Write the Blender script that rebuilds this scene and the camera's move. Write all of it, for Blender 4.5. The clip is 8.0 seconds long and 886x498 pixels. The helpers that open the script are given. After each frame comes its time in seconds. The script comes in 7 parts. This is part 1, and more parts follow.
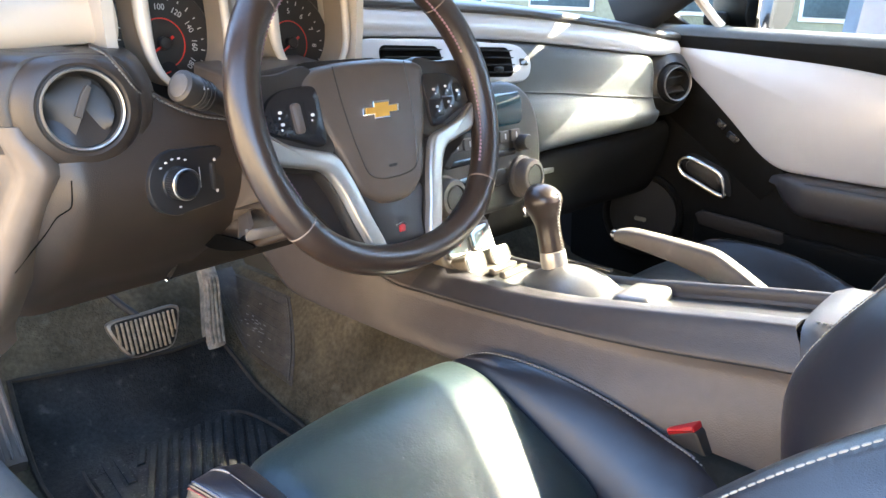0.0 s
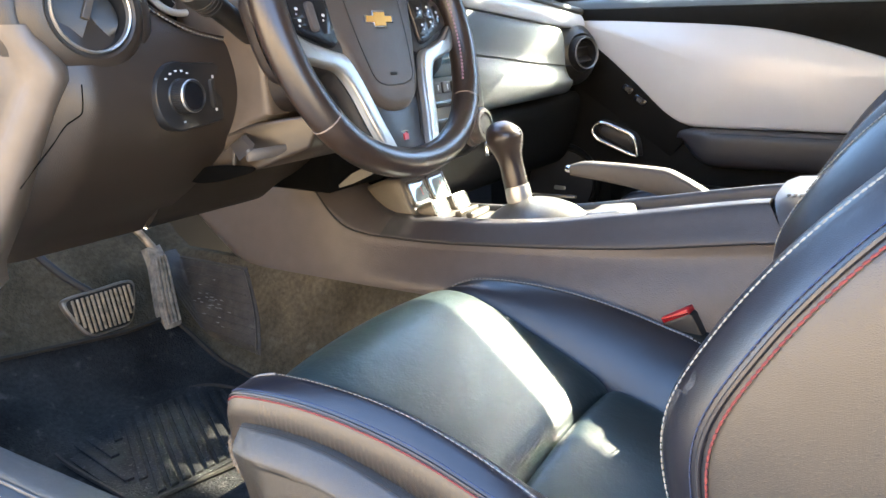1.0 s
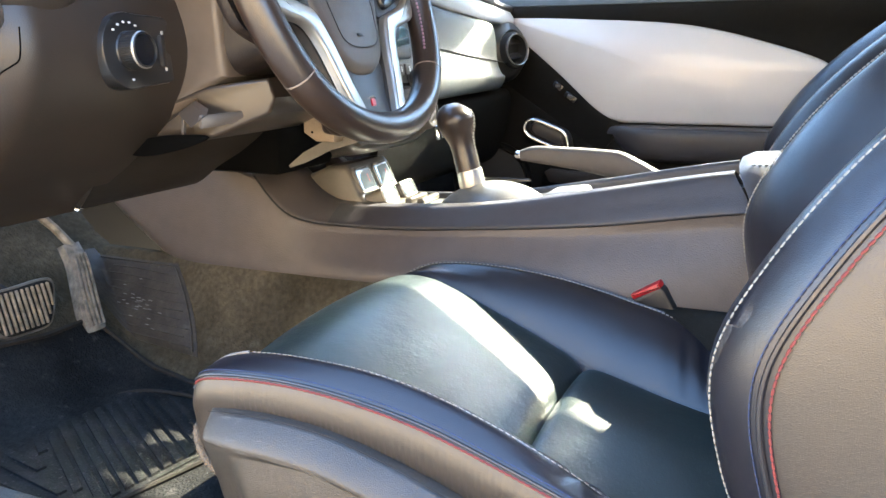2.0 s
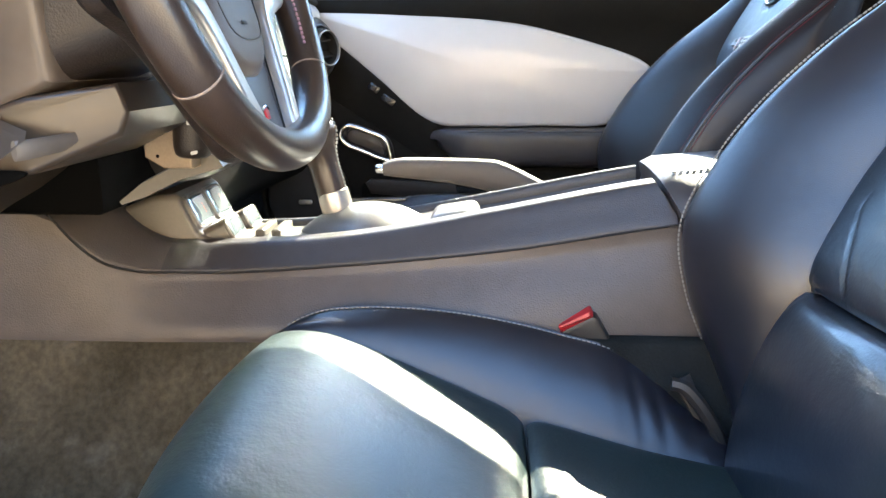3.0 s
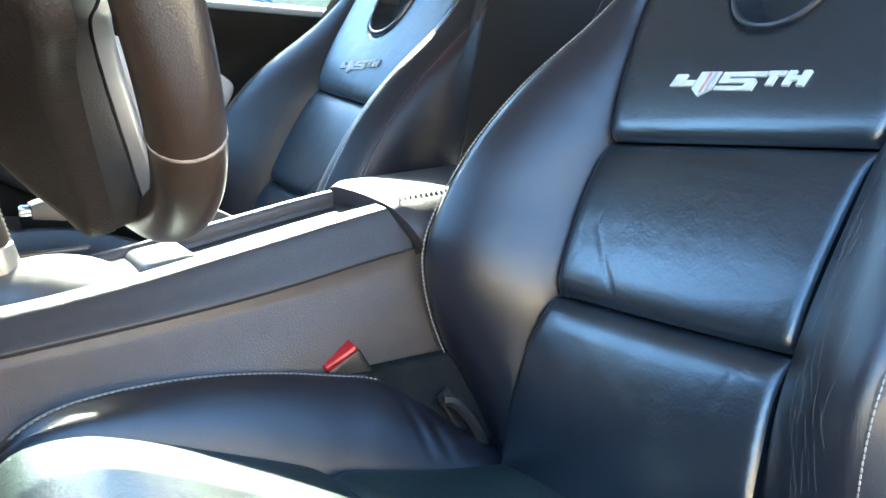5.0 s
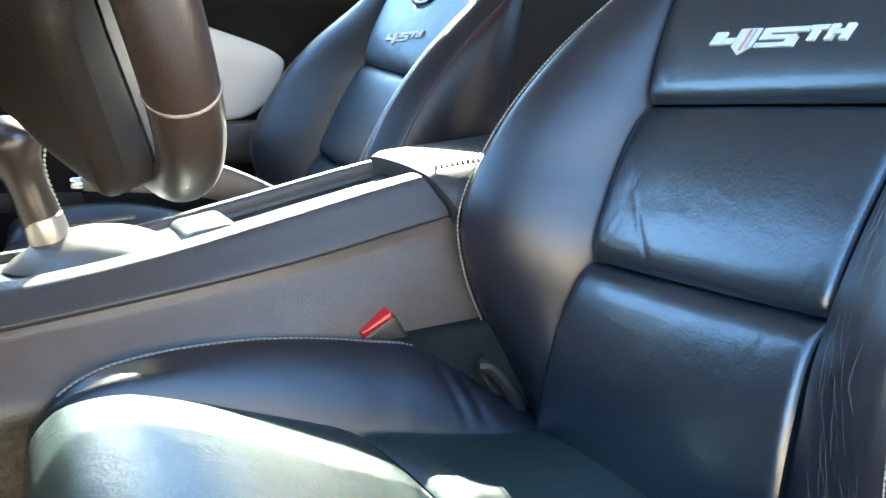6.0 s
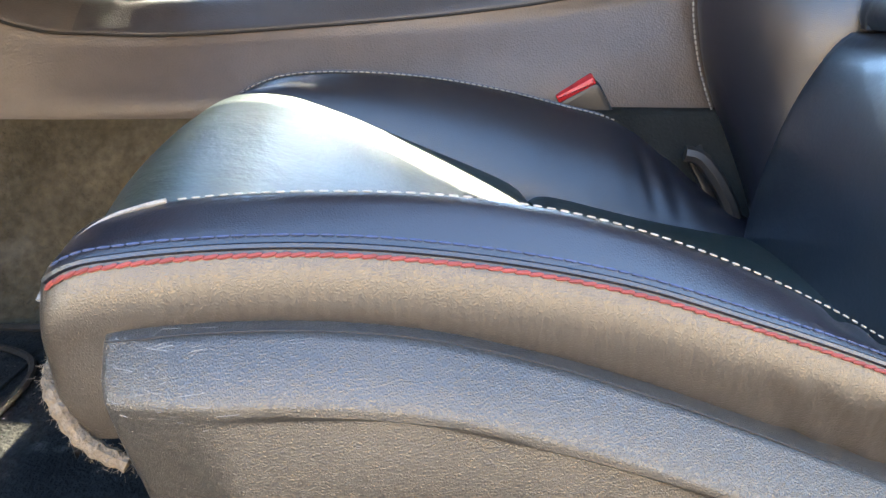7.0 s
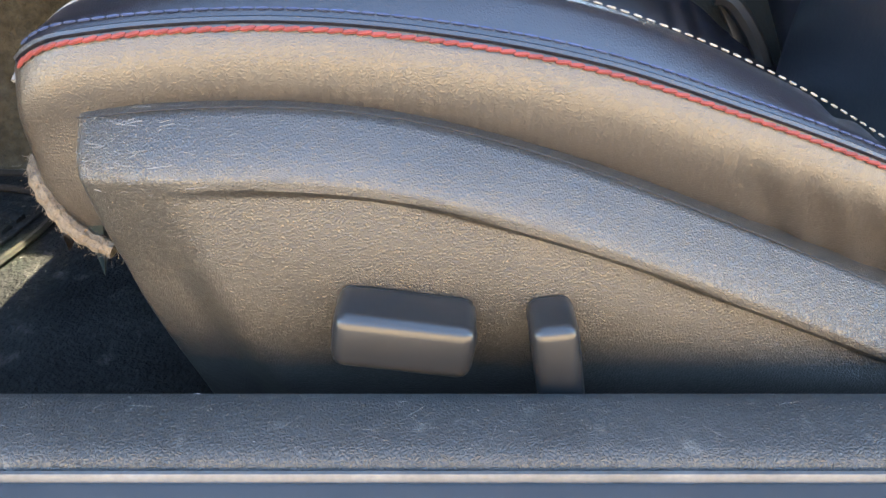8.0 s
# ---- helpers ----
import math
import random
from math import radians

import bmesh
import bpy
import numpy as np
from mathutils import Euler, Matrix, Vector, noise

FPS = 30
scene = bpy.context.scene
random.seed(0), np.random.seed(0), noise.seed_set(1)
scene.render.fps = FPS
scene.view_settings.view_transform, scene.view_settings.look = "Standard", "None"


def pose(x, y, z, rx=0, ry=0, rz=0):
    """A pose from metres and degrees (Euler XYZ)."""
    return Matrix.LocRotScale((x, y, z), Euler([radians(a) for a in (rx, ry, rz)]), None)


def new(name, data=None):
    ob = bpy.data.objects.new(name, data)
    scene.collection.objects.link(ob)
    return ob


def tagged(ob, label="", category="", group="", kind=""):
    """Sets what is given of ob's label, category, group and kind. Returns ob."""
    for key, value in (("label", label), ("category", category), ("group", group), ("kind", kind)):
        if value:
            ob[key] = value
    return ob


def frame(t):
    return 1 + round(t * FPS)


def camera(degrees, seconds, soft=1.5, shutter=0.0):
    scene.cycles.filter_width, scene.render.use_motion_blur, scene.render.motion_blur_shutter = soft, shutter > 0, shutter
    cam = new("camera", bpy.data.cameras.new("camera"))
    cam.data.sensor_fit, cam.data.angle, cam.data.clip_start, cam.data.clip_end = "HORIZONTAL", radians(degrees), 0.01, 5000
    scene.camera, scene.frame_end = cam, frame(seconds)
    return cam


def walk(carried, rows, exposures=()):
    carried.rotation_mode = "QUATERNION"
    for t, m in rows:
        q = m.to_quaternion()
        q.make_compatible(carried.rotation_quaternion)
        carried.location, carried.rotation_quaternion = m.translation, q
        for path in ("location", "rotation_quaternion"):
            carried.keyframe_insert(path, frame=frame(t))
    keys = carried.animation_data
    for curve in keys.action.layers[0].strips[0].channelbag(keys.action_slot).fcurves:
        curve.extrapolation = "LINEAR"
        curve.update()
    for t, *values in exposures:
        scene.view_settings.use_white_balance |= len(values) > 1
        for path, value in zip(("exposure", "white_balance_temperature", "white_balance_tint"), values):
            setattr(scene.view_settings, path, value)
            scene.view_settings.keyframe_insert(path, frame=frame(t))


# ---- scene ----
cam = camera(59.2, 8.0)
# seconds, eye, turn
ROWS = [
    (0.0, -0.9375, 0.0000, 0.6800, 70.95, -1.21, -48.39),
    (0.5, -1.0492, 0.0367, 0.6242, 72.87, 0.12, -54.73),
    (1.0, -1.0826, 0.0900, 0.5338, 74.40, 0.89, -59.37),
    (1.2, -1.0924, 0.1073, 0.5096, 74.95, 0.88, -60.88),
    (2.3, -1.0804, 0.2258, 0.4672, 76.13, 0.16, -70.34),
    (2.5, -1.0560, 0.2696, 0.4705, 76.11, 0.19, -73.60),
    (3.0, -0.9510, 0.3920, 0.4649, 76.06, 0.37, -85.83),
    (3.5, -0.8887, 0.5055, 0.4687, 76.05, 0.84, -100.47),
    (4.0, -0.8484, 0.5773, 0.4681, 76.24, -0.17, -114.71),
    (4.5, -0.8306, 0.6445, 0.4775, 77.06, -2.15, -123.31),
    (4.7, -0.8215, 0.6622, 0.4829, 77.40, -2.60, -125.06),
    (5.8, -0.8262, 0.6885, 0.4814, 76.15, -2.38, -126.19),
    (6.0, -0.8433, 0.6534, 0.4731, 75.28, -1.16, -121.21),
    (6.5, -0.8660, 0.5459, 0.3930, 71.98, -1.88, -101.77),
    (7.0, -0.8774, 0.4796, 0.3297, 67.36, -1.23, -93.30),
    (7.5, -0.8924, 0.4573, 0.2985, 62.74, -0.40, -90.44),
    (8.0, -0.8943, 0.4510, 0.2893, 60.03, -0.00, -90.00),
]
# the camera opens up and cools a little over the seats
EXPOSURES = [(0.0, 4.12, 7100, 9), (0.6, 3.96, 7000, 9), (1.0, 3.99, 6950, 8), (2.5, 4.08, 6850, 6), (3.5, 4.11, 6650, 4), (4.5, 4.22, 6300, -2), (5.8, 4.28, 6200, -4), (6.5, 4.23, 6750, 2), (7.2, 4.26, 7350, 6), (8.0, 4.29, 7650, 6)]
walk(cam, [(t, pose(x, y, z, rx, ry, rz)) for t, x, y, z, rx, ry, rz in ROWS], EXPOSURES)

# ---- light: low sun from the passenger side and behind, clear sky ----
SUN_WAY = Vector((-1.0, 0.445, -0.80)).normalized()
world = bpy.data.worlds.new("sky")
scene.world = world
world.use_nodes = True
wn = world.node_tree.nodes
sky = wn.new("ShaderNodeTexSky")
sky.sky_type, sky.sun_disc = "NISHITA", False
sky.dust_density, sky.ozone_density, sky.air_density = 0.1, 4.0, 1.0
sky.sun_elevation = math.asin(-SUN_WAY.z)
sky.sun_rotation = math.atan2(-SUN_WAY.x, -SUN_WAY.y)
wn["Background"].inputs["Strength"].default_value = 0.15
world.node_tree.links.new(sky.outputs[0], wn["Background"].inputs["Color"])
sun = new("sun", bpy.data.lights.new("sun", "SUN"))
sun.data.energy, sun.data.angle, sun.data.color = 2.6, radians(0.5), (1.0, 0.95, 0.80)
sun.matrix_world = Matrix.Translation((4, -2, 4)) @ SUN_WAY.to_track_quat("-Z", "Y").to_matrix().to_4x4()


# ---- materials ----
def material(name, color, rough=0.5, metal=0.0, grain=None, stain=None, spec=0.5, coat=0.0, rough_var=0.0, speck=None, wrinkle=None):
    """grain: (size in metres, bump metres, 'cell' or 'noise'); stain: (size in metres, share); speck: (size, share of light fluff); wrinkle: (size, bump metres) of broader relief."""
    m = bpy.data.materials.new(name)
    m.use_nodes = True
    n, ln = m.node_tree.nodes, m.node_tree.links
    b = n["Principled BSDF"]
    b.inputs["Base Color"].default_value = (*color, 1)
    b.inputs["Roughness"].default_value, b.inputs["Metallic"].default_value = rough, metal
    b.inputs["Specular IOR Level"].default_value, b.inputs["Coat Weight"].default_value = spec, coat
    co = n.new("ShaderNodeTexCoord")

    def noise_of(size, detail=3.0):
        t = n.new("ShaderNodeTexNoise")
        t.inputs["Scale"].default_value, t.inputs["Detail"].default_value = 1.0 / size, detail
        ln.new(co.outputs["Object"], t.inputs["Vector"])
        return t.outputs["Fac"]

    def ramp(fac, lo, hi, a, z):
        r = n.new("ShaderNodeMapRange")
        for k, v in zip(("From Min", "From Max", "To Min", "To Max"), (lo, hi, a, z)):
            r.inputs[k].default_value = v
        ln.new(fac, r.inputs["Value"])
        return r.outputs[0]

    col = None
    if stain:
        hsv = n.new("ShaderNodeHueSaturation")
        hsv.inputs["Color"].default_value = (*color, 1)
        mul = n.new("ShaderNodeMath")
        mul.operation = "MULTIPLY"
        ln.new(ramp(noise_of(stain[0], 4), 0.3, 0.7, 1 - stain[1], 1 + stain[1]), mul.inputs[0])
        ln.new(ramp(noise_of(stain[0] / 14, 2), 0.3, 0.7, 1 - stain[1] * 0.5, 1 + stain[1] * 0.5), mul.inputs[1])
        ln.new(mul.outputs[0], hsv.inputs["Value"])
        col = hsv.outputs[0]
    if speck:
        mix = n.new("ShaderNodeMix")
        mix.data_type = "RGBA"
        ln.new(ramp(noise_of(speck[0], 5), 0.62, 0.72, 0, speck[1]), mix.inputs[0])
        if col:
            ln.new(col, mix.inputs[6])
        else:
            mix.inputs[6].default_value = (*color, 1)
        mix.inputs[7].default_value = (0.42, 0.39, 0.34, 1)
        col = mix.outputs[2]
    if col:
        ln.new(col, b.inputs["Base Color"])
    if rough_var:
        ln.new(ramp(noise_of(0.05, 2), 0.25, 0.75, rough - rough_var * 0.6, rough + rough_var * 0.6), b.inputs["Roughness"])
    if grain:
        if grain[2] == "crease":
            t = n.new("ShaderNodeTexVoronoi")
            t.feature = "DISTANCE_TO_EDGE"
            t.inputs["Scale"].default_value = 1.0 / grain[0]
            warp = n.new("ShaderNodeTexNoise")
            warp.inputs["Scale"].default_value, warp.inputs["Detail"].default_value = 0.45 / grain[0], 2.0
            ln.new(co.outputs["Object"], warp.inputs["Vector"])
            add = n.new("ShaderNodeMix")
            add.data_type, add.blend_type = "RGBA", "ADD"
            add.inputs[0].default_value = 1.6 * grain[0]
            ln.new(co.outputs["Object"], add.inputs[6])
            ln.new(warp.outputs["Color"], add.inputs[7])
            ln.new(add.outputs[2], t.inputs["Vector"])
            h = ramp(t.outputs["Distance"], 0.0, 0.34, 0.0, 1.0)
        elif grain[2] == "cell":
            t = n.new("ShaderNodeTexVoronoi")
            t.inputs["Scale"].default_value = 1.0 / grain[0]
            ln.new(co.outputs["Object"], t.inputs["Vector"])
            h = ramp(t.outputs["Distance"], 0.0, 1.0, 1.0, 0.0)
        else:
            h = noise_of(grain[0], 4)
        bp = n.new("ShaderNodeBump")
        bp.inputs["Distance"].default_value = grain[1]
        bp.inputs["Strength"].default_value = 1.0
        ln.new(h, bp.inputs["Height"])
        ln.new(bp.outputs[0], b.inputs["Normal"])
        if wrinkle:
            b2 = n.new("ShaderNodeBump")
            b2.inputs["Distance"].default_value = wrinkle[1]
            w = n.new("ShaderNodeTexNoise")
            w.inputs["Scale"].default_value, w.inputs["Detail"].default_value, w.inputs["Distortion"].default_value = 1.0 / wrinkle[0], 3.0, 0.2
            ln.new(co.outputs["Object"], w.inputs["Vector"])
            ln.new(w.outputs["Fac"], b2.inputs["Height"])
            ln.new(b2.outputs[0], bp.inputs["Normal"])
    return m


LEATHER = material("black_leather", (0.0125, 0.0125, 0.0175), 0.30, grain=(0.0013, 0.00006, "crease"), spec=0.70, wrinkle=(0.07, 0.0014))
# dimmer copy of the insert leather paints the passenger seat's shade
DIM_INSERT = material("dim_insert_leather", (0.007, 0.011, 0.016), 0.38, grain=(0.0026, 0.00020, "noise"), spec=0.45, wrinkle=(0.032, 0.0010))
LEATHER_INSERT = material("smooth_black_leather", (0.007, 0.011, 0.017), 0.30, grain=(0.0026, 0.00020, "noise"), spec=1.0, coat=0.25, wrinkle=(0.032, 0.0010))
# lighter, warmer base paints the ground's bounced light on the seat sides
SIDE_BOUNCE = material("bounce_lit_side_vinyl", (0.031, 0.025, 0.020), 0.33, grain=(0.0013, 0.00010, "crease"), spec=0.78, wrinkle=(0.05, 0.0010))
WORN_LEATHER = material("rubbed_grey_leather", (0.045, 0.044, 0.045), 0.6, grain=(0.0016, 0.0003, "noise"), stain=(0.005, 0.6), spec=0.3)
# dimmer copy of the black leather, for the shaded passenger seat
DIM_LEATHER = material("dim_black_leather", (0.010, 0.009, 0.0115), 0.36, grain=(0.0013, 0.00006, "crease"), spec=0.42, wrinkle=(0.07, 0.0012))
SEAT_PLASTIC = material("grained_plastic", (0.026, 0.023, 0.020), 0.37, grain=(0.0012, 0.00017, "crease"), stain=(0.08, 0.18), spec=0.85)
PLASTIC = material("dark_plastic", (0.024, 0.021, 0.019), 0.42, grain=(0.0010, 0.00010, "cell"), stain=(0.2, 0.15), rough_var=0.05)
BROWN_PLASTIC = material("shroud_plastic", (0.105, 0.083, 0.066), 0.40, grain=(0.0008, 0.00005, "cell"), stain=(0.2, 0.12))
PAD = material("soft_dash_pad", (0.030, 0.0225, 0.0175), 0.40, grain=(0.0012, 0.00012, "cell"), stain=(0.25, 0.10))
CONSOLE_SIDE = material("console_side_plastic", (0.074, 0.061, 0.055), 0.45, grain=(0.0018, 0.0003, "cell"), stain=(0.3, 0.12))
CONSOLE_PAD = material("console_leatherette", (0.035, 0.032, 0.034), 0.45, grain=(0.0014, 0.0002, "cell"), stain=(0.15, 0.10))
GLOSS_BLACK = material("gloss_black", (0.012, 0.012, 0.014), 0.22, stain=(0.05, 0.2))
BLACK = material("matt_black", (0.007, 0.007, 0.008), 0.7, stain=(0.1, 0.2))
SILVER = material("silver_trim_paint", (0.47, 0.465, 0.47), 0.40, metal=0.1, coat=0.35, stain=(0.6, 0.03))
CREAM = material("light_trim_paint", (0.58, 0.54, 0.48), 0.38, metal=0.1, coat=0.2, stain=(0.4, 0.05))
SATIN = material("satin_metal", (0.46, 0.44, 0.41), 0.32, metal=0.8, stain=(0.1, 0.06))
CHROME = material("chrome", (0.85, 0.85, 0.86), 0.08, metal=1.0)
BRAKE_GREY = material("grey_lever_paint", (0.060, 0.052, 0.046), 0.60, metal=0.1, stain=(0.1, 0.08))
CARPET = material("brown_grey_carpet", (0.060, 0.049, 0.032), 0.95, grain=(0.004, 0.003, "noise"), stain=(0.11, 0.45), spec=0.05, speck=(0.05, 0.07))
MAT_CARPET = material("black_mat_carpet", (0.0175, 0.0172, 0.0165), 0.95, grain=(0.003, 0.003, "noise"), stain=(0.08, 0.45), spec=0.06, speck=(0.02, 0.06))
RUBBER = material("black_rubber", (0.012, 0.012, 0.012), 0.75, grain=(0.004, 0.0004, "noise"), stain=(0.05, 0.3), speck=(0.01, 0.06), spec=0.2)
PEDAL = material("worn_pedal_rubber", (0.20, 0.172, 0.135), 0.40, stain=(0.012, 0.5), grain=(0.003, 0.0005, "noise"))
VINYL = material("scuffed_vinyl", (0.036, 0.029, 0.021), 0.55, grain=(0.003, 0.0004, "noise"), stain=(0.03, 0.4), spec=0.3, speck=(0.02, 0.05), wrinkle=(0.03, 0.002))
WHITE_THREAD = material("white_thread", (0.23, 0.225, 0.21), 0.85, stain=(0.01, 0.25), spec=0.2)
RED_THREAD = material("red_thread", (0.15, 0.026, 0.024), 0.8, stain=(0.01, 0.2))
BLUE_THREAD = material("blue_thread", (0.022, 0.038, 0.095), 0.8, stain=(0.01, 0.2))
EMBROIDERY = material("grey_embroidery", (0.42, 0.45, 0.47), 0.7, grain=(0.001, 0.0004, "noise"), stain=(0.01, 0.15))
# same thread darkened, painting the shade on the passenger's emblem
SHADED_EMBROIDERY = material("shaded_embroidery", (0.24, 0.26, 0.27), 0.8, grain=(0.001, 0.0004, "noise"), stain=(0.01, 0.15))
FADED_RED = material("faded_red_thread", (0.36, 0.17, 0.15), 0.8, stain=(0.01, 0.2))
FADED_BLUE = material("faded_blue_thread", (0.22, 0.27, 0.35), 0.8, stain=(0.01, 0.2))
RED = material("red_plastic", (0.45, 0.015, 0.02), 0.35)
TAUPE = material("taupe_satin_paint", (0.30, 0.255, 0.21), 0.40, coat=0.15, stain=(0.3, 0.05))
# tan base paints the warm bounced sun on the ignition bracket
BRACKET = material("bounce_lit_bracket", (0.20, 0.15, 0.10), 0.5, stain=(0.03, 0.15))
GOLD = material("gold_emblem", (0.60, 0.28, 0.045), 0.3, metal=0.7)
PRINT = material("white_print", (0.55, 0.55, 0.55), 0.6)
RED_PRINT = material("red_print", (0.6, 0.03, 0.02), 0.5)
SCREEN = material("dark_screen", (0.012, 0.045, 0.060), 0.15, coat=0.4)
FELT = material("frayed_felt", (0.15, 0.122, 0.092), 0.95, grain=(0.002, 0.002, "noise"), stain=(0.02, 0.3), spec=0.1)
SILL_MAT = material("sill_plastic", (0.040, 0.039, 0.038), 0.43, grain=(0.0015, 0.00030, "crease"), stain=(0.1, 0.2), speck=(0.008, 0.10), spec=0.42)
BODY_PAINT = material("car_paint", (0.30, 0.31, 0.33), 0.3, metal=0.6, coat=0.8, stain=(1.0, 0.05))
HEADLINER = material("headliner_cloth", (0.36, 0.35, 0.34), 0.95, grain=(0.003, 0.0006, "noise"), stain=(0.3, 0.08), spec=0.1)
TRIM_DARK = material("rear_trim_plastic", (0.0065, 0.0064, 0.0072), 0.55, grain=(0.002, 0.0003, "cell"), stain=(0.3, 0.15))
GROUND = material("sunlit_paving", (0.50, 0.39, 0.27), 0.9, grain=(0.03, 0.01, "noise"), stain=(1.4, 0.2))
BOUNCE_WALL = material("bounce_wall_paint", (0.68, 0.52, 0.36), 0.9, grain=(0.02, 0.003, "noise"), stain=(1.0, 0.12))
FAR_PAINT = material("blue_car_paint", (0.06, 0.11, 0.17), 0.25, coat=0.6, stain=(0.5, 0.1))
FAR_WALL = material("shaded_far_wall", (0.17, 0.16, 0.11), 0.9, grain=(0.03, 0.004, "noise"), stain=(1.2, 0.2))
FAR_GLASS = material("far_window_glass", (0.04, 0.06, 0.07), 0.08, stain=(0.8, 0.3))
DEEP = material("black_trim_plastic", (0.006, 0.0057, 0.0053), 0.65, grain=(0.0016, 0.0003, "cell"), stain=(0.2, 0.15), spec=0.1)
RIM_LEATHER = material("worn_rim_leather", (0.029, 0.0195, 0.015), 0.28, grain=(0.0011, 0.00008, "cell"), stain=(0.05, 0.15), spec=0.65, wrinkle=(0.05, 0.0003))
RIM_THREAD = material("mauve_thread", (0.26, 0.16, 0.20), 0.8, stain=(0.01, 0.2))
# paler teal base paints the sky's reflection into the cushion leather
CUSHION_LEATHER = material("sky_tinted_matt_leather", (0.0155, 0.0275, 0.0270), 0.42, grain=(0.0030, 0.00030, "noise"), spec=0.66, wrinkle=(0.022, 0.0011))
SWITCH = material("smooth_switch_plastic", (0.016, 0.016, 0.017), 0.28, stain=(0.03, 0.1))
LEVER_GREY = material("dull_grey_lever", (0.075, 0.068, 0.064), 0.45, stain=(0.05, 0.1))
FLANGE = material("flange_paint", (0.050, 0.052, 0.056), 0.5, spec=0.3, stain=(0.3, 0.08))
EDGE_METAL = material("dull_edge_metal", (0.105, 0.105, 0.105), 0.55, metal=0.4, stain=(0.03, 0.2))
# lit copy of the band's paint, whitened for the driver's end
LIT_TRIM = material("lit_band_paint", (0.56, 0.48, 0.38), 0.40, coat=0.2, stain=(0.3, 0.03))
# cool copy of the dash pad, with reflected sky put into its colour
PASSENGER_PAD = material("sky_tinted_dash_pad", (0.046, 0.051, 0.052), 0.55, grain=(0.0016, 0.0002, "cell"), stain=(0.25, 0.10), spec=0.5)
STACK = material("stack_plastic", (0.021, 0.020, 0.018), 0.42, grain=(0.0010, 0.00008, "cell"), stain=(0.1, 0.1))
HUB = material("hub_plastic", (0.074, 0.057, 0.045), 0.40, grain=(0.0011, 0.00015, "cell"), stain=(0.2, 0.10))
DARK_THREAD = material("dark_red_thread", (0.11, 0.018, 0.028), 0.8, stain=(0.01, 0.2))
SEAM = material("worn_seam_leather", (0.20, 0.16, 0.13), 0.6, stain=(0.01, 0.3))
SCUFF = material("pale_scuff", (0.16, 0.155, 0.15), 0.7, stain=(0.01, 0.3))
POD = material("pod_plastic", (0.085, 0.074, 0.058), 0.40, coat=0.1, stain=(0.05, 0.1))
# near-black that paints the dark of hollows, slots and joints
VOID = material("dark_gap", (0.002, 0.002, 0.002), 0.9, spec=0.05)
DOME = material("dome_metal", (0.17, 0.167, 0.16), 0.40, metal=0.6, stain=(0.05, 0.08))
CHEEK = material("console_cheek", (0.060, 0.051, 0.047), 0.46, grain=(0.0016, 0.00025, "cell"), stain=(0.2, 0.1))
POCKET = material("pocket_lining", (0.024, 0.019, 0.016), 0.6, grain=(0.0016, 0.0003, "cell"), stain=(0.1, 0.2), spec=0.3)

WHEEL_REAR = material("dark_brown_plastic", (0.020, 0.015, 0.013), 0.42, grain=(0.0015, 0.0002, "cell"), stain=(0.1, 0.15), spec=0.35)
TUNNEL_SHADE = material("tunnel_shade_dark", (0.012, 0.013, 0.012), 0.85, grain=(0.003, 0.0006, "noise"), stain=(0.04, 0.3), spec=0.15)
HEEL_RUBBER = material("heel_pad_rubber", (0.018, 0.018, 0.0175), 0.9, grain=(0.003, 0.0012, "noise"), stain=(0.05, 0.3), spec=0.08, speck=(0.004, 0.10))
PEDAL_FRAME = material("worn_pedal_metal", (0.20, 0.185, 0.165), 0.35, metal=0.7, stain=(0.02, 0.3))
BOUND_EDGE = material("mat_binding", (0.024, 0.020, 0.016), 0.85, grain=(0.002, 0.0006, "noise"), stain=(0.04, 0.3), spec=0.2)
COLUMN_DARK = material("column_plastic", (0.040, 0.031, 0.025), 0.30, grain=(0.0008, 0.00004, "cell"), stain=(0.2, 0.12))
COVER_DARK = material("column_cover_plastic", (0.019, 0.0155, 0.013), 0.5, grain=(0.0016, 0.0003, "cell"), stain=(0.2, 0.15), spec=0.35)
GLASS = bpy.data.materials.new("clear_glass")
GLASS.use_nodes = True
g = GLASS.node_tree.nodes["Principled BSDF"]
g.inputs["Transmission Weight"].default_value, g.inputs["Roughness"].default_value, g.inputs["IOR"].default_value = 1.0, 0.0, 1.15
g.inputs["Base Color"].default_value = (0.88, 0.91, 0.90, 1)
LENS = bpy.data.materials.new("gauge_lens")
LENS.use_nodes = True
g = LENS.node_tree.nodes["Principled BSDF"]
g.inputs["Base Color"].default_value = (0.10, 0.125, 0.13, 1)
g.inputs["Roughness"].default_value, g.inputs["Specular IOR Level"].default_value, g.inputs["Coat Weight"].default_value = 0.06, 1.0, 1.0


# ---- geometry helpers: everything is (points, faces) in world metres ----
def hermite(xs, ys):
    xs, ys = np.array(xs, float), np.array(ys, float)
    slope = np.gradient(ys, xs)

    def f(x):
        x = np.clip(np.asarray(x, float), xs[0], xs[-1])
        i = np.clip(np.searchsorted(xs, x) - 1, 0, len(xs) - 2)
        h = xs[i + 1] - xs[i]
        t = (x - xs[i]) / h
        return (2 * t**3 - 3 * t**2 + 1) * ys[i] + (t**3 - 2 * t**2 + t) * h * slope[i] + (3 * t**2 - 2 * t**3) * ys[i + 1] + (t**3 - t**2) * h * slope[i + 1]
    return f


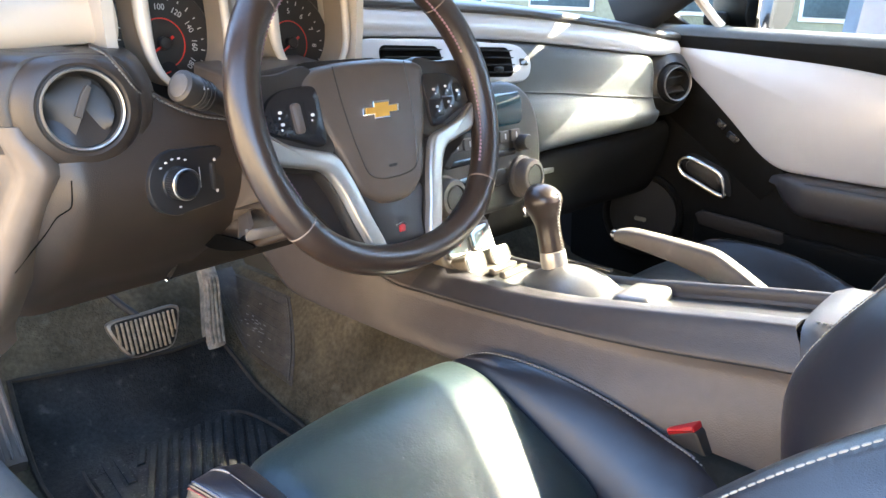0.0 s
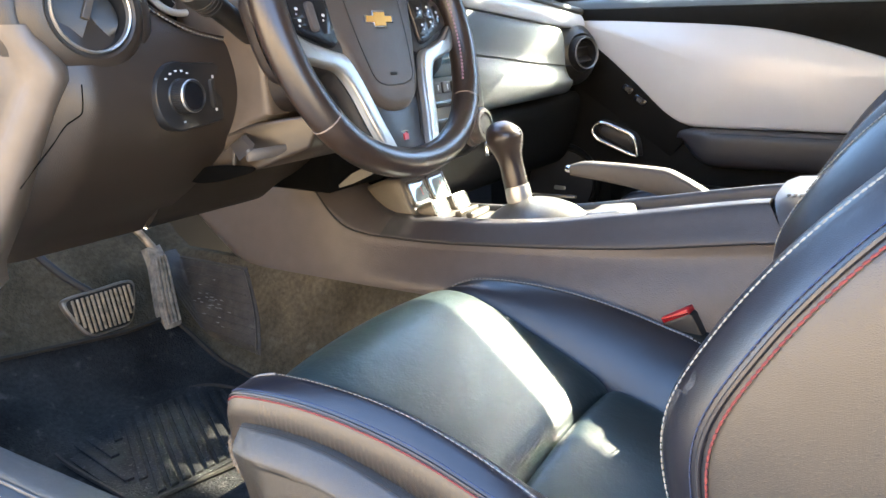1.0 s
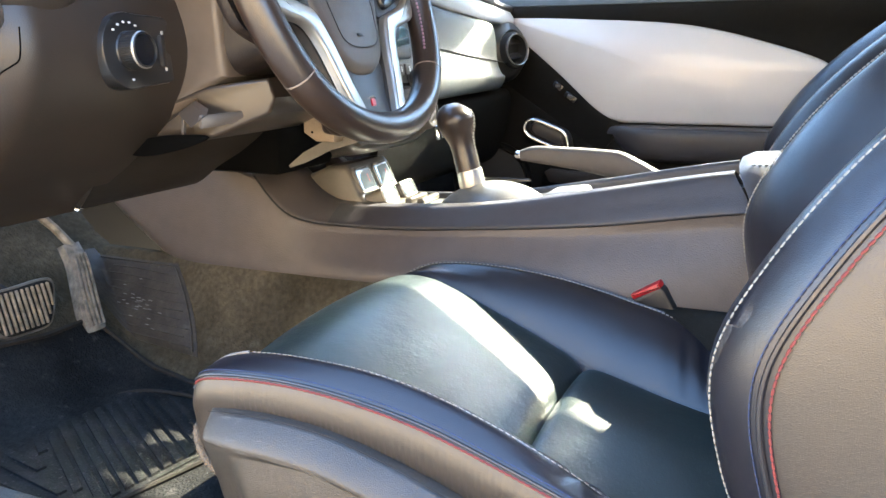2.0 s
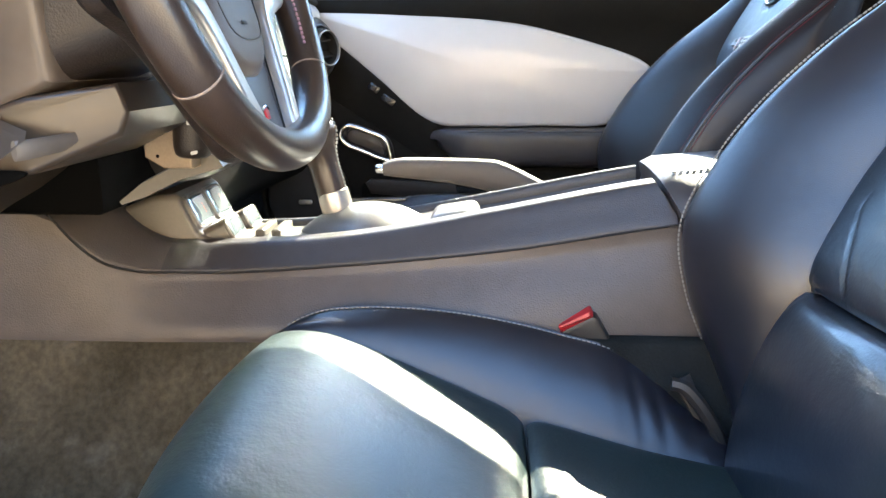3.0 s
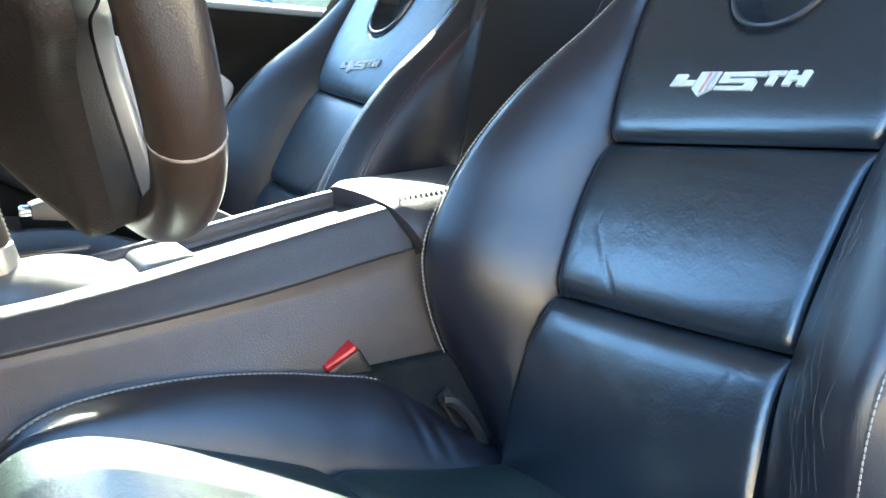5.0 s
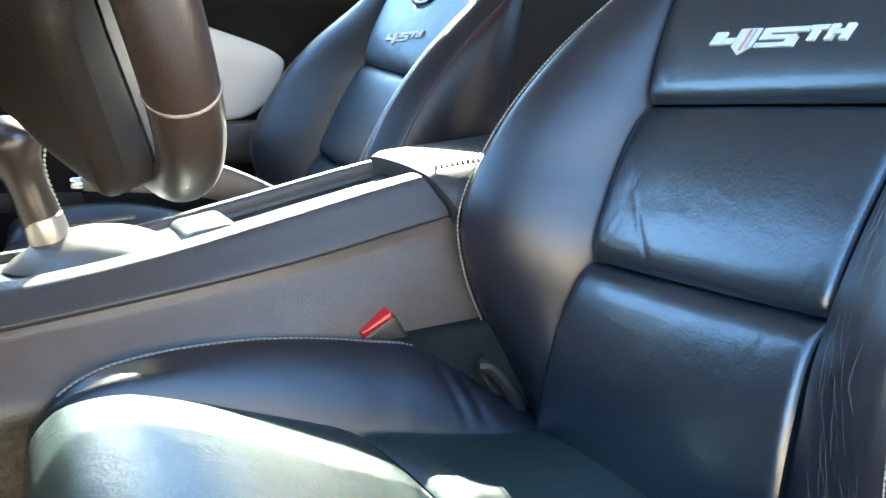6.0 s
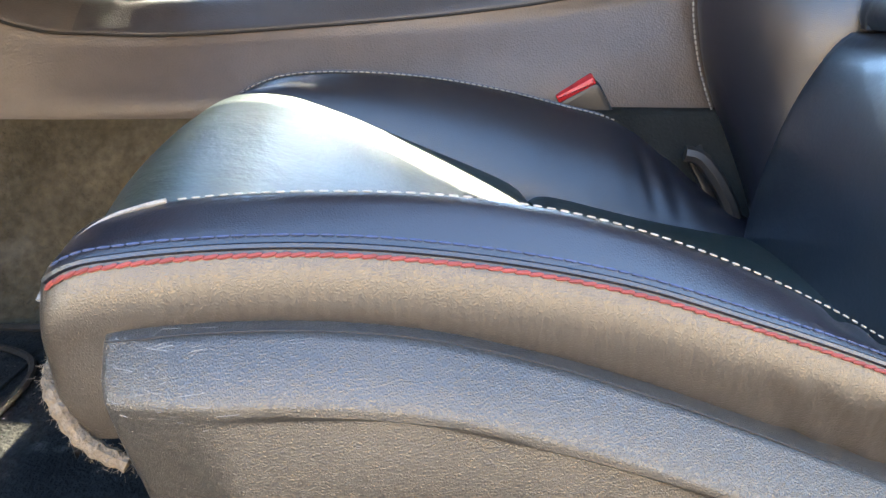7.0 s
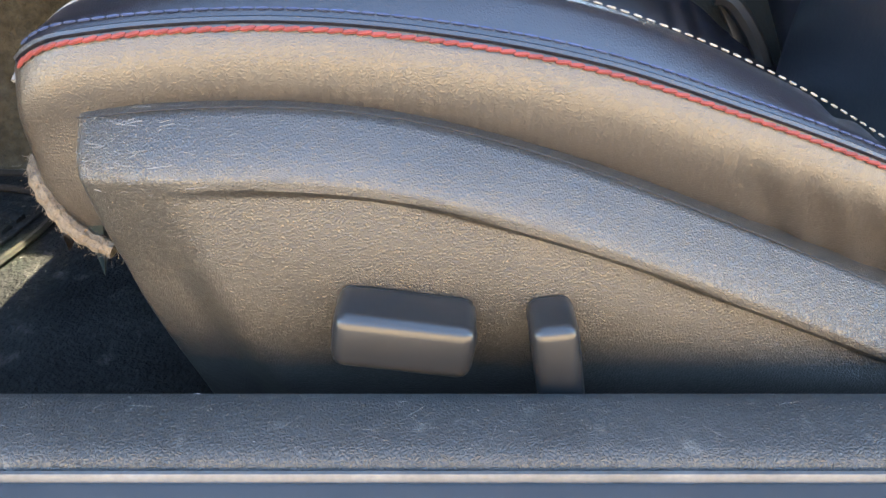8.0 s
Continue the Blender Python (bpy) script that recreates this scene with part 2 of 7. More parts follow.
def smooth_path(points, n, closed=False):
    p = np.array(points, float)
    if closed:
        p = np.vstack([p[-2:], p, p[:3]])
    d = np.maximum(np.linalg.norm(np.diff(p, axis=0), axis=1), 1e-6) ** 0.5
    s = np.concatenate([[0], np.cumsum(d)])
    fs = [hermite(s, p[:, k]) for k in range(p.shape[1])]
    if closed:
        u = np.linspace(s[2], s[-3], n, endpoint=False)
    else:
        u = np.linspace(0, s[-1], n)
    return np.stack([f(u) for f in fs], axis=1)


def join(*geos):
    v, f, k = [], [], 0
    for gv, gf in geos:
        gv = np.asarray(gv, float)
        v.append(gv)
        f += [tuple(i + k for i in q) for q in gf]
        k += len(gv)
    return np.vstack(v), f


def grid(p, close_u=False, close_v=False, cap=False):
    p = np.asarray(p, float)
    nu, nv = p.shape[:2]
    f = []
    for i in range(nu if close_u else nu - 1):
        for j in range(nv if close_v else nv - 1):
            a, b = (i + 1) % nu, (j + 1) % nv
            f.append((i * nv + j, a * nv + j, a * nv + b, i * nv + b))
    if cap and close_v:
        f += [tuple(range(nv)), tuple((nu - 1) * nv + j for j in range(nv))[::-1]]
    return p.reshape(-1, 3), f


def slab(p, offset):
    """A sheet of points given thickness along offset (one vector, or one for each point)."""
    p = np.asarray(p, float)
    nu, nv = p.shape[:2]
    q = p + np.asarray(offset, float)
    k = nu * nv
    _, f = grid(p)
    f = f + [tuple(k + i for i in t[::-1]) for t in f]
    rim = [i * nv for i in range(nu)] + [(nu - 1) * nv + j for j in range(1, nv)] + [i * nv + nv - 1 for i in range(nu - 2, -1, -1)] + [j for j in range(nv - 2, 0, -1)]
    for a, b in zip(rim, rim[1:] + rim[:1]):
        f.append((b, a, k + a, k + b))
    return np.vstack([p.reshape(-1, 3), q.reshape(-1, 3)]), f


def frame_of(way):
    w = np.array(way, float)
    w = w / np.linalg.norm(w)
    a = np.cross(w, (0, 0, 1.0) if abs(w[2]) < 0.9 else (0, 1.0, 0))
    a = a / np.linalg.norm(a)
    return a, np.cross(w, a), w


def tube(path, r, seg=8, closed=False):
    path = np.asarray(path, float)
    n = len(path)
    r = np.broadcast_to(np.asarray(r, float), (n,))
    t = np.roll(path, -1, 0) - np.roll(path, 1, 0)
    if not closed:
        t[0], t[-1] = path[1] - path[0], path[-1] - path[-2]
    t = t / np.maximum(np.linalg.norm(t, axis=1), 1e-9)[:, None]
    up, rings = frame_of(t[0])[0], []
    ang = np.linspace(0, 2 * np.pi, seg, endpoint=False)
    for k in range(n):
        up = up - t[k] * (up @ t[k])
        up = up / np.linalg.norm(up)
        side = np.cross(t[k], up)
        rings.append(path[k] + r[k] * (np.cos(ang)[:, None] * up + np.sin(ang)[:, None] * side))
    return grid(rings, close_u=closed, close_v=True, cap=not closed)


def lathe(origin, axis, profile, seg=28, ring_only=False):
    """profile: (radius, height along axis); ring_only closes the profile on itself, leaving the middle free."""
    a, b, w = frame_of(axis)
    ang = np.linspace(0, 2 * np.pi, seg, endpoint=False)
    ring = np.cos(ang)[:, None] * a + np.sin(ang)[:, None] * b
    return grid([np.array(origin, float) + max(r, 1e-5) * ring + h * w for r, h in profile], close_u=ring_only, close_v=True, cap=not ring_only)


def box(center, size, bevel=0.004, turn=(0, 0, 0), seg=2):
    bm = bmesh.new()
    bmesh.ops.create_cube(bm, size=1.0)
    for v in bm.verts:
        v.co = Vector([c * s for c, s in zip(v.co, size)])
    if bevel:
        bmesh.ops.bevel(bm, geom=list(bm.edges), offset=bevel, segments=seg, profile=0.5, affect="EDGES")
    m = pose(*center, *turn)
    bm.verts.index_update()
    out = np.array([m @ v.co for v in bm.verts]), [tuple(v.index for v in f.verts) for f in bm.faces]
    bm.free()
    return out


def plate(outline, origin, ex, ey, depth, bevel=0.002, dome=0.0, steps=2):
    """A flat outline (x, y) laid at origin on ex, ey, raised by depth along their cross, with a rounded rim and a domed face."""
    o, ex, ey, origin = np.array(outline, float), np.array(ex, float), np.array(ey, float), np.array(origin, float)
    ex, ey = ex / np.linalg.norm(ex), ey / np.linalg.norm(ey)
    n = np.cross(ex, ey)
    e = np.roll(o, -1, 0) - np.roll(o, 1, 0)
    e = e / np.maximum(np.linalg.norm(e, axis=1), 1e-9)[:, None]
    area = np.sum(o[:, 0] * np.roll(o[:, 1], -1) - np.roll(o[:, 0], -1) * o[:, 1])
    inn = np.stack([-e[:, 1], e[:, 0]], 1) * (1 if area > 0 else -1)
    mid = o.mean(0)
    rings = [(o, 0.0), (o, depth - bevel)]
    for k in range(1, steps + 1):
        a = math.pi / 2 * k / steps
        rings.append((o + inn * bevel * (1 - math.cos(a)), depth - bevel + bevel * math.sin(a)))
    last = rings[-1][0]
    for s in (0.8, 0.55, 0.3, 0.1) if dome else ():
        rings.append((mid + (last - mid) * s, depth + dome * (1 - s * s)))
    g3 = [origin + r[:, :1] * ex + r[:, 1:] * ey + h * n for r, h in rings]
    v, f = grid(g3, close_v=True, cap=True)
    return v, (f if area > 0 else [q[::-1] for q in f])


def rounded(w, h, r, n=5):
    """A rounded rectangle's outline about its middle."""
    out = []
    for k, (sx, sy) in enumerate(((1, 1), (-1, 1), (-1, -1), (1, -1))):
        for i in range(n):
            a = math.pi / 2 * (k + i / (n - 1))
            out.append((sx * (w / 2 - r) + r * math.cos(a), sy * (h / 2 - r) + r * math.sin(a)))
    return out


def stitches(path, length, gap, r, lift=(0, 0, 0)):
    """Single thread stitches along a dense path."""
    p = np.asarray(path, float) + np.asarray(lift, float)
    s = np.concatenate([[0], np.cumsum(np.linalg.norm(np.diff(p, axis=0), axis=1))])
    at = lambda u: np.array([np.interp(u, s, p[:, k]) for k in range(3)])
    out, u = [], 0.0
    while u + length < s[-1]:
        a, b = at(u), at(u + length)
        if gap < 0:
            # overlapping twists lie a little across the seam
            a, b = a + np.array((0, 0, 0.55 * r)), b - np.array((0, 0, 0.55 * r))
        m = [a, a + (b - a) * 0.2, a + (b - a) * 0.8, b]
        out.append(tube(m, [r * 0.45, r, r, r * 0.45], 5))
        u += length + gap
    return join(*out)


def link_mesh(name, geo, mat, smooth=True, sharp=40):
    me = bpy.data.meshes.new(name)
    me.from_pydata([tuple(v) for v in geo[0]], [], geo[1])
    me.materials.append(mat)
    bm = bmesh.new()
    bm.from_mesh(me)
    bmesh.ops.recalc_face_normals(bm, faces=list(bm.faces))
    bm.to_mesh(me)
    bm.free()
    if smooth:
        me.shade_smooth()
        me.set_sharp_from_angle(angle=radians(sharp))
    return new(name, me)


def part(name, geo, mat, parent, label="", smooth=True, sharp=40, kind=""):
    ob = link_mesh(name, geo, mat, smooth, sharp)
    ob.parent = parent
    ob.matrix_parent_inverse = Matrix.Translation(-parent.location)
    return tagged(ob, label=label, kind=kind)


def panel(ob, mat, inside):
    """Gives the faces whose middle lies inside a second material."""
    ob.data.materials.append(mat)
    for f in ob.data.polygons:
        if inside(f.center):
            f.material_index = 1


def thing(name, base, label, category, group="", kind=""):
    ob = new(name)
    ob.location, ob.empty_display_size = base, 0.1
    return tagged(ob, label, category, group, kind)


def single(name, geo, mat, label, category="", kind="", group="", smooth=True, sharp=40):
    return tagged(link_mesh(name, geo, mat, smooth, sharp), label, category, group, kind)


# ---- large structure ----
def build_ground():
    r = 400.0
    ticks = [-r, -60, -20, -8, -4, -2, 0, 2, 4, 8, 20, 60, r]
    p = [[(x, y, -0.32) for y in ticks] for x in ticks]
    single("ground", grid(p), GROUND, "sunlit tan concrete paving of a parking lot", kind="structure")


floor_z = hermite((-0.6, 0.95, 1.02, 1.08, 1.14, 1.22, 1.34, 1.5), (0.0, 0.0, 0.014, 0.055, 0.11, 0.19, 0.31, 0.46))


def tunnel_z(x):
    """The rise of the carpet from the footwell floor to the tunnel's side."""
    return 0.166 * np.clip((x + 0.262) / 0.098, 0, 1) ** 1.15


def floor_at(x, y):
    return np.maximum(floor_z(y), tunnel_z(x)) + 0.05 * np.clip((-0.625 - x) / 0.05, 0, 1) ** 2


def build_floor():
    xs, ys = np.linspace(-0.675, -0.145, 40), np.linspace(-0.55, 1.48, 70)
    p = [[(x, y, float(floor_at(x, y))) for y in ys] for x in xs]
    fl = single("floor", slab(p, (0, 0, -0.03)), CARPET, "worn brown-grey carpet over footwell and tunnel", kind="structure")
    # dark sheet over the tunnel carpet paints the shade beside the driver's seat
    p = [[(x, y, float(floor_at(x, y)) + 0.005) for y in np.linspace(-0.20, 0.30, 20)] for x in np.linspace(-0.30, -0.146, 24)]
    part("tunnel_shade_sheet", slab(p, (0, 0, -0.004)), TUNNEL_SHADE, fl, "dark sheet painting the shade beside the seat")
    xs = np.linspace(0.12, 0.79, 22)
    p = [[(x, y, float(np.maximum(floor_z(y), 0.16 * np.clip((0.2 - x) / 0.07, 0, 1)))) for y in ys] for x in xs]
    single("floor_passenger", slab(p, (0, 0, -0.03)), CARPET, "brown-grey carpet of the passenger footwell", kind="structure")
    single("wall_firewall", box((0.0, 1.50, 0.35), (1.5, 0.04, 0.8), 0.01), BLACK, "dark firewall behind the pedals", kind="structure")
    single("wall_kick_panel", box((0.765, 1.25, 0.25), (0.03, 0.52, 0.70), 0.008), BLACK, "dark kick panel ahead of the passenger door", kind="structure")
    single("wall_kick_panel_driver", box((-0.70, 1.33, 0.25), (0.03, 0.36, 0.60), 0.008), BLACK, "dark kick panel ahead of the driver's door", kind="structure")
    return fl


def build_shell():
    """Roof, pillars, windscreen and rear of the car, which close the place and shade it."""
    roof = []
    for y, z, hw in ((0.735, 0.918, 0.525), (0.66, 0.935, 0.53), (0.56, 0.953, 0.54), (0.50, 0.965, 0.545), (0.25, 1.0, 0.56), (-0.3, 1.03, 0.575), (-0.7, 1.0, 0.57), (-1.1, 0.90, 0.54)):
        # unseen edge widened over the passenger's windscreen pillar to shade the silver band
        hw_p = hw + 0.105 * float(np.clip((y - 0.56) / 0.10, 0, 1))
        roof.append([(s * (hw if s < 0 else hw_p), y, z - 0.06 * abs(s) ** 4) for s in np.linspace(-1, 1, 13)])
    single("ceiling", slab(roof, (0, 0, 0.04)), HEADLINER, "grey headliner under the car roof", kind="structure")
    rail = [(0.605, 0.37, RAIL_Z - 0.015), (0.61, 0.15, RAIL_Z), (0.615, -0.35, RAIL_Z + 0.005), (0.60, -0.75, RAIL_Z - 0.01), (0.58, -1.1, 0.86)]
    for k, s in enumerate((1, -1)):
        path = smooth_path([(s * x, y, z) for x, y, z in rail], 16)
        single("trim_roof_rail", tube(path, 0.030, 10), BODY_PAINT, "painted roof rail above the side window", kind="structure")
        pillar = smooth_path([(s * 0.600, 0.40, 0.945), (s * 0.650, 0.54, 0.855), (s * 0.700, 0.785, 0.690), (s * 0.735, 0.93, 0.595)], 14)
        rows = []
        for c in pillar:
            k = np.linspace(0, 2 * math.pi, 16, endpoint=False)
            # lower half thinned to let the sun patch onto the passenger pad
            low = np.where(np.sin(k) < 0, 1 - 0.36 * float(np.clip((c[1] - 0.54) / 0.10, 0, 1)), 1.0)
            rows.append(np.column_stack([c[0] + 0.026 * np.cos(k), c[1] + low * 0.048 * np.sin(k), c[2] + low * 0.072 * np.sin(k)]))
        single("trim_pillar", grid(rows, close_v=True, cap=True), TRIM_DARK, "broad dark windscreen pillar trim", kind="structure")
    # rear body behind the seats
    p = [[(0.70 - 0.10 * (z - 0.1) ** 2, y, z) for z in np.linspace(0.0, 0.93, 14)] for y in np.linspace(-0.36, -1.3, 8)]
    single("wall_quarter", slab(p, (0.03, 0, 0)), TRIM_DARK, "dark brown plastic rear quarter trim", kind="structure")
    p = [[(-0.70 + 0.10 * (z - 0.1) ** 2, y, z) for z in np.linspace(0.0, 0.93, 10)] for y in (-0.5, -0.9, -1.3)]
    single("wall_quarter_driver", slab(p, (-0.03, 0, 0)), TRIM_DARK, "dark plastic rear quarter trim", kind="structure")
    single("wall_rear", box((0, -1.32, 0.4), (1.45, 0.05, 0.9), 0.02), TRIM_DARK, "dark panel behind the rear seat", kind="structure")
    for s in (1, -1):
        path = smooth_path([(s * 0.70, -0.42, 0.1), (s * 0.70, -0.44, 0.55), (s * 0.63, -0.52, RAIL_Z)], 10)
        single("trim_door_post", tube(path, 0.05, 8), TRIM_DARK, "dark door post behind the seat", kind="structure")
    # rear bench
    bench = thing("rear_bench", (0, -0.9, 0), "black leather rear bench behind the front seats", "rear seat")
    for x in (-0.34, 0.34):
        part("seat_cushion", box((x, -0.85, 0.17), (0.55, 0.42, 0.16), 0.05, (6, 0, 0), 3), LEATHER, bench)
        part("seat_back", box((x, -1.14, 0.42), (0.55, 0.16, 0.5), 0.05, (18, 0, 0), 3), LEATHER, bench)
    # windscreen
    ws = [[(s * (0.60 + 0.08 * t), 0.76 + 0.34 * t + 0.06 * (1 - s * s), 0.900 - 0.260 * t) for s in np.linspace(-1, 1, 11)] for t in np.linspace(0, 1, 6)]
    w = single("window_windscreen", slab(ws, (0, 0.002, 0.004)), GLASS, "clear windscreen glass", kind="structure")
    w.visible_shadow = False


RAIL_Z = 0.954
build_ground()
floor_ob = build_floor()
build_shell()


def build_sill():
    sill = thing("door_sill", (-0.70, 0.2, 0.10), "scuffed dark grey plastic door sill with a bright metal edge", "door sill", kind="structure")
    ys = np.linspace(-0.7, 1.15, 60)
    prof = [(-0.664, 0.03), (-0.666, 0.087), (-0.672, 0.0995), (-0.68, 0.103), (-0.700, 0.1018), (-0.7050, 0.1005), (-0.7072, 0.0985), (-0.7080, 0.0960), (-0.7080, 0.02)]
    part("sill_plate", grid([[(x, y, z) for x, z in prof] for y in ys], cap=False), SILL_MAT, sill)
    prof = [(-0.7083, 0.05), (-0.7083, 0.0965), (-0.7090, 0.0984), (-0.7104, 0.0983), (-0.7113, 0.0970), (-0.7115, 0.0920)]
    part("metal_edge", grid([[(x, y, z) for x, z in prof] for y in ys]), EDGE_METAL, sill, "bright metal edge strip")
    prof = [(-0.7118, 0.02), (-0.7118, 0.0955), (-0.7135, 0.0960), (-0.748, 0.0885), (-0.758, 0.076), (-0.764, 0.05), (-0.79, 0.03), (-0.80, -0.1), (-0.80, -0.22)]
    part("body_flange", grid([[(x, y, z) for x, z in prof] for y in ys]), FLANGE, sill, "grey painted body flange")
    rng = random.Random(4)
    scr = []
    sill_z = hermite((-0.7050, -0.700, -0.68, -0.672), (0.1005, 0.1018, 0.103, 0.0995))
    for k in range(240):
        x, y = rng.uniform(-0.704, -0.674), rng.gauss(0.46, 0.13)
        L, a = rng.choice((0.0003, 0.0004, 0.0006, 0.0012, 0.003, 0.008)), rng.uniform(-1.3, 1.3)
        x1 = min(max(x + math.sin(a) * L, -0.7045), -0.6735)
        ends = [np.array((x, y, float(sill_z(x)) + 0.00005)), np.array((x1, y + math.cos(a) * L, float(sill_z(x1)) + 0.00005))]
        scr.append(tube(ends, 0.00005 if L > 0.001 else rng.choice((0.00008, 0.00014)), 4))
    part("paint_chip", box((-0.6660, 0.5475, 0.0925), (0.003, 0.009, 0.0018), 0.0008, (0, 0, 8)), PRINT, sill, "small white paint chip")
    part("scratches", join(*scr), SCUFF, sill, "fine pale scratches", kind="stuff")


build_sill()


# ---- seats ----
# cushion, x outward from the seat's middle: seam of the insert, stitched crest, red seam
c_seam_x = hermite((0.10, 0.19, 0.365, 0.50, 0.60), (0.115, 0.122, 0.146, 0.163, 0.172))
c_seam_z = hermite((0.10, 0.19, 0.28, 0.365, 0.45, 0.52, 0.60), (0.070, 0.080, 0.095, 0.117, 0.147, 0.174, 0.200))
c_crest_x = hermite((0.10, 0.25, 0.40, 0.50, 0.56, 0.61), (0.190, 0.203, 0.208, 0.203, 0.198, 0.190))
c_crest_z = hermite((0.10, 0.17, 0.22, 0.25, 0.30, 0.35, 0.40, 0.50, 0.56, 0.61), (0.075, 0.095, 0.126, 0.146, 0.172, 0.191, 0.205, 0.217, 0.215, 0.207))
# the outer side stands higher and further out
o_crest_x = hermite((0.10, 0.25, 0.40, 0.50, 0.56, 0.61), (0.205, 0.220, 0.228, 0.227, 0.222, 0.212))
o_crest_z = hermite((0.10, 0.17, 0.22, 0.25, 0.28, 0.31, 0.36, 0.40, 0.45, 0.50, 0.56, 0.61), (0.078, 0.102, 0.136, 0.156, 0.174, 0.190, 0.212, 0.225, 0.234, 0.236, 0.231, 0.218))
c_red_z = hermite((0.10, 0.20, 0.281, 0.343, 0.387, 0.448, 0.507, 0.56, 0.61), (0.090, 0.130, 0.166, 0.188, 0.202, 0.214, 0.219, 0.217, 0.210))
C_LOW = 0.055
inner_drop = hermite((0.10, 0.15, 0.19, 0.22, 0.25, 0.28, 0.32, 0.36, 0.62), (0.004, 0.002, -0.006, -0.008, -0.005, -0.002, 0.006, 0.010, 0.010))


def cushion_front(p):
    """Rounds the cushion's front: y past 0.565 turns into the roll-over and the front face."""
    p = np.array(p, float)
    out = p.copy()
    k = np.clip(np.abs(p[:, 0]) / 0.2, 0, 1) ** 2 * np.where(p[:, 0] > 0, 1.0, 0.30)
    y0, r = 0.556 + 0.026 * k, 0.092 - 0.056 * k
    rim = np.clip((p[:, 0] - 0.205) / 0.03, 0, 1)
    r = r - 0.006 * rim
    t = np.maximum(p[:, 1] - y0, 0)
    a = np.clip(t / r, 0, 1) * math.pi / 2
    face = np.clip((t - r) / 0.05, 0, 1)
    drop = np.where(t > 0, (0.34 - 0.14 * k - 0.08 * rim) * (1 - np.cos(a)) + (0.40 + 0.1 * k) * face, 0)
    out[:, 1] = np.minimum(p[:, 1], y0) + r * np.sin(a) + np.where(p[:, 0] > 0.2, -0.022 * face**2, 0.012 * face)
    out[:, 2] = C_LOW + (p[:, 2] - C_LOW) * (1 - drop)
    out[:, 0] = p[:, 0] * (1 - 0.045 * (1 - np.cos(a)))
    return out


def insert_z(x, y, cuts):
    d = c_seam_x(y) - abs(x)
    e = min(abs(y - c) for c in cuts)
    crown = 0.012 * (1 - (x / c_seam_x(y)) ** 2)
    return c_seam_z(y) + crown + 0.004 - 0.009 * math.exp(-max(d, 0) / 0.007) - 0.011 * math.exp(-e / 0.008) - 0.004 * math.exp(-e / 0.03)


def bolster_low(y):
    """The leather ends higher at the front corner."""
    return C_LOW + 0.085 * float(np.clip((y - 0.50) / 0.07, 0, 1))


def cushion_ring(y, n=30, side=1):
    """The bolster's section from the insert seam out to the lower side."""
    y = float(y)
    sx, sz, cx, cz, rz = float(c_seam_x(y)), float(c_seam_z(y)), float(c_crest_x(y)), float(c_crest_z(y)), float(c_red_z(y))
    full = float(np.clip((y - 0.50) / 0.06, 0, 1)) if side > 0 else 0.0
    if side < 0:
        cz = cz - float(inner_drop(y))
        rz = cz - 0.020
        fold = [(cx + 0.018, cz - 0.005), (0.238, rz + 0.004)]
    else:
        cx, cz = float(o_crest_x(y)), float(o_crest_z(y))
        fold = [(cx + 0.55 * (0.2432 - cx), rz + 0.0065 + 0.55 * (cz - rz - 0.0065)), (0.2432, rz + 0.0065)]
    ctrl = [(sx - 0.004, sz - 0.016), (sx, sz - 0.004), (sx + 0.35 * (cx - sx), sz + 0.48 * (cz - sz) + 0.002), (cx - 0.010, cz - 0.004), (cx, cz),
            *fold, (0.247, rz), (0.2505, rz - 0.012), (0.248, rz - 0.03), (0.238 + 0.008 * full, rz - 0.06), (0.23 + 0.014 * full, min(bolster_low(y), rz - 0.07))]
    s = smooth_path(ctrl, n)
    return s


def sections(ys, n, side):
    return [np.column_stack([r[:, 0], np.full(n, y), r[:, 1]]) for y, r in ((y, cushion_ring(y, n, side)) for y in ys)]


# backrest, by height
b_in_y = hermite((0.05, 0.10, 0.19, 0.26, 0.34, 0.415, 0.485, 0.562, 0.64, 0.75), (0.172, 0.168, 0.149, 0.124, 0.080, 0.037, 0.000, -0.046, -0.088, -0.145))
b_half_out = hermite((0.05, 0.15, 0.20, 0.24, 0.275, 0.32, 0.37, 0.43, 0.56, 0.66, 0.75), (0.168, 0.160, 0.155, 0.150, 0.148, 0.145, 0.1445, 0.145, 0.163, 0.160, 0.140))
b_half_in = hermite((0.05, 0.15, 0.20, 0.26, 0.36, 0.412, 0.51, 0.56, 0.66, 0.75), (0.115, 0.116, 0.116, 0.110, 0.127, 0.134, 0.156, 0.168, 0.162, 0.140))
b_edge_out = hermite((0.05, 0.157, 0.25, 0.30, 0.35, 0.45, 0.56, 0.65, 0.75), (0.226, 0.240, 0.2485, 0.2505, 0.250, 0.240, 0.215, 0.188, 0.155))
b_edge_in = hermite((0.05, 0.157, 0.25, 0.35, 0.45, 0.56, 0.65, 0.75), (0.200, 0.218, 0.228, 0.231, 0.222, 0.202, 0.180, 0.152))
b_edge_y = hermite((0.04, 0.10, 0.157, 0.221, 0.298, 0.357, 0.421, 0.467, 0.562, 0.65, 0.75), (0.120, 0.148, 0.172, 0.197, 0.205, 0.179, 0.135, 0.092, -0.018, -0.088, -0.156))
b_rear_y = hermite((0.05, 0.20, 0.37, 0.58, 0.75), (0.030, 0.015, -0.030, -0.088, -0.185))
TOP = 0.75


def b_half(z, x=1.0):
    """Half width of the backrest insert; x tells the side, positive towards the door."""
    return b_half_out(z) if x > 0 else b_half_in(z)


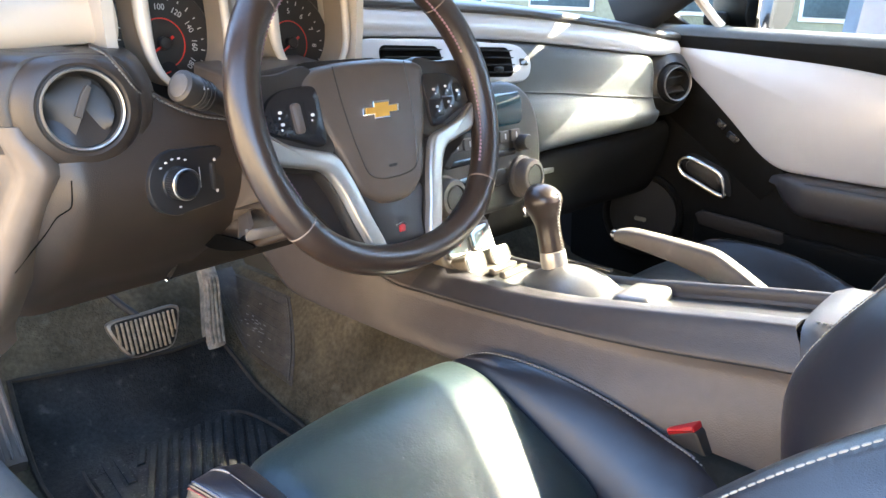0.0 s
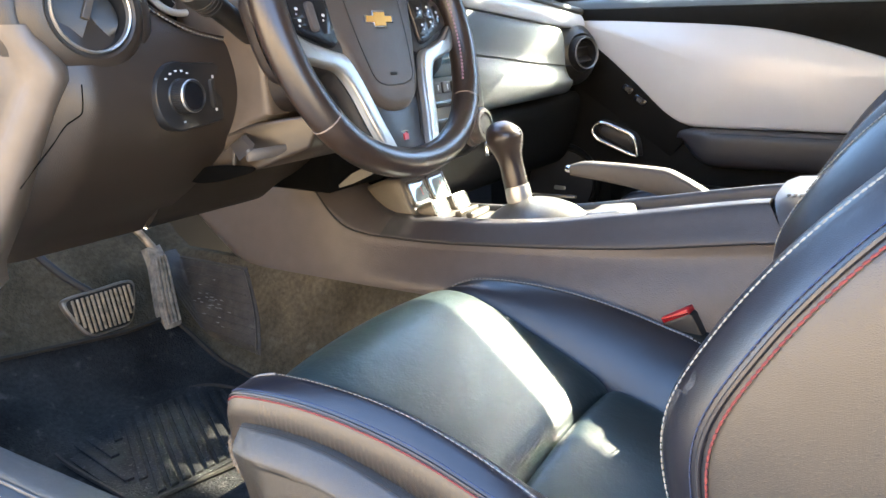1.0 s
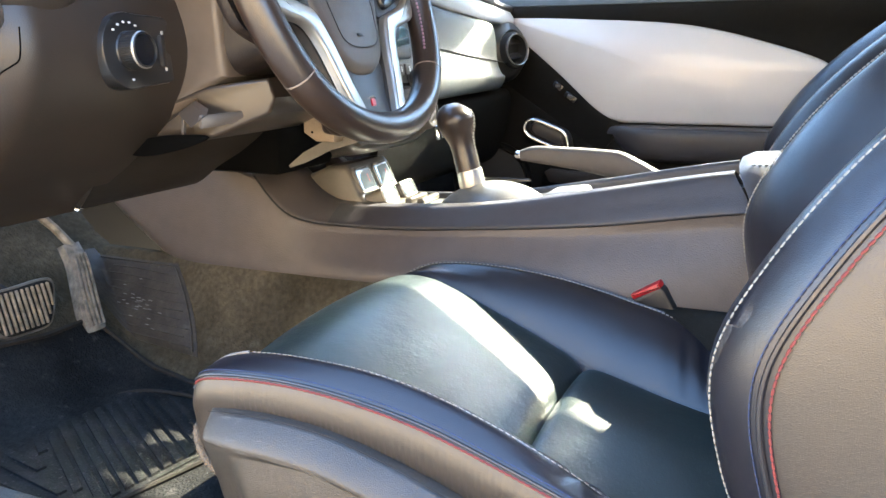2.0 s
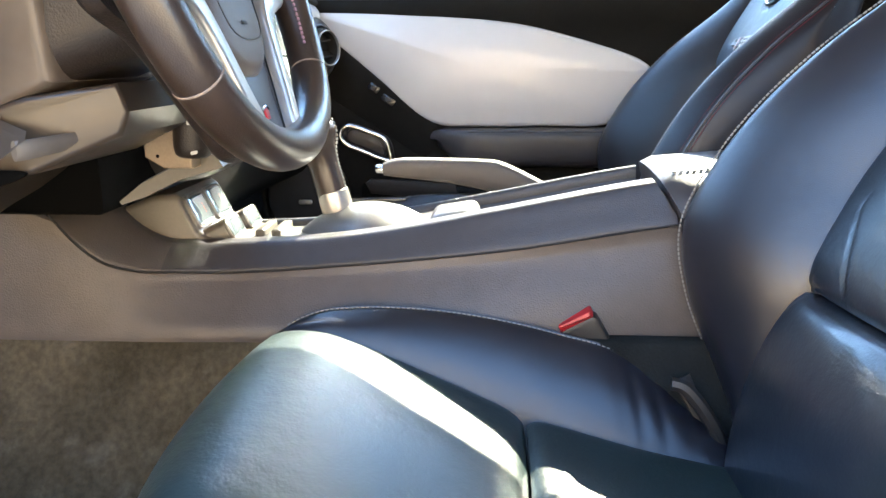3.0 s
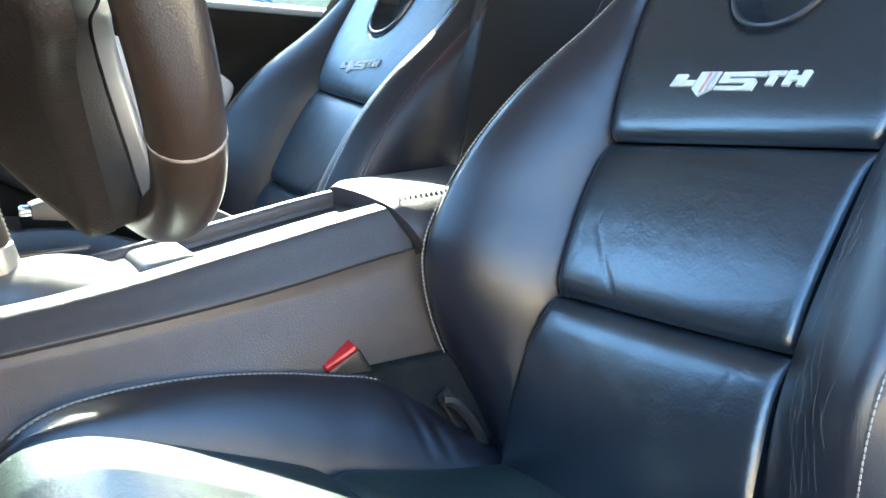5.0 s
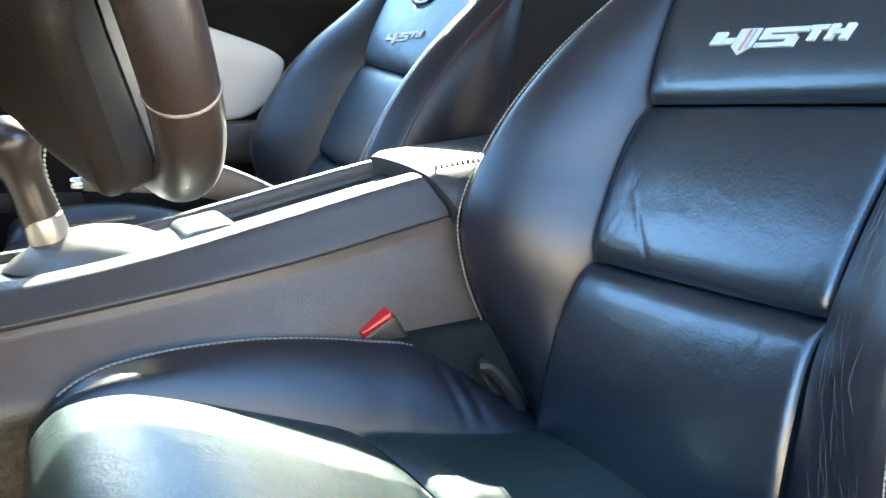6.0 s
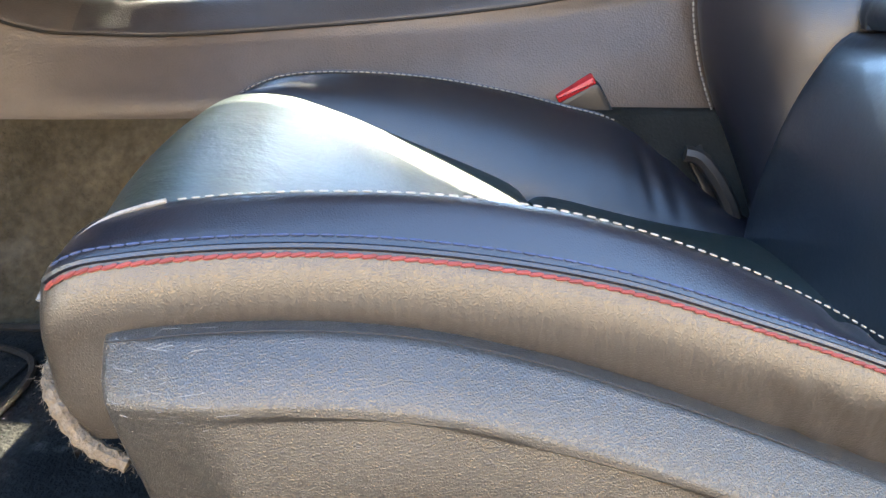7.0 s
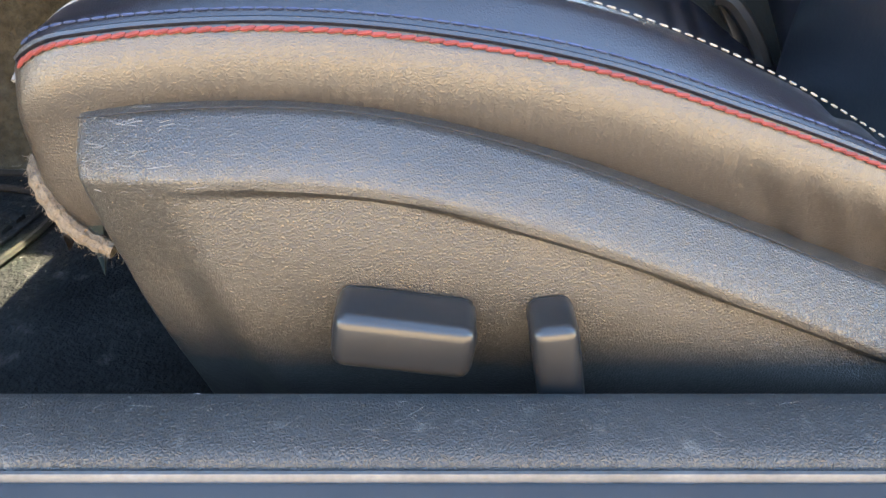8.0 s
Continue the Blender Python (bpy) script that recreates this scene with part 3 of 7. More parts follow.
def b_edge_x(z, x=1.0):
    return b_edge_out(z) if x > 0 else b_edge_in(z)


def back_ring(z, side, n=34):
    z = float(z)
    hx, iy, ex, ey, ry = float(b_half(z, side)), float(b_in_y(z)), float(b_edge_x(z, side)), float(b_edge_y(z)), float(b_rear_y(z))
    w = min(1.0, max(0.15, (ey - iy) / 0.1))
    ctrl = [(hx - 0.003, iy - 0.02), (hx, iy - 0.006), (hx + 0.20 * (ex - hx), iy + 0.36 * (ey - iy)), (hx + 0.60 * (ex - hx), iy + 0.84 * (ey - iy)), (ex - 0.010, ey - 0.002), (ex, ey - 0.006),
            (ex + 0.016, ey - 0.020), (ex + 0.026, ey - 0.036), (ex + 0.034, ey * 0.5 + ry * 0.5), (ex + 0.030, ry + 0.045), (ex + 0.012, ry + 0.006), (ex - 0.06, ry - 0.008)]
    return smooth_path(ctrl, n)


def cut_at(k, x):
    """Height of the backrest's cross seams, which rise a little to the outside."""
    return 0.2665 + 0.055 * x if k == 0 else 0.4245 + 0.078 * x


def back_puff(x, z, cuts=None):
    d = float(b_half(z, x)) - abs(x)
    e = min(abs(z - cut_at(0, x)), abs(z - cut_at(1, x)))
    above = z > cut_at(1, x) or abs(z - cut_at(1, x)) > z - cut_at(0, x) > 0
    y = float(b_in_y(z)) + 0.014 - 0.006 * math.exp(-max(d, 0) / 0.004) - 0.010 * math.exp(-e / 0.0060) - (0.008 if above else 0.004) * math.exp(-e / 0.020)
    lo, hi = (0.075, cut_at(0, x)) if z < cut_at(0, x) else (cut_at(0, x), cut_at(1, x)) if z < cut_at(1, x) else (cut_at(1, x), 0.60)
    t = min(max((z - lo) / (hi - lo), 0.0), 1.0)
    y += 0.003 * (1 - (2 * t - 1) ** 2) - 0.003
    # a long crease and short pulls at the cross seam
    if 0.27 < z < 0.41:
        y -= 0.0018 * math.exp(-((x + 0.084 - 0.95 * max(0.0, 0.338 - z)) / 0.0020) ** 2) * float(np.clip((0.352 - z) / 0.03, 0, 1)) * float(np.clip((z - 0.262) / 0.02, 0, 1))
    for k, x0 in enumerate((-0.125, -0.112, -0.098, 0.118)):
        y -= 0.0014 * math.exp(-((x - x0 - 0.35 * (z - cut_at(0, x))) / 0.0030) ** 2) * math.exp(-abs(z - cut_at(0, x)) / 0.016)
    return y - 0.006 * (x / 0.14) ** 2


def opening_depth(x, z):
    """The U-shaped opening under the headrest."""
    zl = 0.543
    q = max(abs(x) - 0.050, 0) if z > zl + 0.045 else max(0.0, math.hypot(x, z - (zl + 0.045)) - 0.046)
    return 0.04 * max(0.0, min(1.0, 1 - q / 0.012))


def seat(xc, s, label, thread=1.0):
    """s: -1 puts the outer side to the driver's door, 1 to the passenger's."""
    seat_ob = thing("car_seat", (xc, 0.3, 0.0), label, "car seat", "front seats")

    def put(name, geo, mat, parent=seat_ob, text="", **k):
        v = np.array(geo[0], float)
        v[:, 0] = xc + s * v[:, 0]
        if thread < 1 and v[:, 2].max() < 0.26 and "back" not in name:
            v[:, 2] *= 0.85  # the passenger's cushion is set lower
        return part(name, (v, geo[1]), mat, parent, text, **k)

    # cushion inserts
    for name, y0, y1, cuts in (("front_insert", 0.3665, 0.705, (0.365,)), ("rear_insert", 0.12, 0.3635, (0.365,))):
        ys = np.linspace(y0, y1, 44)
        p = []
        for y in ys:
            yy = min(float(y), 0.60)
            row = [(x * float(c_seam_x(yy)), float(y), insert_z(x * float(c_seam_x(yy)), yy if y < 0.6 else 0.6, cuts)) for x in np.linspace(-0.995, 0.995, 31)]
            p.append(cushion_front(row))
        put(name, slab(p, (0, -0.004, -0.03)), CUSHION_LEATHER if thread == 1 else DIM_INSERT)
    # bolsters
    wr = np.random.RandomState(3)
    for side in (1, -1):
        step = 230 if side > 0 and thread == 1 else 23
        ys = np.concatenate([np.linspace(0.11, 0.33, 150 if step > 23 else 74), np.linspace(0.332, 0.565, step), np.linspace(0.57, 0.622 if side > 0 else 0.70, 22)])
        q = []
        for y, r in zip(ys, sections(np.minimum(ys, 0.61), 34, side)):
            r[:, 1] = y
            r[:, 0] *= side
            r = cushion_front(r)
            r[:, 0] *= side
            q.append(r)
        q = np.array(q)
        # creases where the cushion meets the backrest
        for k in range(5):
            y0, a = 0.20 + 0.022 * k + wr.uniform(-0.004, 0.004), wr.uniform(0.0035, 0.0065)
            a *= 1.0 if side > 0 else (0.25, 0.6, 0.5, 0.12, 0.0)[k]
            t = np.clip((np.arange(34) - 3) / (14 if side > 0 else 9), 0, 1)
            q[:, :, 2] -= a * np.exp(-((q[:, :, 1] - y0 - 0.012 * t[None, :]) / 0.0065) ** 2) * np.sin(np.pi * t)[None, :]
        # pulls below the red seam
        for k in range(4):
            y0, a = 0.27 + 0.022 * k, 0.0034
            t = np.clip((np.arange(34) - 22) / 9, 0, 1)
            q[:, :, 0] -= a * np.exp(-((q[:, :, 1] - y0 + 0.05 * t[None, :]) / 0.007) ** 2) * np.sin(np.pi * t)[None, :]
        if step > 23:
            # small puckers drawn up by the red seam
            t = np.clip((np.arange(34) - 19.5) / 6.0, 0, 1)
            ph = 2 * np.pi * q[:, :, 1] / 0.0054 + 0.8 * np.sin(q[:, :, 1] * 90)
            q[:, :, 0] -= 0.00022 * (1 + np.sin(ph)) * np.sin(np.pi * t)[None, :] * np.where(q[:, :, 1] < 0.57, 1.0, 0.0)
        q[:, :, 0] *= side
        ring_closed = np.concatenate([q, np.stack([np.stack([np.full(len(q), side * 0.11), q[:, 0, 1], q[:, -1, 2]], 1)], 1)], axis=1)
        bol = put("side_bolster", grid(ring_closed, close_v=True, cap=True), LEATHER if thread == 1 else DIM_LEATHER)
        if side > 0:
            # side below the red seam coloured as if lit by warm bounce
            panel(bol, SIDE_BOUNCE, lambda c: s * (c.x - xc) > 0.235 and c.z < float(c_red_z(min(c.y, 0.60))) + 0.0006)
        dense = np.linspace(0.11, 0.60, 160)

        def curve(fx, fz, up, out=0.0):
            pts = np.array([(float(fx(y)) + out, y, float(fz(y)) + up - (float(inner_drop(y)) if side < 0 else 0)) for y in dense])
            pts[:, 0] *= side
            return cushion_front(pts)
        crest = curve(*((o_crest_x, o_crest_z) if side > 0 else (c_crest_x, c_crest_z)), 0.0010)
        put("white_stitching", stitches(crest[:149] if side > 0 else crest, 0.0036, 0.0018, (0.00042 if side > 0 else 0.0008) * thread), WHITE_THREAD, bol, "white contrast stitching")
        if side < 0:
            put("piping", tube(curve(c_crest_x, c_crest_z, 0.0006, 0.0032), 0.0016, 6), LEATHER, bol, "black piping beside the stitching")
        if side < 0:
            continue
        put("blue_stitching", stitches(curve(lambda y: 0.2434, c_red_z, 0.0070), 0.0048, 0.0005, 0.00055 * thread), BLUE_THREAD if thread == 1 else DARK_THREAD, bol, "blue contrast stitching")
        put("red_stitching", stitches(curve(lambda y: 0.2478, c_red_z, 0.0010), 0.0058, -0.0007, 0.00092 * thread), RED_THREAD if thread == 1 else DARK_THREAD, bol, "red contrast stitching")
        # piping that closes the crest seam round the front corner
        turn = []
        for y, f in ((0.566, 0.0), (0.576, 0.04), (0.586, 0.14), (0.594, 0.32), (0.600, 0.56), (0.604, 0.82), (0.606, 1.0)):
            turn.append((float(o_crest_x(y)) * (1 - f) + 0.2478 * f, y, (float(o_crest_z(y)) + 0.0012) * (1 - f) + (float(c_red_z(y)) + 0.001) * f))
        put("front_piping", tube(smooth_path(cushion_front(np.array(turn)), 40), 0.0011, 6), SCUFF, bol, "grey piping round the front corner")
        put("welt", tube(curve(lambda y: 0.2458, c_red_z, 0.0036), 0.0014, 6), LEATHER, bol, "black welt between the blue and red seams")
    # frayed felt below the leather's front corner
    fe = smooth_path([(0.18, 0.628, 0.150), (0.21, 0.622, 0.156), (0.228, 0.617, 0.160), (0.237, 0.6135, 0.157), (0.241, 0.609, 0.149), (0.2435, 0.603, 0.1405), (0.2455, 0.595, 0.1345), (0.247, 0.585, 0.130)], 60)
    hair = np.random.RandomState(11)
    geo = [tube(fe, 0.0036 + 0.0004 * np.sin(np.arange(60) * 1.3), 8)]
    for k in range(1500):
        q = fe[hair.randint(60)] + hair.normal(0, 0.0021, 3)
        geo.append(tube([q, q + hair.normal(0, 0.0011, 3) + np.array((0.0004, 0.0004, -0.0004))], 0.00009, 3))
    put("felt_edge", join(*geo), FELT, text="frayed beige felt edge")
    put("base_frame", box((0, 0.34, 0.035), (0.40, 0.44, 0.05), 0.012), BLACK, text="black seat frame")

    # outer plastic side trim with its rolled shoulder
    top_z = hermite((0.05, 0.12, 0.20, 0.271, 0.338, 0.384, 0.427, 0.468, 0.508, 0.549, 0.585), (0.055, 0.066, 0.091, 0.1180, 0.1465, 0.1652, 0.1800, 0.1902, 0.1940, 0.1933, 0.1898))
    front_y = hermite((0.02, 0.074, 0.109, 0.143, 0.171, 0.190), (0.540, 0.563, 0.575, 0.583, 0.586, 0.588))
    dish_y = hermite((0.02, 0.0997, 0.118, 0.136, 0.154, 0.190), (0.490, 0.523, 0.530, 0.534, 0.535, 0.535))
    p = []
    for u in np.concatenate([np.linspace(0, 0.985, 130), np.linspace(0.988, 1, 6)]):
        row = []
        y_top = 0.05 + (0.585 - 0.05) * u
        zt = float(top_z(y_top))
        for d in np.concatenate([np.linspace(0, 0.040, 40), np.linspace(0.0415, 1, 16)]):
            d = float(d) if d < 0.041 else 0.0415 + (max(zt - 0.012, 0.05) - 0.0415) * (float(d) - 0.0415) / 0.9585
            z = zt - d
            y = 0.05 + (float(front_y(np.clip(z, 0.02, 0.190))) - 0.05) * u
            fade = float(np.clip((0.553 - y) / 0.07, 0, 1))
            # shoulder that faces up, rounded edge, then a crease above the lower face
            edge = 0.0200 + 0.003 * np.clip((0.52 - y) / 0.25, 0, 1)
            x = 0.2525 + 0.005 * min(1.0, d / 0.0008) + 0.0185 * (1 - max(0.0, 1 - d / edge) ** 1.35)
            x -= fade * 0.0052 * float(np.clip((d - edge - 0.0035) / 0.0036, 0, 1)) ** 0.8
            x += fade * 0.0020 * float(np.clip((d - edge - 0.0075) / 0.02, 0, 1))
            # dished lower face towards the front
            dish = float(np.clip((y - float(dish_y(z))) / 0.022, 0, 1))
            x -= 0.0095 * dish * dish * (3 - 2 * dish) * float(np.clip((0.176 - z) / 0.045, 0, 1))
            x -= 0.005 * float(np.clip((d - 0.060) / 0.060, 0, 1)) ** 1.5
            x -= 0.010 * np.clip((u - 0.988) / 0.012, 0, 1) ** 2 + 0.009 * np.clip((u - 0.925) / 0.075, 0, 1) ** 2
            row.append((x, y, z))
        p.append(row)
    trim = put("side_trim", slab(p, (-0.012, 0, 0)), SEAT_PLASTIC, text="grained grey plastic side trim with scuffed front corner")
    # thin black line paints the shadow where the leather meets the trim
    put("trim_shadow_line", tube([(0.2572, 0.06 + 0.522 * u, float(top_z(0.06 + 0.522 * u)) + 0.0004) for u in np.linspace(0, 1, 60)], 0.00035, 5), BLACK, trim, "black line painting the thin shadow above the trim")
    # pale scuffs on the front corner
    rs, geo = random.Random(5), []
    for k in range(150):
        i = min(135, int(136 - abs(rs.gauss(0, 9))))
        j = min(30, int(abs(rs.gauss(0, 13))))
        q0 = np.array(p[i][j]) + np.array((0.00008, 0, 0.00008))
        di, dj = rs.choice((-3, -2, -1, 1)), rs.choice((-2, -1, 0, 1, 2))
        q1 = np.array(p[min(max(i + di, 0), 135)][min(max(j + dj, 0), 38)]) + np.array((0.00008, 0, 0.00008))
        geo.append(tube([q0, q0 + (q1 - q0) * rs.uniform(0.1, 0.7)], rs.choice((0.00006, 0.0001, 0.00016)), 4))
    put("scuff", join(*geo), SCUFF, trim, "pale scuffs on the front corner", kind="stuff")
    # switches
    knob = put("seat_switch", box((0.2835, 0.4655, 0.1160), (0.026, 0.053, 0.0235), 0.0055, (8, 0, 0), 3), SWITCH, trim, "long power seat switch")
    lever = put("recline_switch", box((0.2835, 0.408, 0.106), (0.026, 0.018, 0.039), 0.005, (-9, 0, 0), 3), SWITCH, trim, "short upright recline switch")

    # backrest inserts
    edges = (lambda x: 0.075, lambda x: cut_at(0, x), lambda x: cut_at(1, x), lambda x: 0.735)
    for k, name in enumerate(("lower_back_insert", "middle_back_insert", "upper_back_insert")):
        p = []
        for t in np.linspace(0, 1, 70 if k == 2 else 36):
            row = []
            for u in np.linspace(-1, 1, 181):
                x = 0.14 * u
                lo, hi = edges[k](x) + 0.0014, edges[k + 1](x) - 0.0014
                z = lo + (hi - lo) * t
                x = u * float(b_half(z, u)) * 0.995
                row.append((x, back_puff(x, z) - opening_depth(x, z), z))
            p.append(row)
        put(name, slab(p, (0, -0.05, 0)), LEATHER_INSERT if thread == 1 else DIM_INSERT)
    # opening rim and headrest
    rim = [(0.053, 0.69), (0.053, 0.617), (0.052, 0.589), (0.043, 0.560), (0.024, 0.543), (0.0, 0.538), (-0.024, 0.543), (-0.043, 0.560), (-0.052, 0.589), (-0.053, 0.617), (-0.053, 0.69)]
    rim = smooth_path(rim, 60)
    put("opening_piping", tube([(x, back_puff(x, z) + 0.001, z) for x, z in rim], 0.0032, 8), LEATHER, text="piping round the headrest opening")
    p = []
    for z in np.linspace(0.58, 0.86, 26):
        t = (z - 0.58) / 0.28
        w = 0.040 + 0.085 * np.clip((t - 0.30) / 0.45, 0, 1) * (1 - 0.35 * np.clip((t - 0.8) / 0.2, 0, 1))
        d = 0.030 + 0.022 * math.sin(math.pi * t)
        k = math.sqrt(max(0.02, 1 - (2 * t - 1) ** 6))
        yc = -0.115 - 0.24 * (z - 0.58)
        p.append([(w * k * np.sign(math.cos(a)) * abs(math.cos(a)) ** 0.7, yc + d * k * np.sign(math.sin(a)) * abs(math.sin(a)) ** 0.7, z) for a in np.linspace(0, 2 * math.pi, 28, endpoint=False)])
    put("headrest", grid(p, close_v=True, cap=True), LEATHER, text="black leather headrest")
    # backrest wings
    zs = np.concatenate([np.linspace(0.05, 0.68, 56), np.linspace(0.69, TOP, 8)])
    for side in (1, -1):
        rows = []
        for z in zs:
            r = back_ring(z, side)
            row = np.column_stack([side * r[:, 0], r[:, 1], np.full(len(r), z)])
            row = np.vstack([row, [(side * (float(b_half(z, side)) - 0.02), float(b_rear_y(z)) + 0.004, z)]])
            rows.append(row)
        wing = put("back_bolster", grid(rows, close_v=True, cap=True), LEATHER if thread == 1 else DIM_LEATHER)
        if side > 0:
            # same bounce-lit colour on the wing's door side
            panel(wing, SIDE_BOUNCE, lambda c: s * (c.x - xc) > float(b_edge_x(c.z, 1)) + 0.006 and c.y < float(b_edge_y(c.z)) - 0.0385)
        if side > 0 and thread == 1:
            # rubbed patch beside the stitching
            patch, edge_w = [], hermite((0, 4, 8, 12, 16, 20, 24, 28), (0.02, 0.30, 0.55, 0.75, 0.95, 0.55, 0.8, 0.05))
            for n in range(29):
                z = 0.282 + 0.0018 * n
                ring = back_ring(z, side)
                k = int(np.argmin(np.hypot(ring[:, 0] - float(b_edge_x(z, 1)) - 0.0012, ring[:, 1] - float(b_edge_y(z)) + 0.0042)))
                line_ = []
                for w in np.linspace(0.15, 0.15 + 0.95 * float(edge_w(n)) * (1 + 0.12 * math.sin(n * 2.7)), 8):
                    a = min(k + w, len(ring) - 1.001)
                    q0 = ring[int(a)] + (ring[int(a) + 1] - ring[int(a)]) * (a - int(a))
                    line_.append((q0[0] + 0.00025, q0[1] + 0.00015, z))
                patch.append(line_)
            put("worn_patch", grid(patch), WORN_LEATHER, wing, "rubbed grey patch on the worn edge")
            # cracked and scuffed leather on the door side
            rs, geo = random.Random(8), []
            for k in range(80):
                i, j, n = rs.randrange(8, 34), rs.uniform(6.2, 10.5), rs.randrange(2, 5)
                drift = rs.uniform(-0.45, 0.30)
                pts = []
                for m in range(n):
                    row = rows[i + m]
                    a = min(max(j, 0), 30)
                    p0, p1 = row[int(a)], row[int(a) + 1]
                    q = p0 + (p1 - p0) * (a - int(a))
                    pts.append(q + np.array((0.00005, 0.0002, 0.0)))
                    j += drift + rs.uniform(-0.15, 0.15)
                    drift *= 0.75
                geo.append(tube(smooth_path(pts, 3 * n) if n > 2 else np.array(pts), 0.00008, 4))
            put("crack", join(*geo), SCUFF, wing, "fine pale cracks in the worn leather", kind="stuff")
        zz = np.linspace(0.07, 0.73, 220)

        def line(k0, dx, dy):
            return np.array([(side * (float(b_edge_x(z, side)) + k0 + dx), float(b_edge_y(z)) + dy, z) for z in zz])
        put("white_stitching", stitches(line(0.0, *((0.0012, -0.0042) if side > 0 else (-0.0010, -0.0010))), 0.0042, 0.0008, (0.0007 if side > 0 else 0.0010) * thread), WHITE_THREAD, wing, "white contrast stitching")
        put("blue_stitching", stitches(line(0.0, 0.0225, -0.0275), 0.0048, 0.0005, 0.00055 * thread), BLUE_THREAD if thread == 1 else DARK_THREAD, wing, "blue contrast stitching")
        put("red_stitching", stitches(line(0.0, 0.0282, -0.0385), 0.0058, -0.0007, 0.00092 * thread), RED_THREAD if thread == 1 else DARK_THREAD, wing, "red contrast stitching")
        put("welt", tube(line(0.0, 0.0258, -0.033), 0.0018, 6), LEATHER, wing, "black welt between the blue and red seams")
    p = [[(x * (float(b_edge_x(z, x)) - 0.05), float(b_rear_y(z)) - 0.008 - 0.01 * (1 - x * x), z) for x in np.linspace(-1, 1, 11)] for z in zs]
    put("back_shell", slab(p, (0, 0.02, 0)), TRIM_DARK, text="dark plastic seat back shell")
    return seat_ob


def emblem(seat_ob, xc, size=1.0, thread=None):
    """Embroidered 45TH across the upper backrest; text runs towards the driver's door."""
    def stroke(pts, mat, name, lift=0.0022):
        q = []
        for u, h in pts:
            u2 = (u + 0.25 * h - 0.0725) * size
            x, z = -u2, 0.4750 + h * size + 0.045 * u2
            q.append((x, z))
        def at(x, z, k):
            return (xc + x, back_puff(0.0, z) + k * 0.87, z + k * 0.49)
        n = len(q)
        mid = np.mean(q, axis=0)
        front = [at(x, z, lift) for x, z in q]
        rear = [at(x, z, -0.003) for x, z in q]
        f = [tuple(range(n)), tuple(range(2 * n - 1, n - 1, -1))] + [(i, (i + 1) % n, n + (i + 1) % n, n + i) for i in range(n)]
        part(name, (np.array(front + rear), f), mat, seat_ob, smooth=False)

    thread = thread or EMBROIDERY
    mm = lambda *pts: [(u * 0.001, h * 0.001) for u, h in pts]
    stroke(mm((0, 5), (27, 5), (27, 10.5), (13.5, 10.5), (13.5, 16.5), (1, 16.5)), thread, "embroidered_stroke")
    stroke(mm((28, 18.5), (50, 18.5), (50, 2), (39, -5), (28, 2)), thread, "embroidered_shield")
    stroke(mm((38.5, 17.5), (41.5, 17.5), (41.5, -1), (38.5, -2)), FADED_RED, "shield_stripe", 0.0028)
    stroke(mm((44, 17.5), (47, 17.5), (47, 1), (44, 0)), FADED_BLUE, "shield_stripe", 0.0028)
    stroke(mm((54, 18), (99, 18), (99, 13.6), (63, 13.6), (63, 11.6), (90, 11.6), (93, 9), (93, 1), (53, 1), (53, 4.8), (82, 4.8), (82, 7.8), (54, 7.8)), thread, "embroidered_stroke")
    stroke(mm((100, 18.4), (117, 18.4), (117, 14.4), (110, 14.4), (110, 5.5), (103, 5.5), (103, 14.4), (100, 14.4)), thread, "embroidered_stroke")
    stroke(mm((119, 18.6), (125.5, 18.6), (125.5, 14), (132.5, 14), (132.5, 18.6), (139, 18.6), (139, 5.5), (132.5, 5.5), (132.5, 10), (125.5, 10), (125.5, 5.5), (119, 5.5)), thread, "embroidered_stroke")


DRIVER_X, PASSENGER_X = -0.372, 0.337
driver_seat = seat(DRIVER_X, -1, "black leather driver's bucket seat with white, red and blue stitching")
emblem(driver_seat, DRIVER_X)
passenger_seat = seat(PASSENGER_X, 1, "black leather passenger bucket seat with embroidered backrest", 0.55)
emblem(passenger_seat, PASSENGER_X, 0.84, SHADED_EMBROIDERY)


def build_buckle():
    b = thing("seat_belt_buckle", (-0.155, 0.30, 0.10), "black seat belt buckle with red release button beside the console", "belt buckle")
    ex, ey = np.array((0.004, 0.035, -0.021)), np.array((0.0, -0.021, -0.035))
    part("body", plate(rounded(0.044, 0.056, 0.006), (-0.140, 0.2935, 0.1635), ex, ey, 0.018, 0.004), PLASTIC, b)
    part("release_button", plate(rounded(0.039, 0.008, 0.002), (-0.1385, 0.3085, 0.1895), ex, ey, 0.0185, 0.003), RED, b, "red release button")
    part("stalk", tube([(-0.158, 0.280, 0.15), (-0.165, 0.262, 0.10), (-0.175, 0.245, 0.05)], 0.012, 8), BLACK, b)
    part("hinge_strap", tube(smooth_path([(-0.208, 0.218, 0.143), (-0.210, 0.207, 0.141), (-0.214, 0.192, 0.126), (-0.218, 0.176, 0.102), (-0.22, 0.168, 0.085)], 14), 0.0075, 8), PLASTIC, b, "grey belt anchor cover")
    part("anchor_plate", plate([(-0.022, 0.010), (-0.006, 0.018), (0.020, -0.042), (0.004, -0.040)], (-0.190, 0.190, 0.128), (0.1, -1.0, 0.0), (0.35, 0.0, 0.94), 0.004, 0.001), PLASTIC, b, "grey anchor plate")


build_buckle()


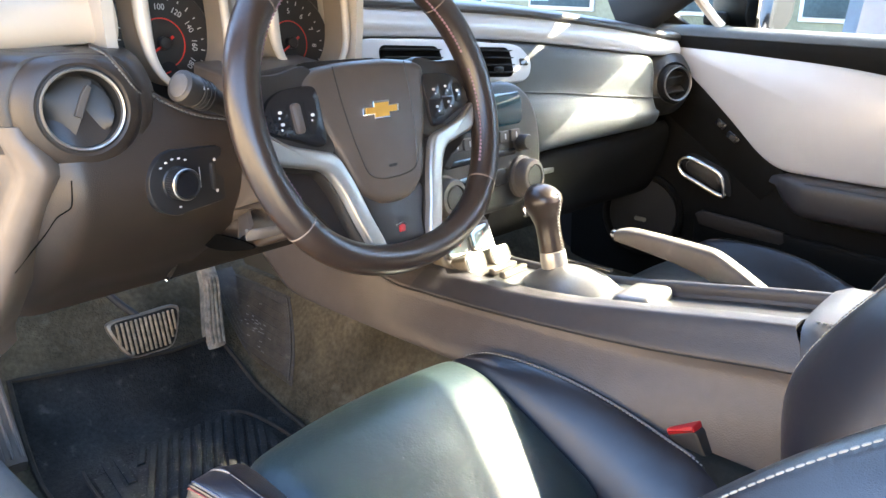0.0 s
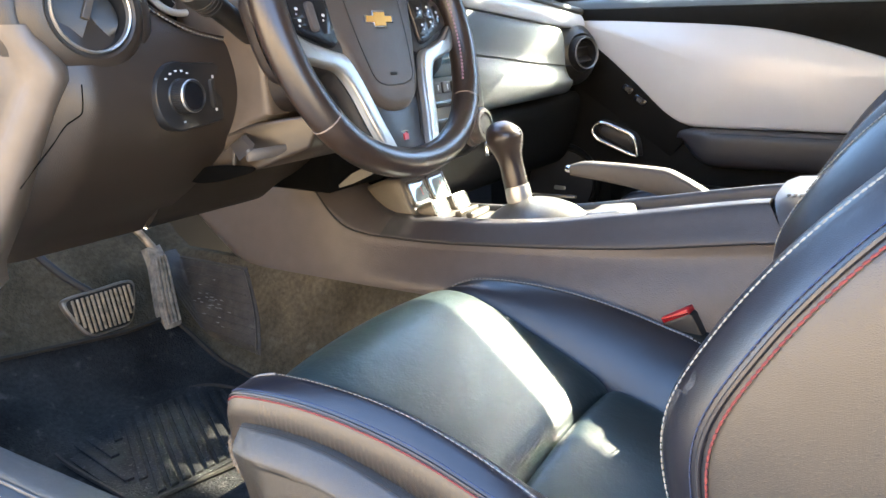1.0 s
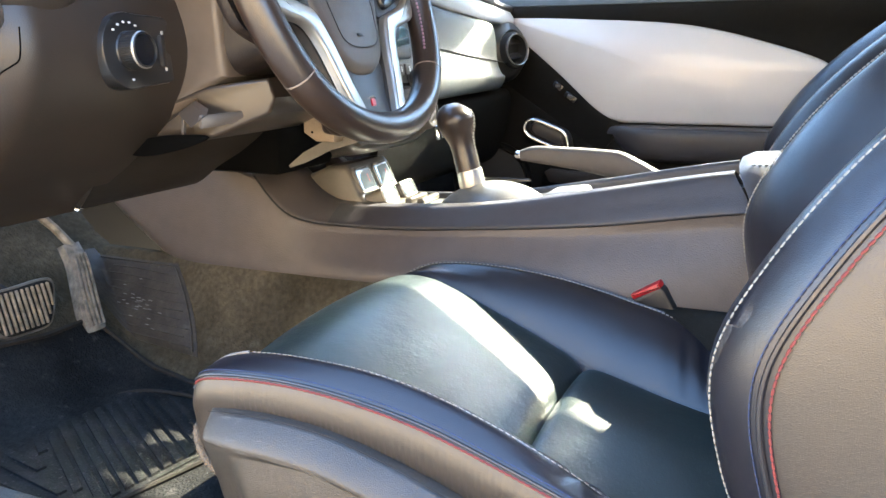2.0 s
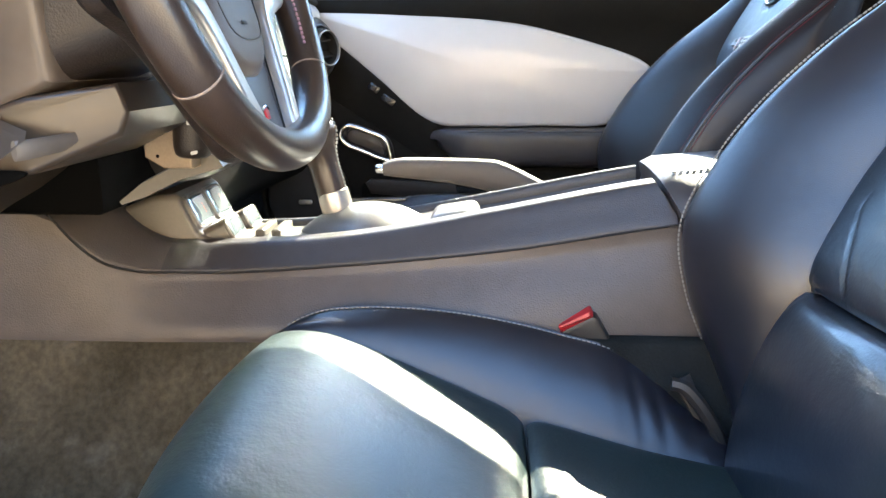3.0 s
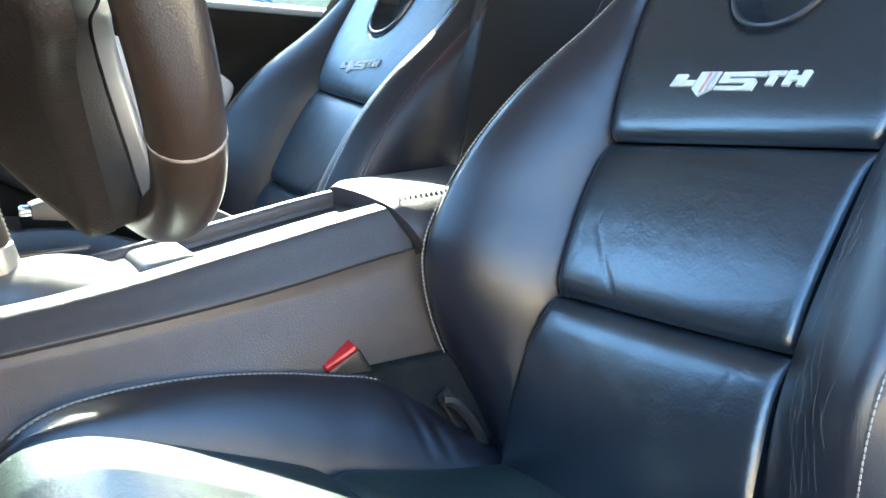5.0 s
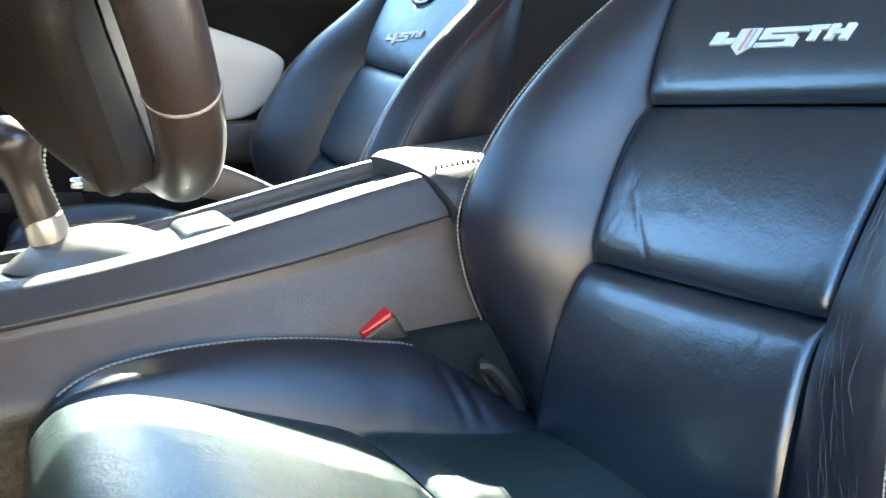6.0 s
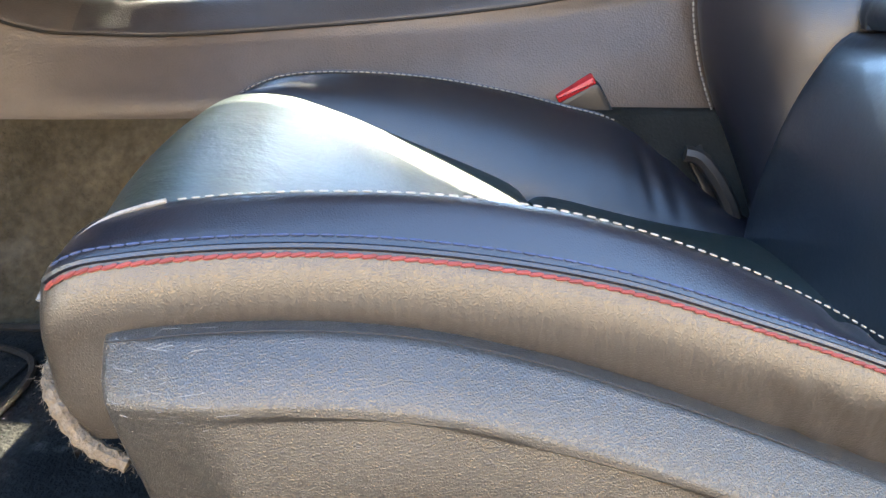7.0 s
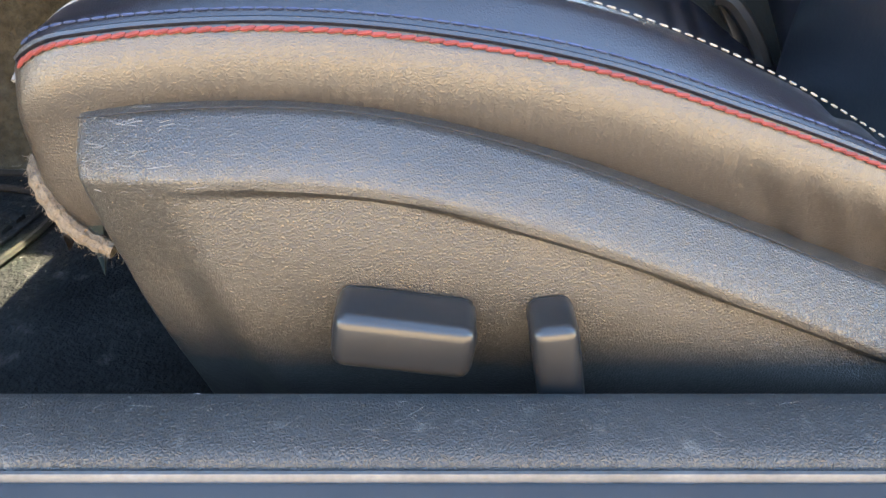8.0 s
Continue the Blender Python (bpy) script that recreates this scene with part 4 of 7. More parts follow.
# ---- centre console ----
k_seam = hermite((0.05, 0.2, 0.382, 0.54, 0.747, 0.80, 0.832, 0.86, 0.885), (0.315, 0.297, 0.267, 0.250, 0.237, 0.238, 0.247, 0.270, 0.300))
k_top = hermite((0.05, 0.213, 0.40, 0.51, 0.60, 0.675, 0.745, 0.79, 0.815, 0.846, 0.89), (0.350, 0.332, 0.296, 0.275, 0.263, 0.258, 0.256, 0.260, 0.274, 0.303, 0.306))
k_low = hermite((0.05, 0.64, 0.83, 0.966, 1.04, 1.11, 1.2), (0.168, 0.174, 0.165, 0.164, 0.180, 0.228, 0.30))
k_upper = hermite((0.885, 1.0, 1.2), (0.297, 0.33, 0.36))


def taper(y):
    """The console narrows towards the rear."""
    return 0.004 * float(np.clip((0.52 - y) / 0.32, 0, 1))


def tuck(y):
    """1 where the side is tucked in under the padded edge, 0 at the front end."""
    return float(np.clip((0.84 - y) / 0.14, 0, 1))


def build_console():
    con = thing("center_console", (-0.016, 0.5, 0.10), "dark plastic center console with padded upper edge between the seats", "center console")
    # lower side panels
    for s in (-1, 1):
        rows = []
        for y in np.linspace(0.02, 1.18, 90):
            zs = float(k_seam(y)) - 0.009 * tuck(y) if y < 0.885 else float(k_upper(y))
            q, w = 0.027 * tuck(y), 0.020 * float(np.clip((0.52 - y) / 0.32, 0, 1))
            zl = float(k_low(y)) - 0.01
            zs, zl = zs - 0.0020, min(zl, zs - 0.03)
            h = zs - zl
            dip = 0.005 * np.clip((0.6 - y) / 0.3, 0, 1)
            ctrl = [(-0.128 + q, zs - 0.001), (-0.1475 + q, zs), (-0.1500 + q + dip * 0.6, zs - 0.10 * h), (-0.1525 + 0.85 * q + dip, zs - 0.22 * h), (-0.1580 + 0.45 * q + 0.5 * w, zs - 0.5 * h), (-0.1625 + w, zs - 0.8 * h), (-0.164 + w, zl), (-0.150 + w, zl - 0.02)]
            c = smooth_path(ctrl, 22)
            c[:, 0] += taper(y)
            if s > 0:
                c[:, 0] = -0.034 - c[:, 0]
            rows.append(np.column_stack([c[:, 0], np.full(len(c), y), c[:, 1]]))
        part("side_panel", slab(rows, (0.012 * -s, 0, 0)), CONSOLE_SIDE, con, "taupe-grey grained console side")
    # padded upper edge, driver's side
    rows = []
    for y in np.linspace(0.2235, 0.888, 80):
        q = tuck(y)
        zs, zt = float(k_seam(y)) + 0.0005 - 0.009 * q, float(k_top(y))
        zs = min(zs, zt - 0.006)
        d, o = zt - zs, 0.027 * q
        c = smooth_path([(-0.132 + o, zs - 0.002), (-0.1475 + o, zs), (-0.1465 + o, zs + 0.08 * d), (-0.1275 + 0.7 * o, zs + 0.50 * d), (-0.1040 + 0.2 * o, zs + 0.88 * d), (-0.0945, zs + 0.975 * d), (-0.087, zt), (-0.075, zt + 0.0003), (-0.066, zt - 0.001), (-0.0615, zt - 0.004), (-0.0600, zt - 0.024)], 42)
        c[:, 0] += taper(y) * np.clip((-0.075 - c[:, 0]) / 0.07, 0, 1)
        yy = y - (0.022 * np.clip((zt - c[:, 1]) / 0.035, 0, 1) if y < 0.225 else 0)
        rows.append(np.column_stack([c[:, 0], np.full(len(c), y) if np.isscalar(yy) else yy, c[:, 1]]))
    part("upper_pad", slab(rows[:66], (0.006, 0, -0.012)), CONSOLE_PAD, con, "padded leatherette upper edge")
    part("front_cheek", slab(rows[65:], (0.006, 0, -0.012)), CHEEK, con, "taupe front end of the padded edge")
    rows = []
    for y in np.linspace(0.2235, 0.888, 60):
        zt = float(k_top(y))
        c = smooth_path([(0.0290, zt - 0.022), (0.0305, zt - 0.004), (0.034, zt - 0.0005), (0.042, zt - 0.001), (0.056, zt - 0.012), (0.075, zt - 0.034), (0.11, zt - 0.045), (0.122, zt - 0.06), (0.122, zt - 0.08)], 24)
        rows.append(np.column_stack([c[:, 0], np.full(len(c), y), c[:, 1]]))
    part("upper_pad", slab(rows, (-0.002, 0, -0.012)), CONSOLE_PAD, con, "padded leatherette upper edge")
    part("seam_gap", tube([(-0.1485 + taper(y) + 0.0275 * tuck(y), y, float(k_seam(y)) - 0.0008 - 0.009 * tuck(y)) for y in np.linspace(0.20, 0.884, 70)], 0.0015, 6), BLACK, con, "dark seam between pad and side")
    # tray behind the shifter, metal plate round it
    rows = [[(x, y, float(k_top(y)) - 0.020) for x in np.linspace(-0.086, 0.036, 6)] for y in np.linspace(0.10, 0.44, 14)]
    part("tray", slab(rows, (0, 0, -0.02)), PLASTIC, con, "dark tray between the padded edges")
    rows = [[(x, y, float(k_top(min(y, 0.745))) - 0.010 + 0.002 * math.cos(x * 40)) for x in np.linspace(-0.0835, 0.0305, 10)] for y in np.linspace(0.425, 0.80, 20)]
    plate_ob = part("shifter_plate", slab(rows, (0, 0, -0.02)), DOME, con, "satin metal plate round the shifter")
    # leaf-shaped shifter bezel with a soft ridge
    p = []
    for t in np.linspace(0, 1, 16):
        q = 1 - t
        ring = []
        for b in np.linspace(0, 2 * math.pi, 48, endpoint=False):
            c, sn = np.sign(math.cos(b)) * abs(math.cos(b)) ** 1.15, np.sign(math.sin(b)) * abs(math.sin(b)) ** 1.15
            ring.append((-0.010 + 0.058 * q * c + 0.010 * (1 - q), 0.552 + 0.088 * q * sn, 0.254 + 0.034 * (1 - q ** 2.4)))
        p.append(ring)
    part("bezel_dome", grid(p, close_v=True, cap=True), DOME, con, "leaf-shaped satin metal shifter bezel", sharp=70)
    part("shift_gate", box((0.014, 0.545, 0.2880), (0.010, 0.070, 0.004), 0.001, (-2, 22, 0)), GLOSS_BLACK, con, "dark shift gate")
    part("bezel_lobe", box((-0.010, 0.446, 0.271), (0.078, 0.060, 0.028), 0.012, (-9, 0, 0), 4), DOME, con, "rounded rear end of the bezel")
    for y in (0.684, 0.664):
        part("deck_rib", box((-0.012, y, 0.2555), (0.060, 0.012, 0.010), 0.003, (-3, 0, 0), 3), POD, con, "pale raised rib on the deck")
    # black box paints the shade in front of the pods
    part("front_shade_box", box((-0.015, 0.885, 0.26), (0.20, 0.03, 0.10), 0.006), BLACK, con)
    # armrest lid
    lid_rows = []
    for y in np.linspace(0.2195, -0.20, 30):
        t = np.clip((0.2195 - y) / 0.010, 0, 1)
        up = 0.006 * math.sin(t * math.pi / 2) - 0.004
        c = smooth_path([(-0.120, 0.270), (-0.1460, 0.292), (-0.149, 0.301 + up), (-0.136, 0.317 + up), (-0.104, 0.333 + up), (-0.066, 0.3385 + up), (0.0, 0.3405 + up), (0.045, 0.337 + up), (0.080, 0.320 + up), (0.108, 0.295), (0.105, 0.270)], 34)
        c[:, 1] += 0.035 * (0.2195 - y) / 0.42
        c[:, 0] += 0.018 * np.clip((-0.066 - c[:, 0]) / 0.08, 0, 1)
        yy = y - 0.022 * np.clip((0.335 - c[:, 1]) / 0.04, 0, 1)
        lid_rows.append(np.column_stack([c[:, 0], yy, c[:, 1]]))
    lid = part("armrest_lid", grid(lid_rows, close_v=True, cap=True), CONSOLE_PAD, con, "padded black armrest lid")
    st = np.array([r[12] for r in lid_rows[1:]])
    part("stitching", stitches(smooth_path(st, 120), 0.005, 0.0022, 0.0011, (0, 0, 0.0012)), WHITE_THREAD, lid, "pale stitching along the lid")
    return con


console = build_console()


def build_gauge_pods():
    prof = [(-y, z) for y, z in ((0.690, 0.235), (0.690, 0.252), (0.738, 0.258), (0.7465, 0.266), (0.7640, 0.3035), (0.772, 0.3105), (0.800, 0.308), (0.842, 0.290), (0.850, 0.235))]
    part("gauge_plinth", plate(prof, (0.046, 0, 0), (0, -1, 0), (0, 0, 1), 0.124, 0.008, 0, 4), POD, console, "pale housing of the console gauges")
    ex, ey = np.array((1.0, 0, 0)), np.array((0, 0.43, 0.903))
    nrm = np.cross(ex, ey)
    for x, y, z, w, h, deep in ((-0.046, 0.7545, 0.2860, 0.056, 0.045, 0.010), (0.014, 0.7545, 0.2860, 0.056, 0.045, 0.010), (-0.046, 0.7130, 0.2655, 0.050, 0.027, 0.034), (0.012, 0.7100, 0.2655, 0.050, 0.027, 0.034)):
        pod = thing("gauge_pod", (x, y, 0.25), "small clear-fronted gauge in a pale satin frame", "gauge", "console gauges")
        o = np.array((x, y, z))
        part("housing", plate(rounded(w, h, 0.008), o - nrm * deep, ex, ey, deep, 0.003, 0, 3), POD, pod)
        lip = np.array(rounded(w * 0.90, h * 0.86, 0.007, 6))
        part("frame", tube([o + u * ex + v * ey for u, v in lip], 0.0024, 8, closed=True), POD, pod, "pale raised frame")
        part("dial", plate(rounded(w * 0.82, h * 0.76, 0.006), o - nrm * 0.001, ex, ey, 0.0014, 0.0004), GLOSS_BLACK, pod, "black dial")
        part("lens", plate(rounded(w * 0.84, h * 0.78, 0.006), o + nrm * 0.0006, ex, ey, 0.0022, 0.0010, 0.0006), LENS, pod, "reflecting clear lens")
        part("pointer", plate(rounded(0.0012, h * 0.30, 0.0004, 2), o + nrm * 0.0028 + np.array((0.006, 0, 0)), ex, ey, 0.0006, 0.0002), RED_PRINT, pod, "red pointer")


build_gauge_pods()


def build_shifter():
    sh = thing("gear_shifter", (-0.004, 0.594, 0.285), "leather-wrapped gear shifter with silver collar on the console", "gear shifter")
    path = smooth_path([(-0.004, 0.597, 0.286), (-0.005, 0.604, 0.315), (-0.006, 0.611, 0.342), (-0.007, 0.617, 0.361), (-0.007, 0.6205, 0.376), (-0.007, 0.621, 0.389), (-0.007, 0.620, 0.4005)], 40)
    rad = hermite((0, 0.18, 0.42, 0.52, 0.64, 0.78, 0.89, 0.96, 1.0), (0.0185, 0.0185, 0.0190, 0.0215, 0.0268, 0.0282, 0.0235, 0.0150, 0.004))(np.linspace(0, 1, 40))
    grip = part("grip", tube(path, rad, 24), RIM_LEATHER, sh)
    part("collar", lathe((-0.004, 0.5945, 0.279), (-0.03, 0.22, 1), [(0.0195, 0), (0.0200, 0.008), (0.0195, 0.018), (0.0190, 0.024), (0.0165, 0.026)], 24), SATIN, sh, "silver collar")
    seam = path[3:-3] + np.column_stack([np.full(34, 0.0), -rad[3:-3] - 0.0006, np.zeros(34)])
    part("stitching", stitches(smooth_path(seam, 90), 0.0036, 0.0014, 0.0017), WHITE_THREAD, grip, "pale seam stitching")
    part("release_button", box((-0.010, 0.6475, 0.357), (0.014, 0.008, 0.022), 0.003, (-14, 0, 0)), CHROME, sh, "silver release button")
    return sh


build_shifter()


def build_handbrake():
    hb = thing("parking_brake_lever", (0.10, 0.40, 0.26), "grey painted parking brake lever with silver button beside the console", "hand brake")
    prof_t = [(0.551, 0.3235), (0.533, 0.3290), (0.48, 0.3300), (0.42, 0.3285), (0.395, 0.3265), (0.365, 0.3140), (0.335, 0.2985), (0.31, 0.285)]
    prof_b = [(0.549, 0.3070), (0.533, 0.3050), (0.48, 0.2990), (0.44, 0.2930), (0.405, 0.2850), (0.37, 0.2720), (0.34, 0.2600), (0.31, 0.25)]
    T, B = smooth_path(prof_t, 34), smooth_path(prof_b, 34)
    rows = []
    for (y0, z0), (y1, z1) in zip(T, B):
        ring = []
        for a in np.linspace(0, 2 * math.pi, 20, endpoint=False):
            cx, sz = np.sign(math.cos(a)) * abs(math.cos(a)) ** 0.5, np.sign(math.sin(a)) * abs(math.sin(a)) ** 0.5
            ring.append((0.10 + 0.0145 * cx, (y0 + y1) / 2 + (y0 - y1) / 2 * sz, (z0 + z1) / 2 + (z0 - z1) / 2 * sz))
        rows.append(ring)
    part("lever", grid(rows, close_v=True, cap=True), BRAKE_GREY, hb)
    part("button", lathe((0.10, 0.549, 0.3150), (0, 1, 0.02), [(0.0065, 0), (0.0065, 0.010), (0.005, 0.0125), (0.0, 0.013)], 16), CHROME, hb, "silver end button")
    part("boot", box((0.10, 0.335, 0.255), (0.045, 0.10, 0.05), 0.015, (20, 0, 0), 3), BLACK, hb, "dark boot")


build_handbrake()


# ---- steering wheel ----
def build_wheel():
    a = radians(19.0)
    ctr = np.array((-0.3535, 0.606, 0.5464))
    ex, ey, nn = np.array((1.0, 0, 0)), np.array((0, math.sin(a), math.cos(a))), np.array((0, -math.cos(a), math.sin(a)))
    at = lambda u, v, h=0.0: ctr + u * ex + v * ey + h * nn
    w = thing("steering_wheel", tuple(at(0, 0)), "black leather steering wheel with silver spokes and gold emblem", "steering wheel")
    # rim, flattened at the bottom
    n = 120
    path, rad = [], []
    for t in np.linspace(0, 2 * math.pi, n, endpoint=False):
        u, v = 0.1686 * math.cos(t), 0.1712 * math.sin(t)
        low = max(0.0, (-v - 0.11) / 0.0625)
        v += 0.012 * low**1.5
        path.append(at(u, v, 0.002))
        rad.append(0.0160 + 0.0018 * max(0.0, math.sin(t)) ** 2 + 0.001 * abs(math.cos(t)))
    path = np.array(path)
    rim = part("rim", tube(path, rad, 22, closed=True), RIM_LEATHER, w, "black leather rim with worn seams")
    # joints of the rim's leather
    for deg in (216, 324, 42, 138):
        k = int(deg / 360 * n)
        t = path[(k + 1) % n] - path[k - 1]
        part("leather_joint", lathe(path[k], t, [(rad[k] - 0.001, -0.0012), (rad[k] + 0.0005, -0.0006), (rad[k] + 0.0005, 0.0006), (rad[k] - 0.001, 0.0012)], 24, True), SEAM, rim, "scuffed leather joint")
    # lacing inside the rim
    for d0, d1 in ((-30, 14), (20, 62), (118, 160), (166, 210)):
        ts = np.radians(np.linspace(d0, d1, 60))
        inner = np.array([at((0.1693 - 0.0158) * math.cos(t), (0.1693 - 0.0158) * math.sin(t), 0.0085) for t in ts])
        part("lacing", stitches(inner, 0.0036, 0.0012, 0.0015), RIM_THREAD, rim, "mauve lacing inside the rim")
    # hub cover
    hub = [(-0.096, 0.034), (-0.080, 0.050), (-0.05, 0.056), (0.0, 0.058), (0.05, 0.056), (0.088, 0.046), (0.082, 0.010), (0.066, -0.040), (0.050, -0.080), (0.026, -0.098), (0.0, -0.102), (-0.026, -0.098), (-0.050, -0.080), (-0.066, -0.040), (-0.088, 0.010)]
    hub = smooth_path(hub, 72, closed=True)
    rear = [(0.160, 0.036), (0.165, 0.004), (0.156, -0.044), (0.118, -0.066), (0.090, -0.098), (0.068, -0.130), (0.050, -0.152)]
    rear = rear + [(0.0, -0.154)] + [(-u, v) for u, v in rear[::-1]] + [(-0.10, 0.052), (0.0, 0.062), (0.10, 0.052)]
    rear = smooth_path(rear, 110, closed=True)
    cover_v, cover_f = plate(np.column_stack([-rear[:, 0], rear[:, 1]]), at(0, 0, -0.026), -ex, ey, 0.016, 0.010, 0.030, 4)
    part("rear_cover", (cover_v, cover_f), WHEEL_REAR, w, "dark brown plastic rear cover of the wheel")
    cover = part("airbag_cover", plate(hub * 0.985, at(0, 0, -0.022), ex, ey, 0.020, 0.012, 0.004, 4), HUB, w, "dark grained airbag cover")
    seam = smooth_path([(-0.052, 0.050), (-0.050, 0.01), (-0.043, -0.04), (-0.034, -0.066), (0.0, -0.073), (0.034, -0.066), (0.043, -0.04), (0.050, 0.01), (0.052, 0.050)], 60)
    part("cover_seam", tube([at(u, v, 0.0012) for u, v in seam], 0.0006, 5), PLASTIC, cover, "tear seam of the cover")
    # emblem, a plain gold cross-bar shape in a bright rim
    bow = [(-0.024, 0.0045), (-0.0105, 0.0045), (-0.0095, 0.010), (0.0115, 0.010), (0.0105, 0.0045), (0.024, 0.0045), (0.022, -0.0045), (0.0095, -0.0045), (0.0085, -0.010), (-0.0125, -0.010), (-0.0115, -0.0045), (-0.026, -0.0045)]
    bow = np.array(bow)
    em = part("emblem", plate(bow * np.array((1.10, 0.98)), at(0, 0.0, 0.0005), ex, ey, 0.004, 0.001), CHROME, w, "gold and silver emblem", smooth=False)
    part("emblem_face", plate(bow * np.array((0.96, 0.76)), at(0, 0.0, 0.0035), ex, ey, 0.0018, 0.0006), GOLD, em, "gold emblem face", smooth=False)
    part("lettering_bar", plate(rounded(0.012, 0.003, 0.0008, 2), at(0, -0.060, 0.0012), ex, ey, 0.0005, 0.0001), TRIM_DARK, cover, "faint moulded lettering")
    for s in (-1, 1):
        m = lambda pts: [(s * u, v) for u, v in pts]
        # horizontal spoke with buttons
        spoke = smooth_path(m([(0.074, 0.053), (0.115, 0.050), (0.160, 0.044), (0.163, 0.0), (0.148, -0.026), (0.10, -0.034), (0.066, -0.034)]), 44, closed=True)
        part("spoke", plate(spoke, at(0, 0, -0.026), ex, ey, 0.020, 0.006), PLASTIC, w)
        podo = smooth_path(m([(0.079, 0.032), (0.100, 0.034), (0.124, 0.031), (0.141, 0.020), (0.149, 0.004), (0.148, -0.004), (0.120, -0.016), (0.086, -0.027), (0.079, -0.024), (0.077, 0.0)]), 60, closed=True)
        pod = part("button_pod", plate(podo, at(0, 0, -0.016), ex, ey, 0.016, 0.004), GLOSS_BLACK, w, "gloss black button pod")
        keys = ((0.0905, 0.0125, 0.019, 0.018), (0.0905, -0.0075, 0.019, 0.018), (0.1115, 0.0145, 0.019, 0.018), (0.1115, -0.0040, 0.019, 0.015), (0.1305, 0.0080, 0.015, 0.022)) if s > 0 else ((0.0905, 0.0025, 0.016, 0.036), (0.1285, 0.0085, 0.019, 0.015), (0.1285, -0.0030, 0.019, 0.0065))
        for u, v, bw, bh in keys:
            b = part("button", plate(rounded(bw, bh, 0.002, 3), at(s * u, v, -0.0008), ex, ey, 0.0012, 0.0005), GLOSS_BLACK, pod)
            part("button_mark", plate(rounded(0.0045, 0.0030, 0.0008, 2), at(s * u, v + 0.0022, 0.0003), ex, ey, 0.0004, 0.0001), PRINT, b, "white symbol")
            part("button_mark", plate(rounded(0.0022, 0.0022, 0.0006, 2), at(s * (u + 0.002), v - 0.0030, 0.0003), ex, ey, 0.0004, 0.0001), PRINT, b, "white symbol")
        if s < 0:
            part("thumb_roller", plate(rounded(0.011, 0.030, 0.004, 4), at(-0.1100, 0.003, -0.0010), ex, ey, 0.0050, 0.002, 0.001), CONSOLE_SIDE, pod, "worn thumb roller")
        # silver inlay from the side down to the rim
        inlay = m([(0.152, -0.006), (0.128, -0.020), (0.092, -0.031), (0.074, -0.037), (0.060, -0.062), (0.046, -0.105), (0.034, -0.148), (0.046, -0.151), (0.062, -0.118), (0.078, -0.072), (0.092, -0.052), (0.118, -0.044), (0.146, -0.034)])
        inlay = smooth_path(inlay, 80, closed=True)
        part("inlay_carrier", plate(inlay * 1.01, at(0, 0, -0.026), ex, ey, 0.017, 0.003), PLASTIC, w)
        part("silver_inlay", plate(inlay, at(0, 0, -0.008), ex, ey, 0.010, 0.004, 0, 4), SATIN, w, "satin silver spoke inlay")
    low = smooth_path([(-0.048, -0.085), (0.048, -0.085), (0.040, -0.12), (0.033, -0.150), (0.0, -0.152), (-0.033, -0.150), (-0.040, -0.12)], 50, closed=True)
    lo = part("lower_spoke", plate(low, at(0, 0, -0.030), ex, ey, 0.021, 0.006), PLASTIC, w)
    part("badge", plate([(-0.004, -0.005), (0.004, -0.005), (0.006, 0.001), (0.002, 0.0035), (-0.003, 0.002)], at(0.0, -0.128, -0.0095), ex, ey, 0.002, 0.0005), RED, lo, "small red badge", smooth=False)
    part("badge_rim", plate([(-0.007, 0.003), (0.003, 0.0045), (0.007, 0.002), (0.007, 0.004), (0.002, 0.0062), (-0.007, 0.0048)], at(0.0, -0.128, -0.0095), ex, ey, 0.0024, 0.0005), CHROME, lo, smooth=False)
    # hub shaft behind
    part("column_hub", lathe(at(0, 0, -0.055), -nn, [(0.05, 0), (0.052, 0.03), (0.05, 0.05)], 28), PLASTIC, w)
    return w


build_wheel()


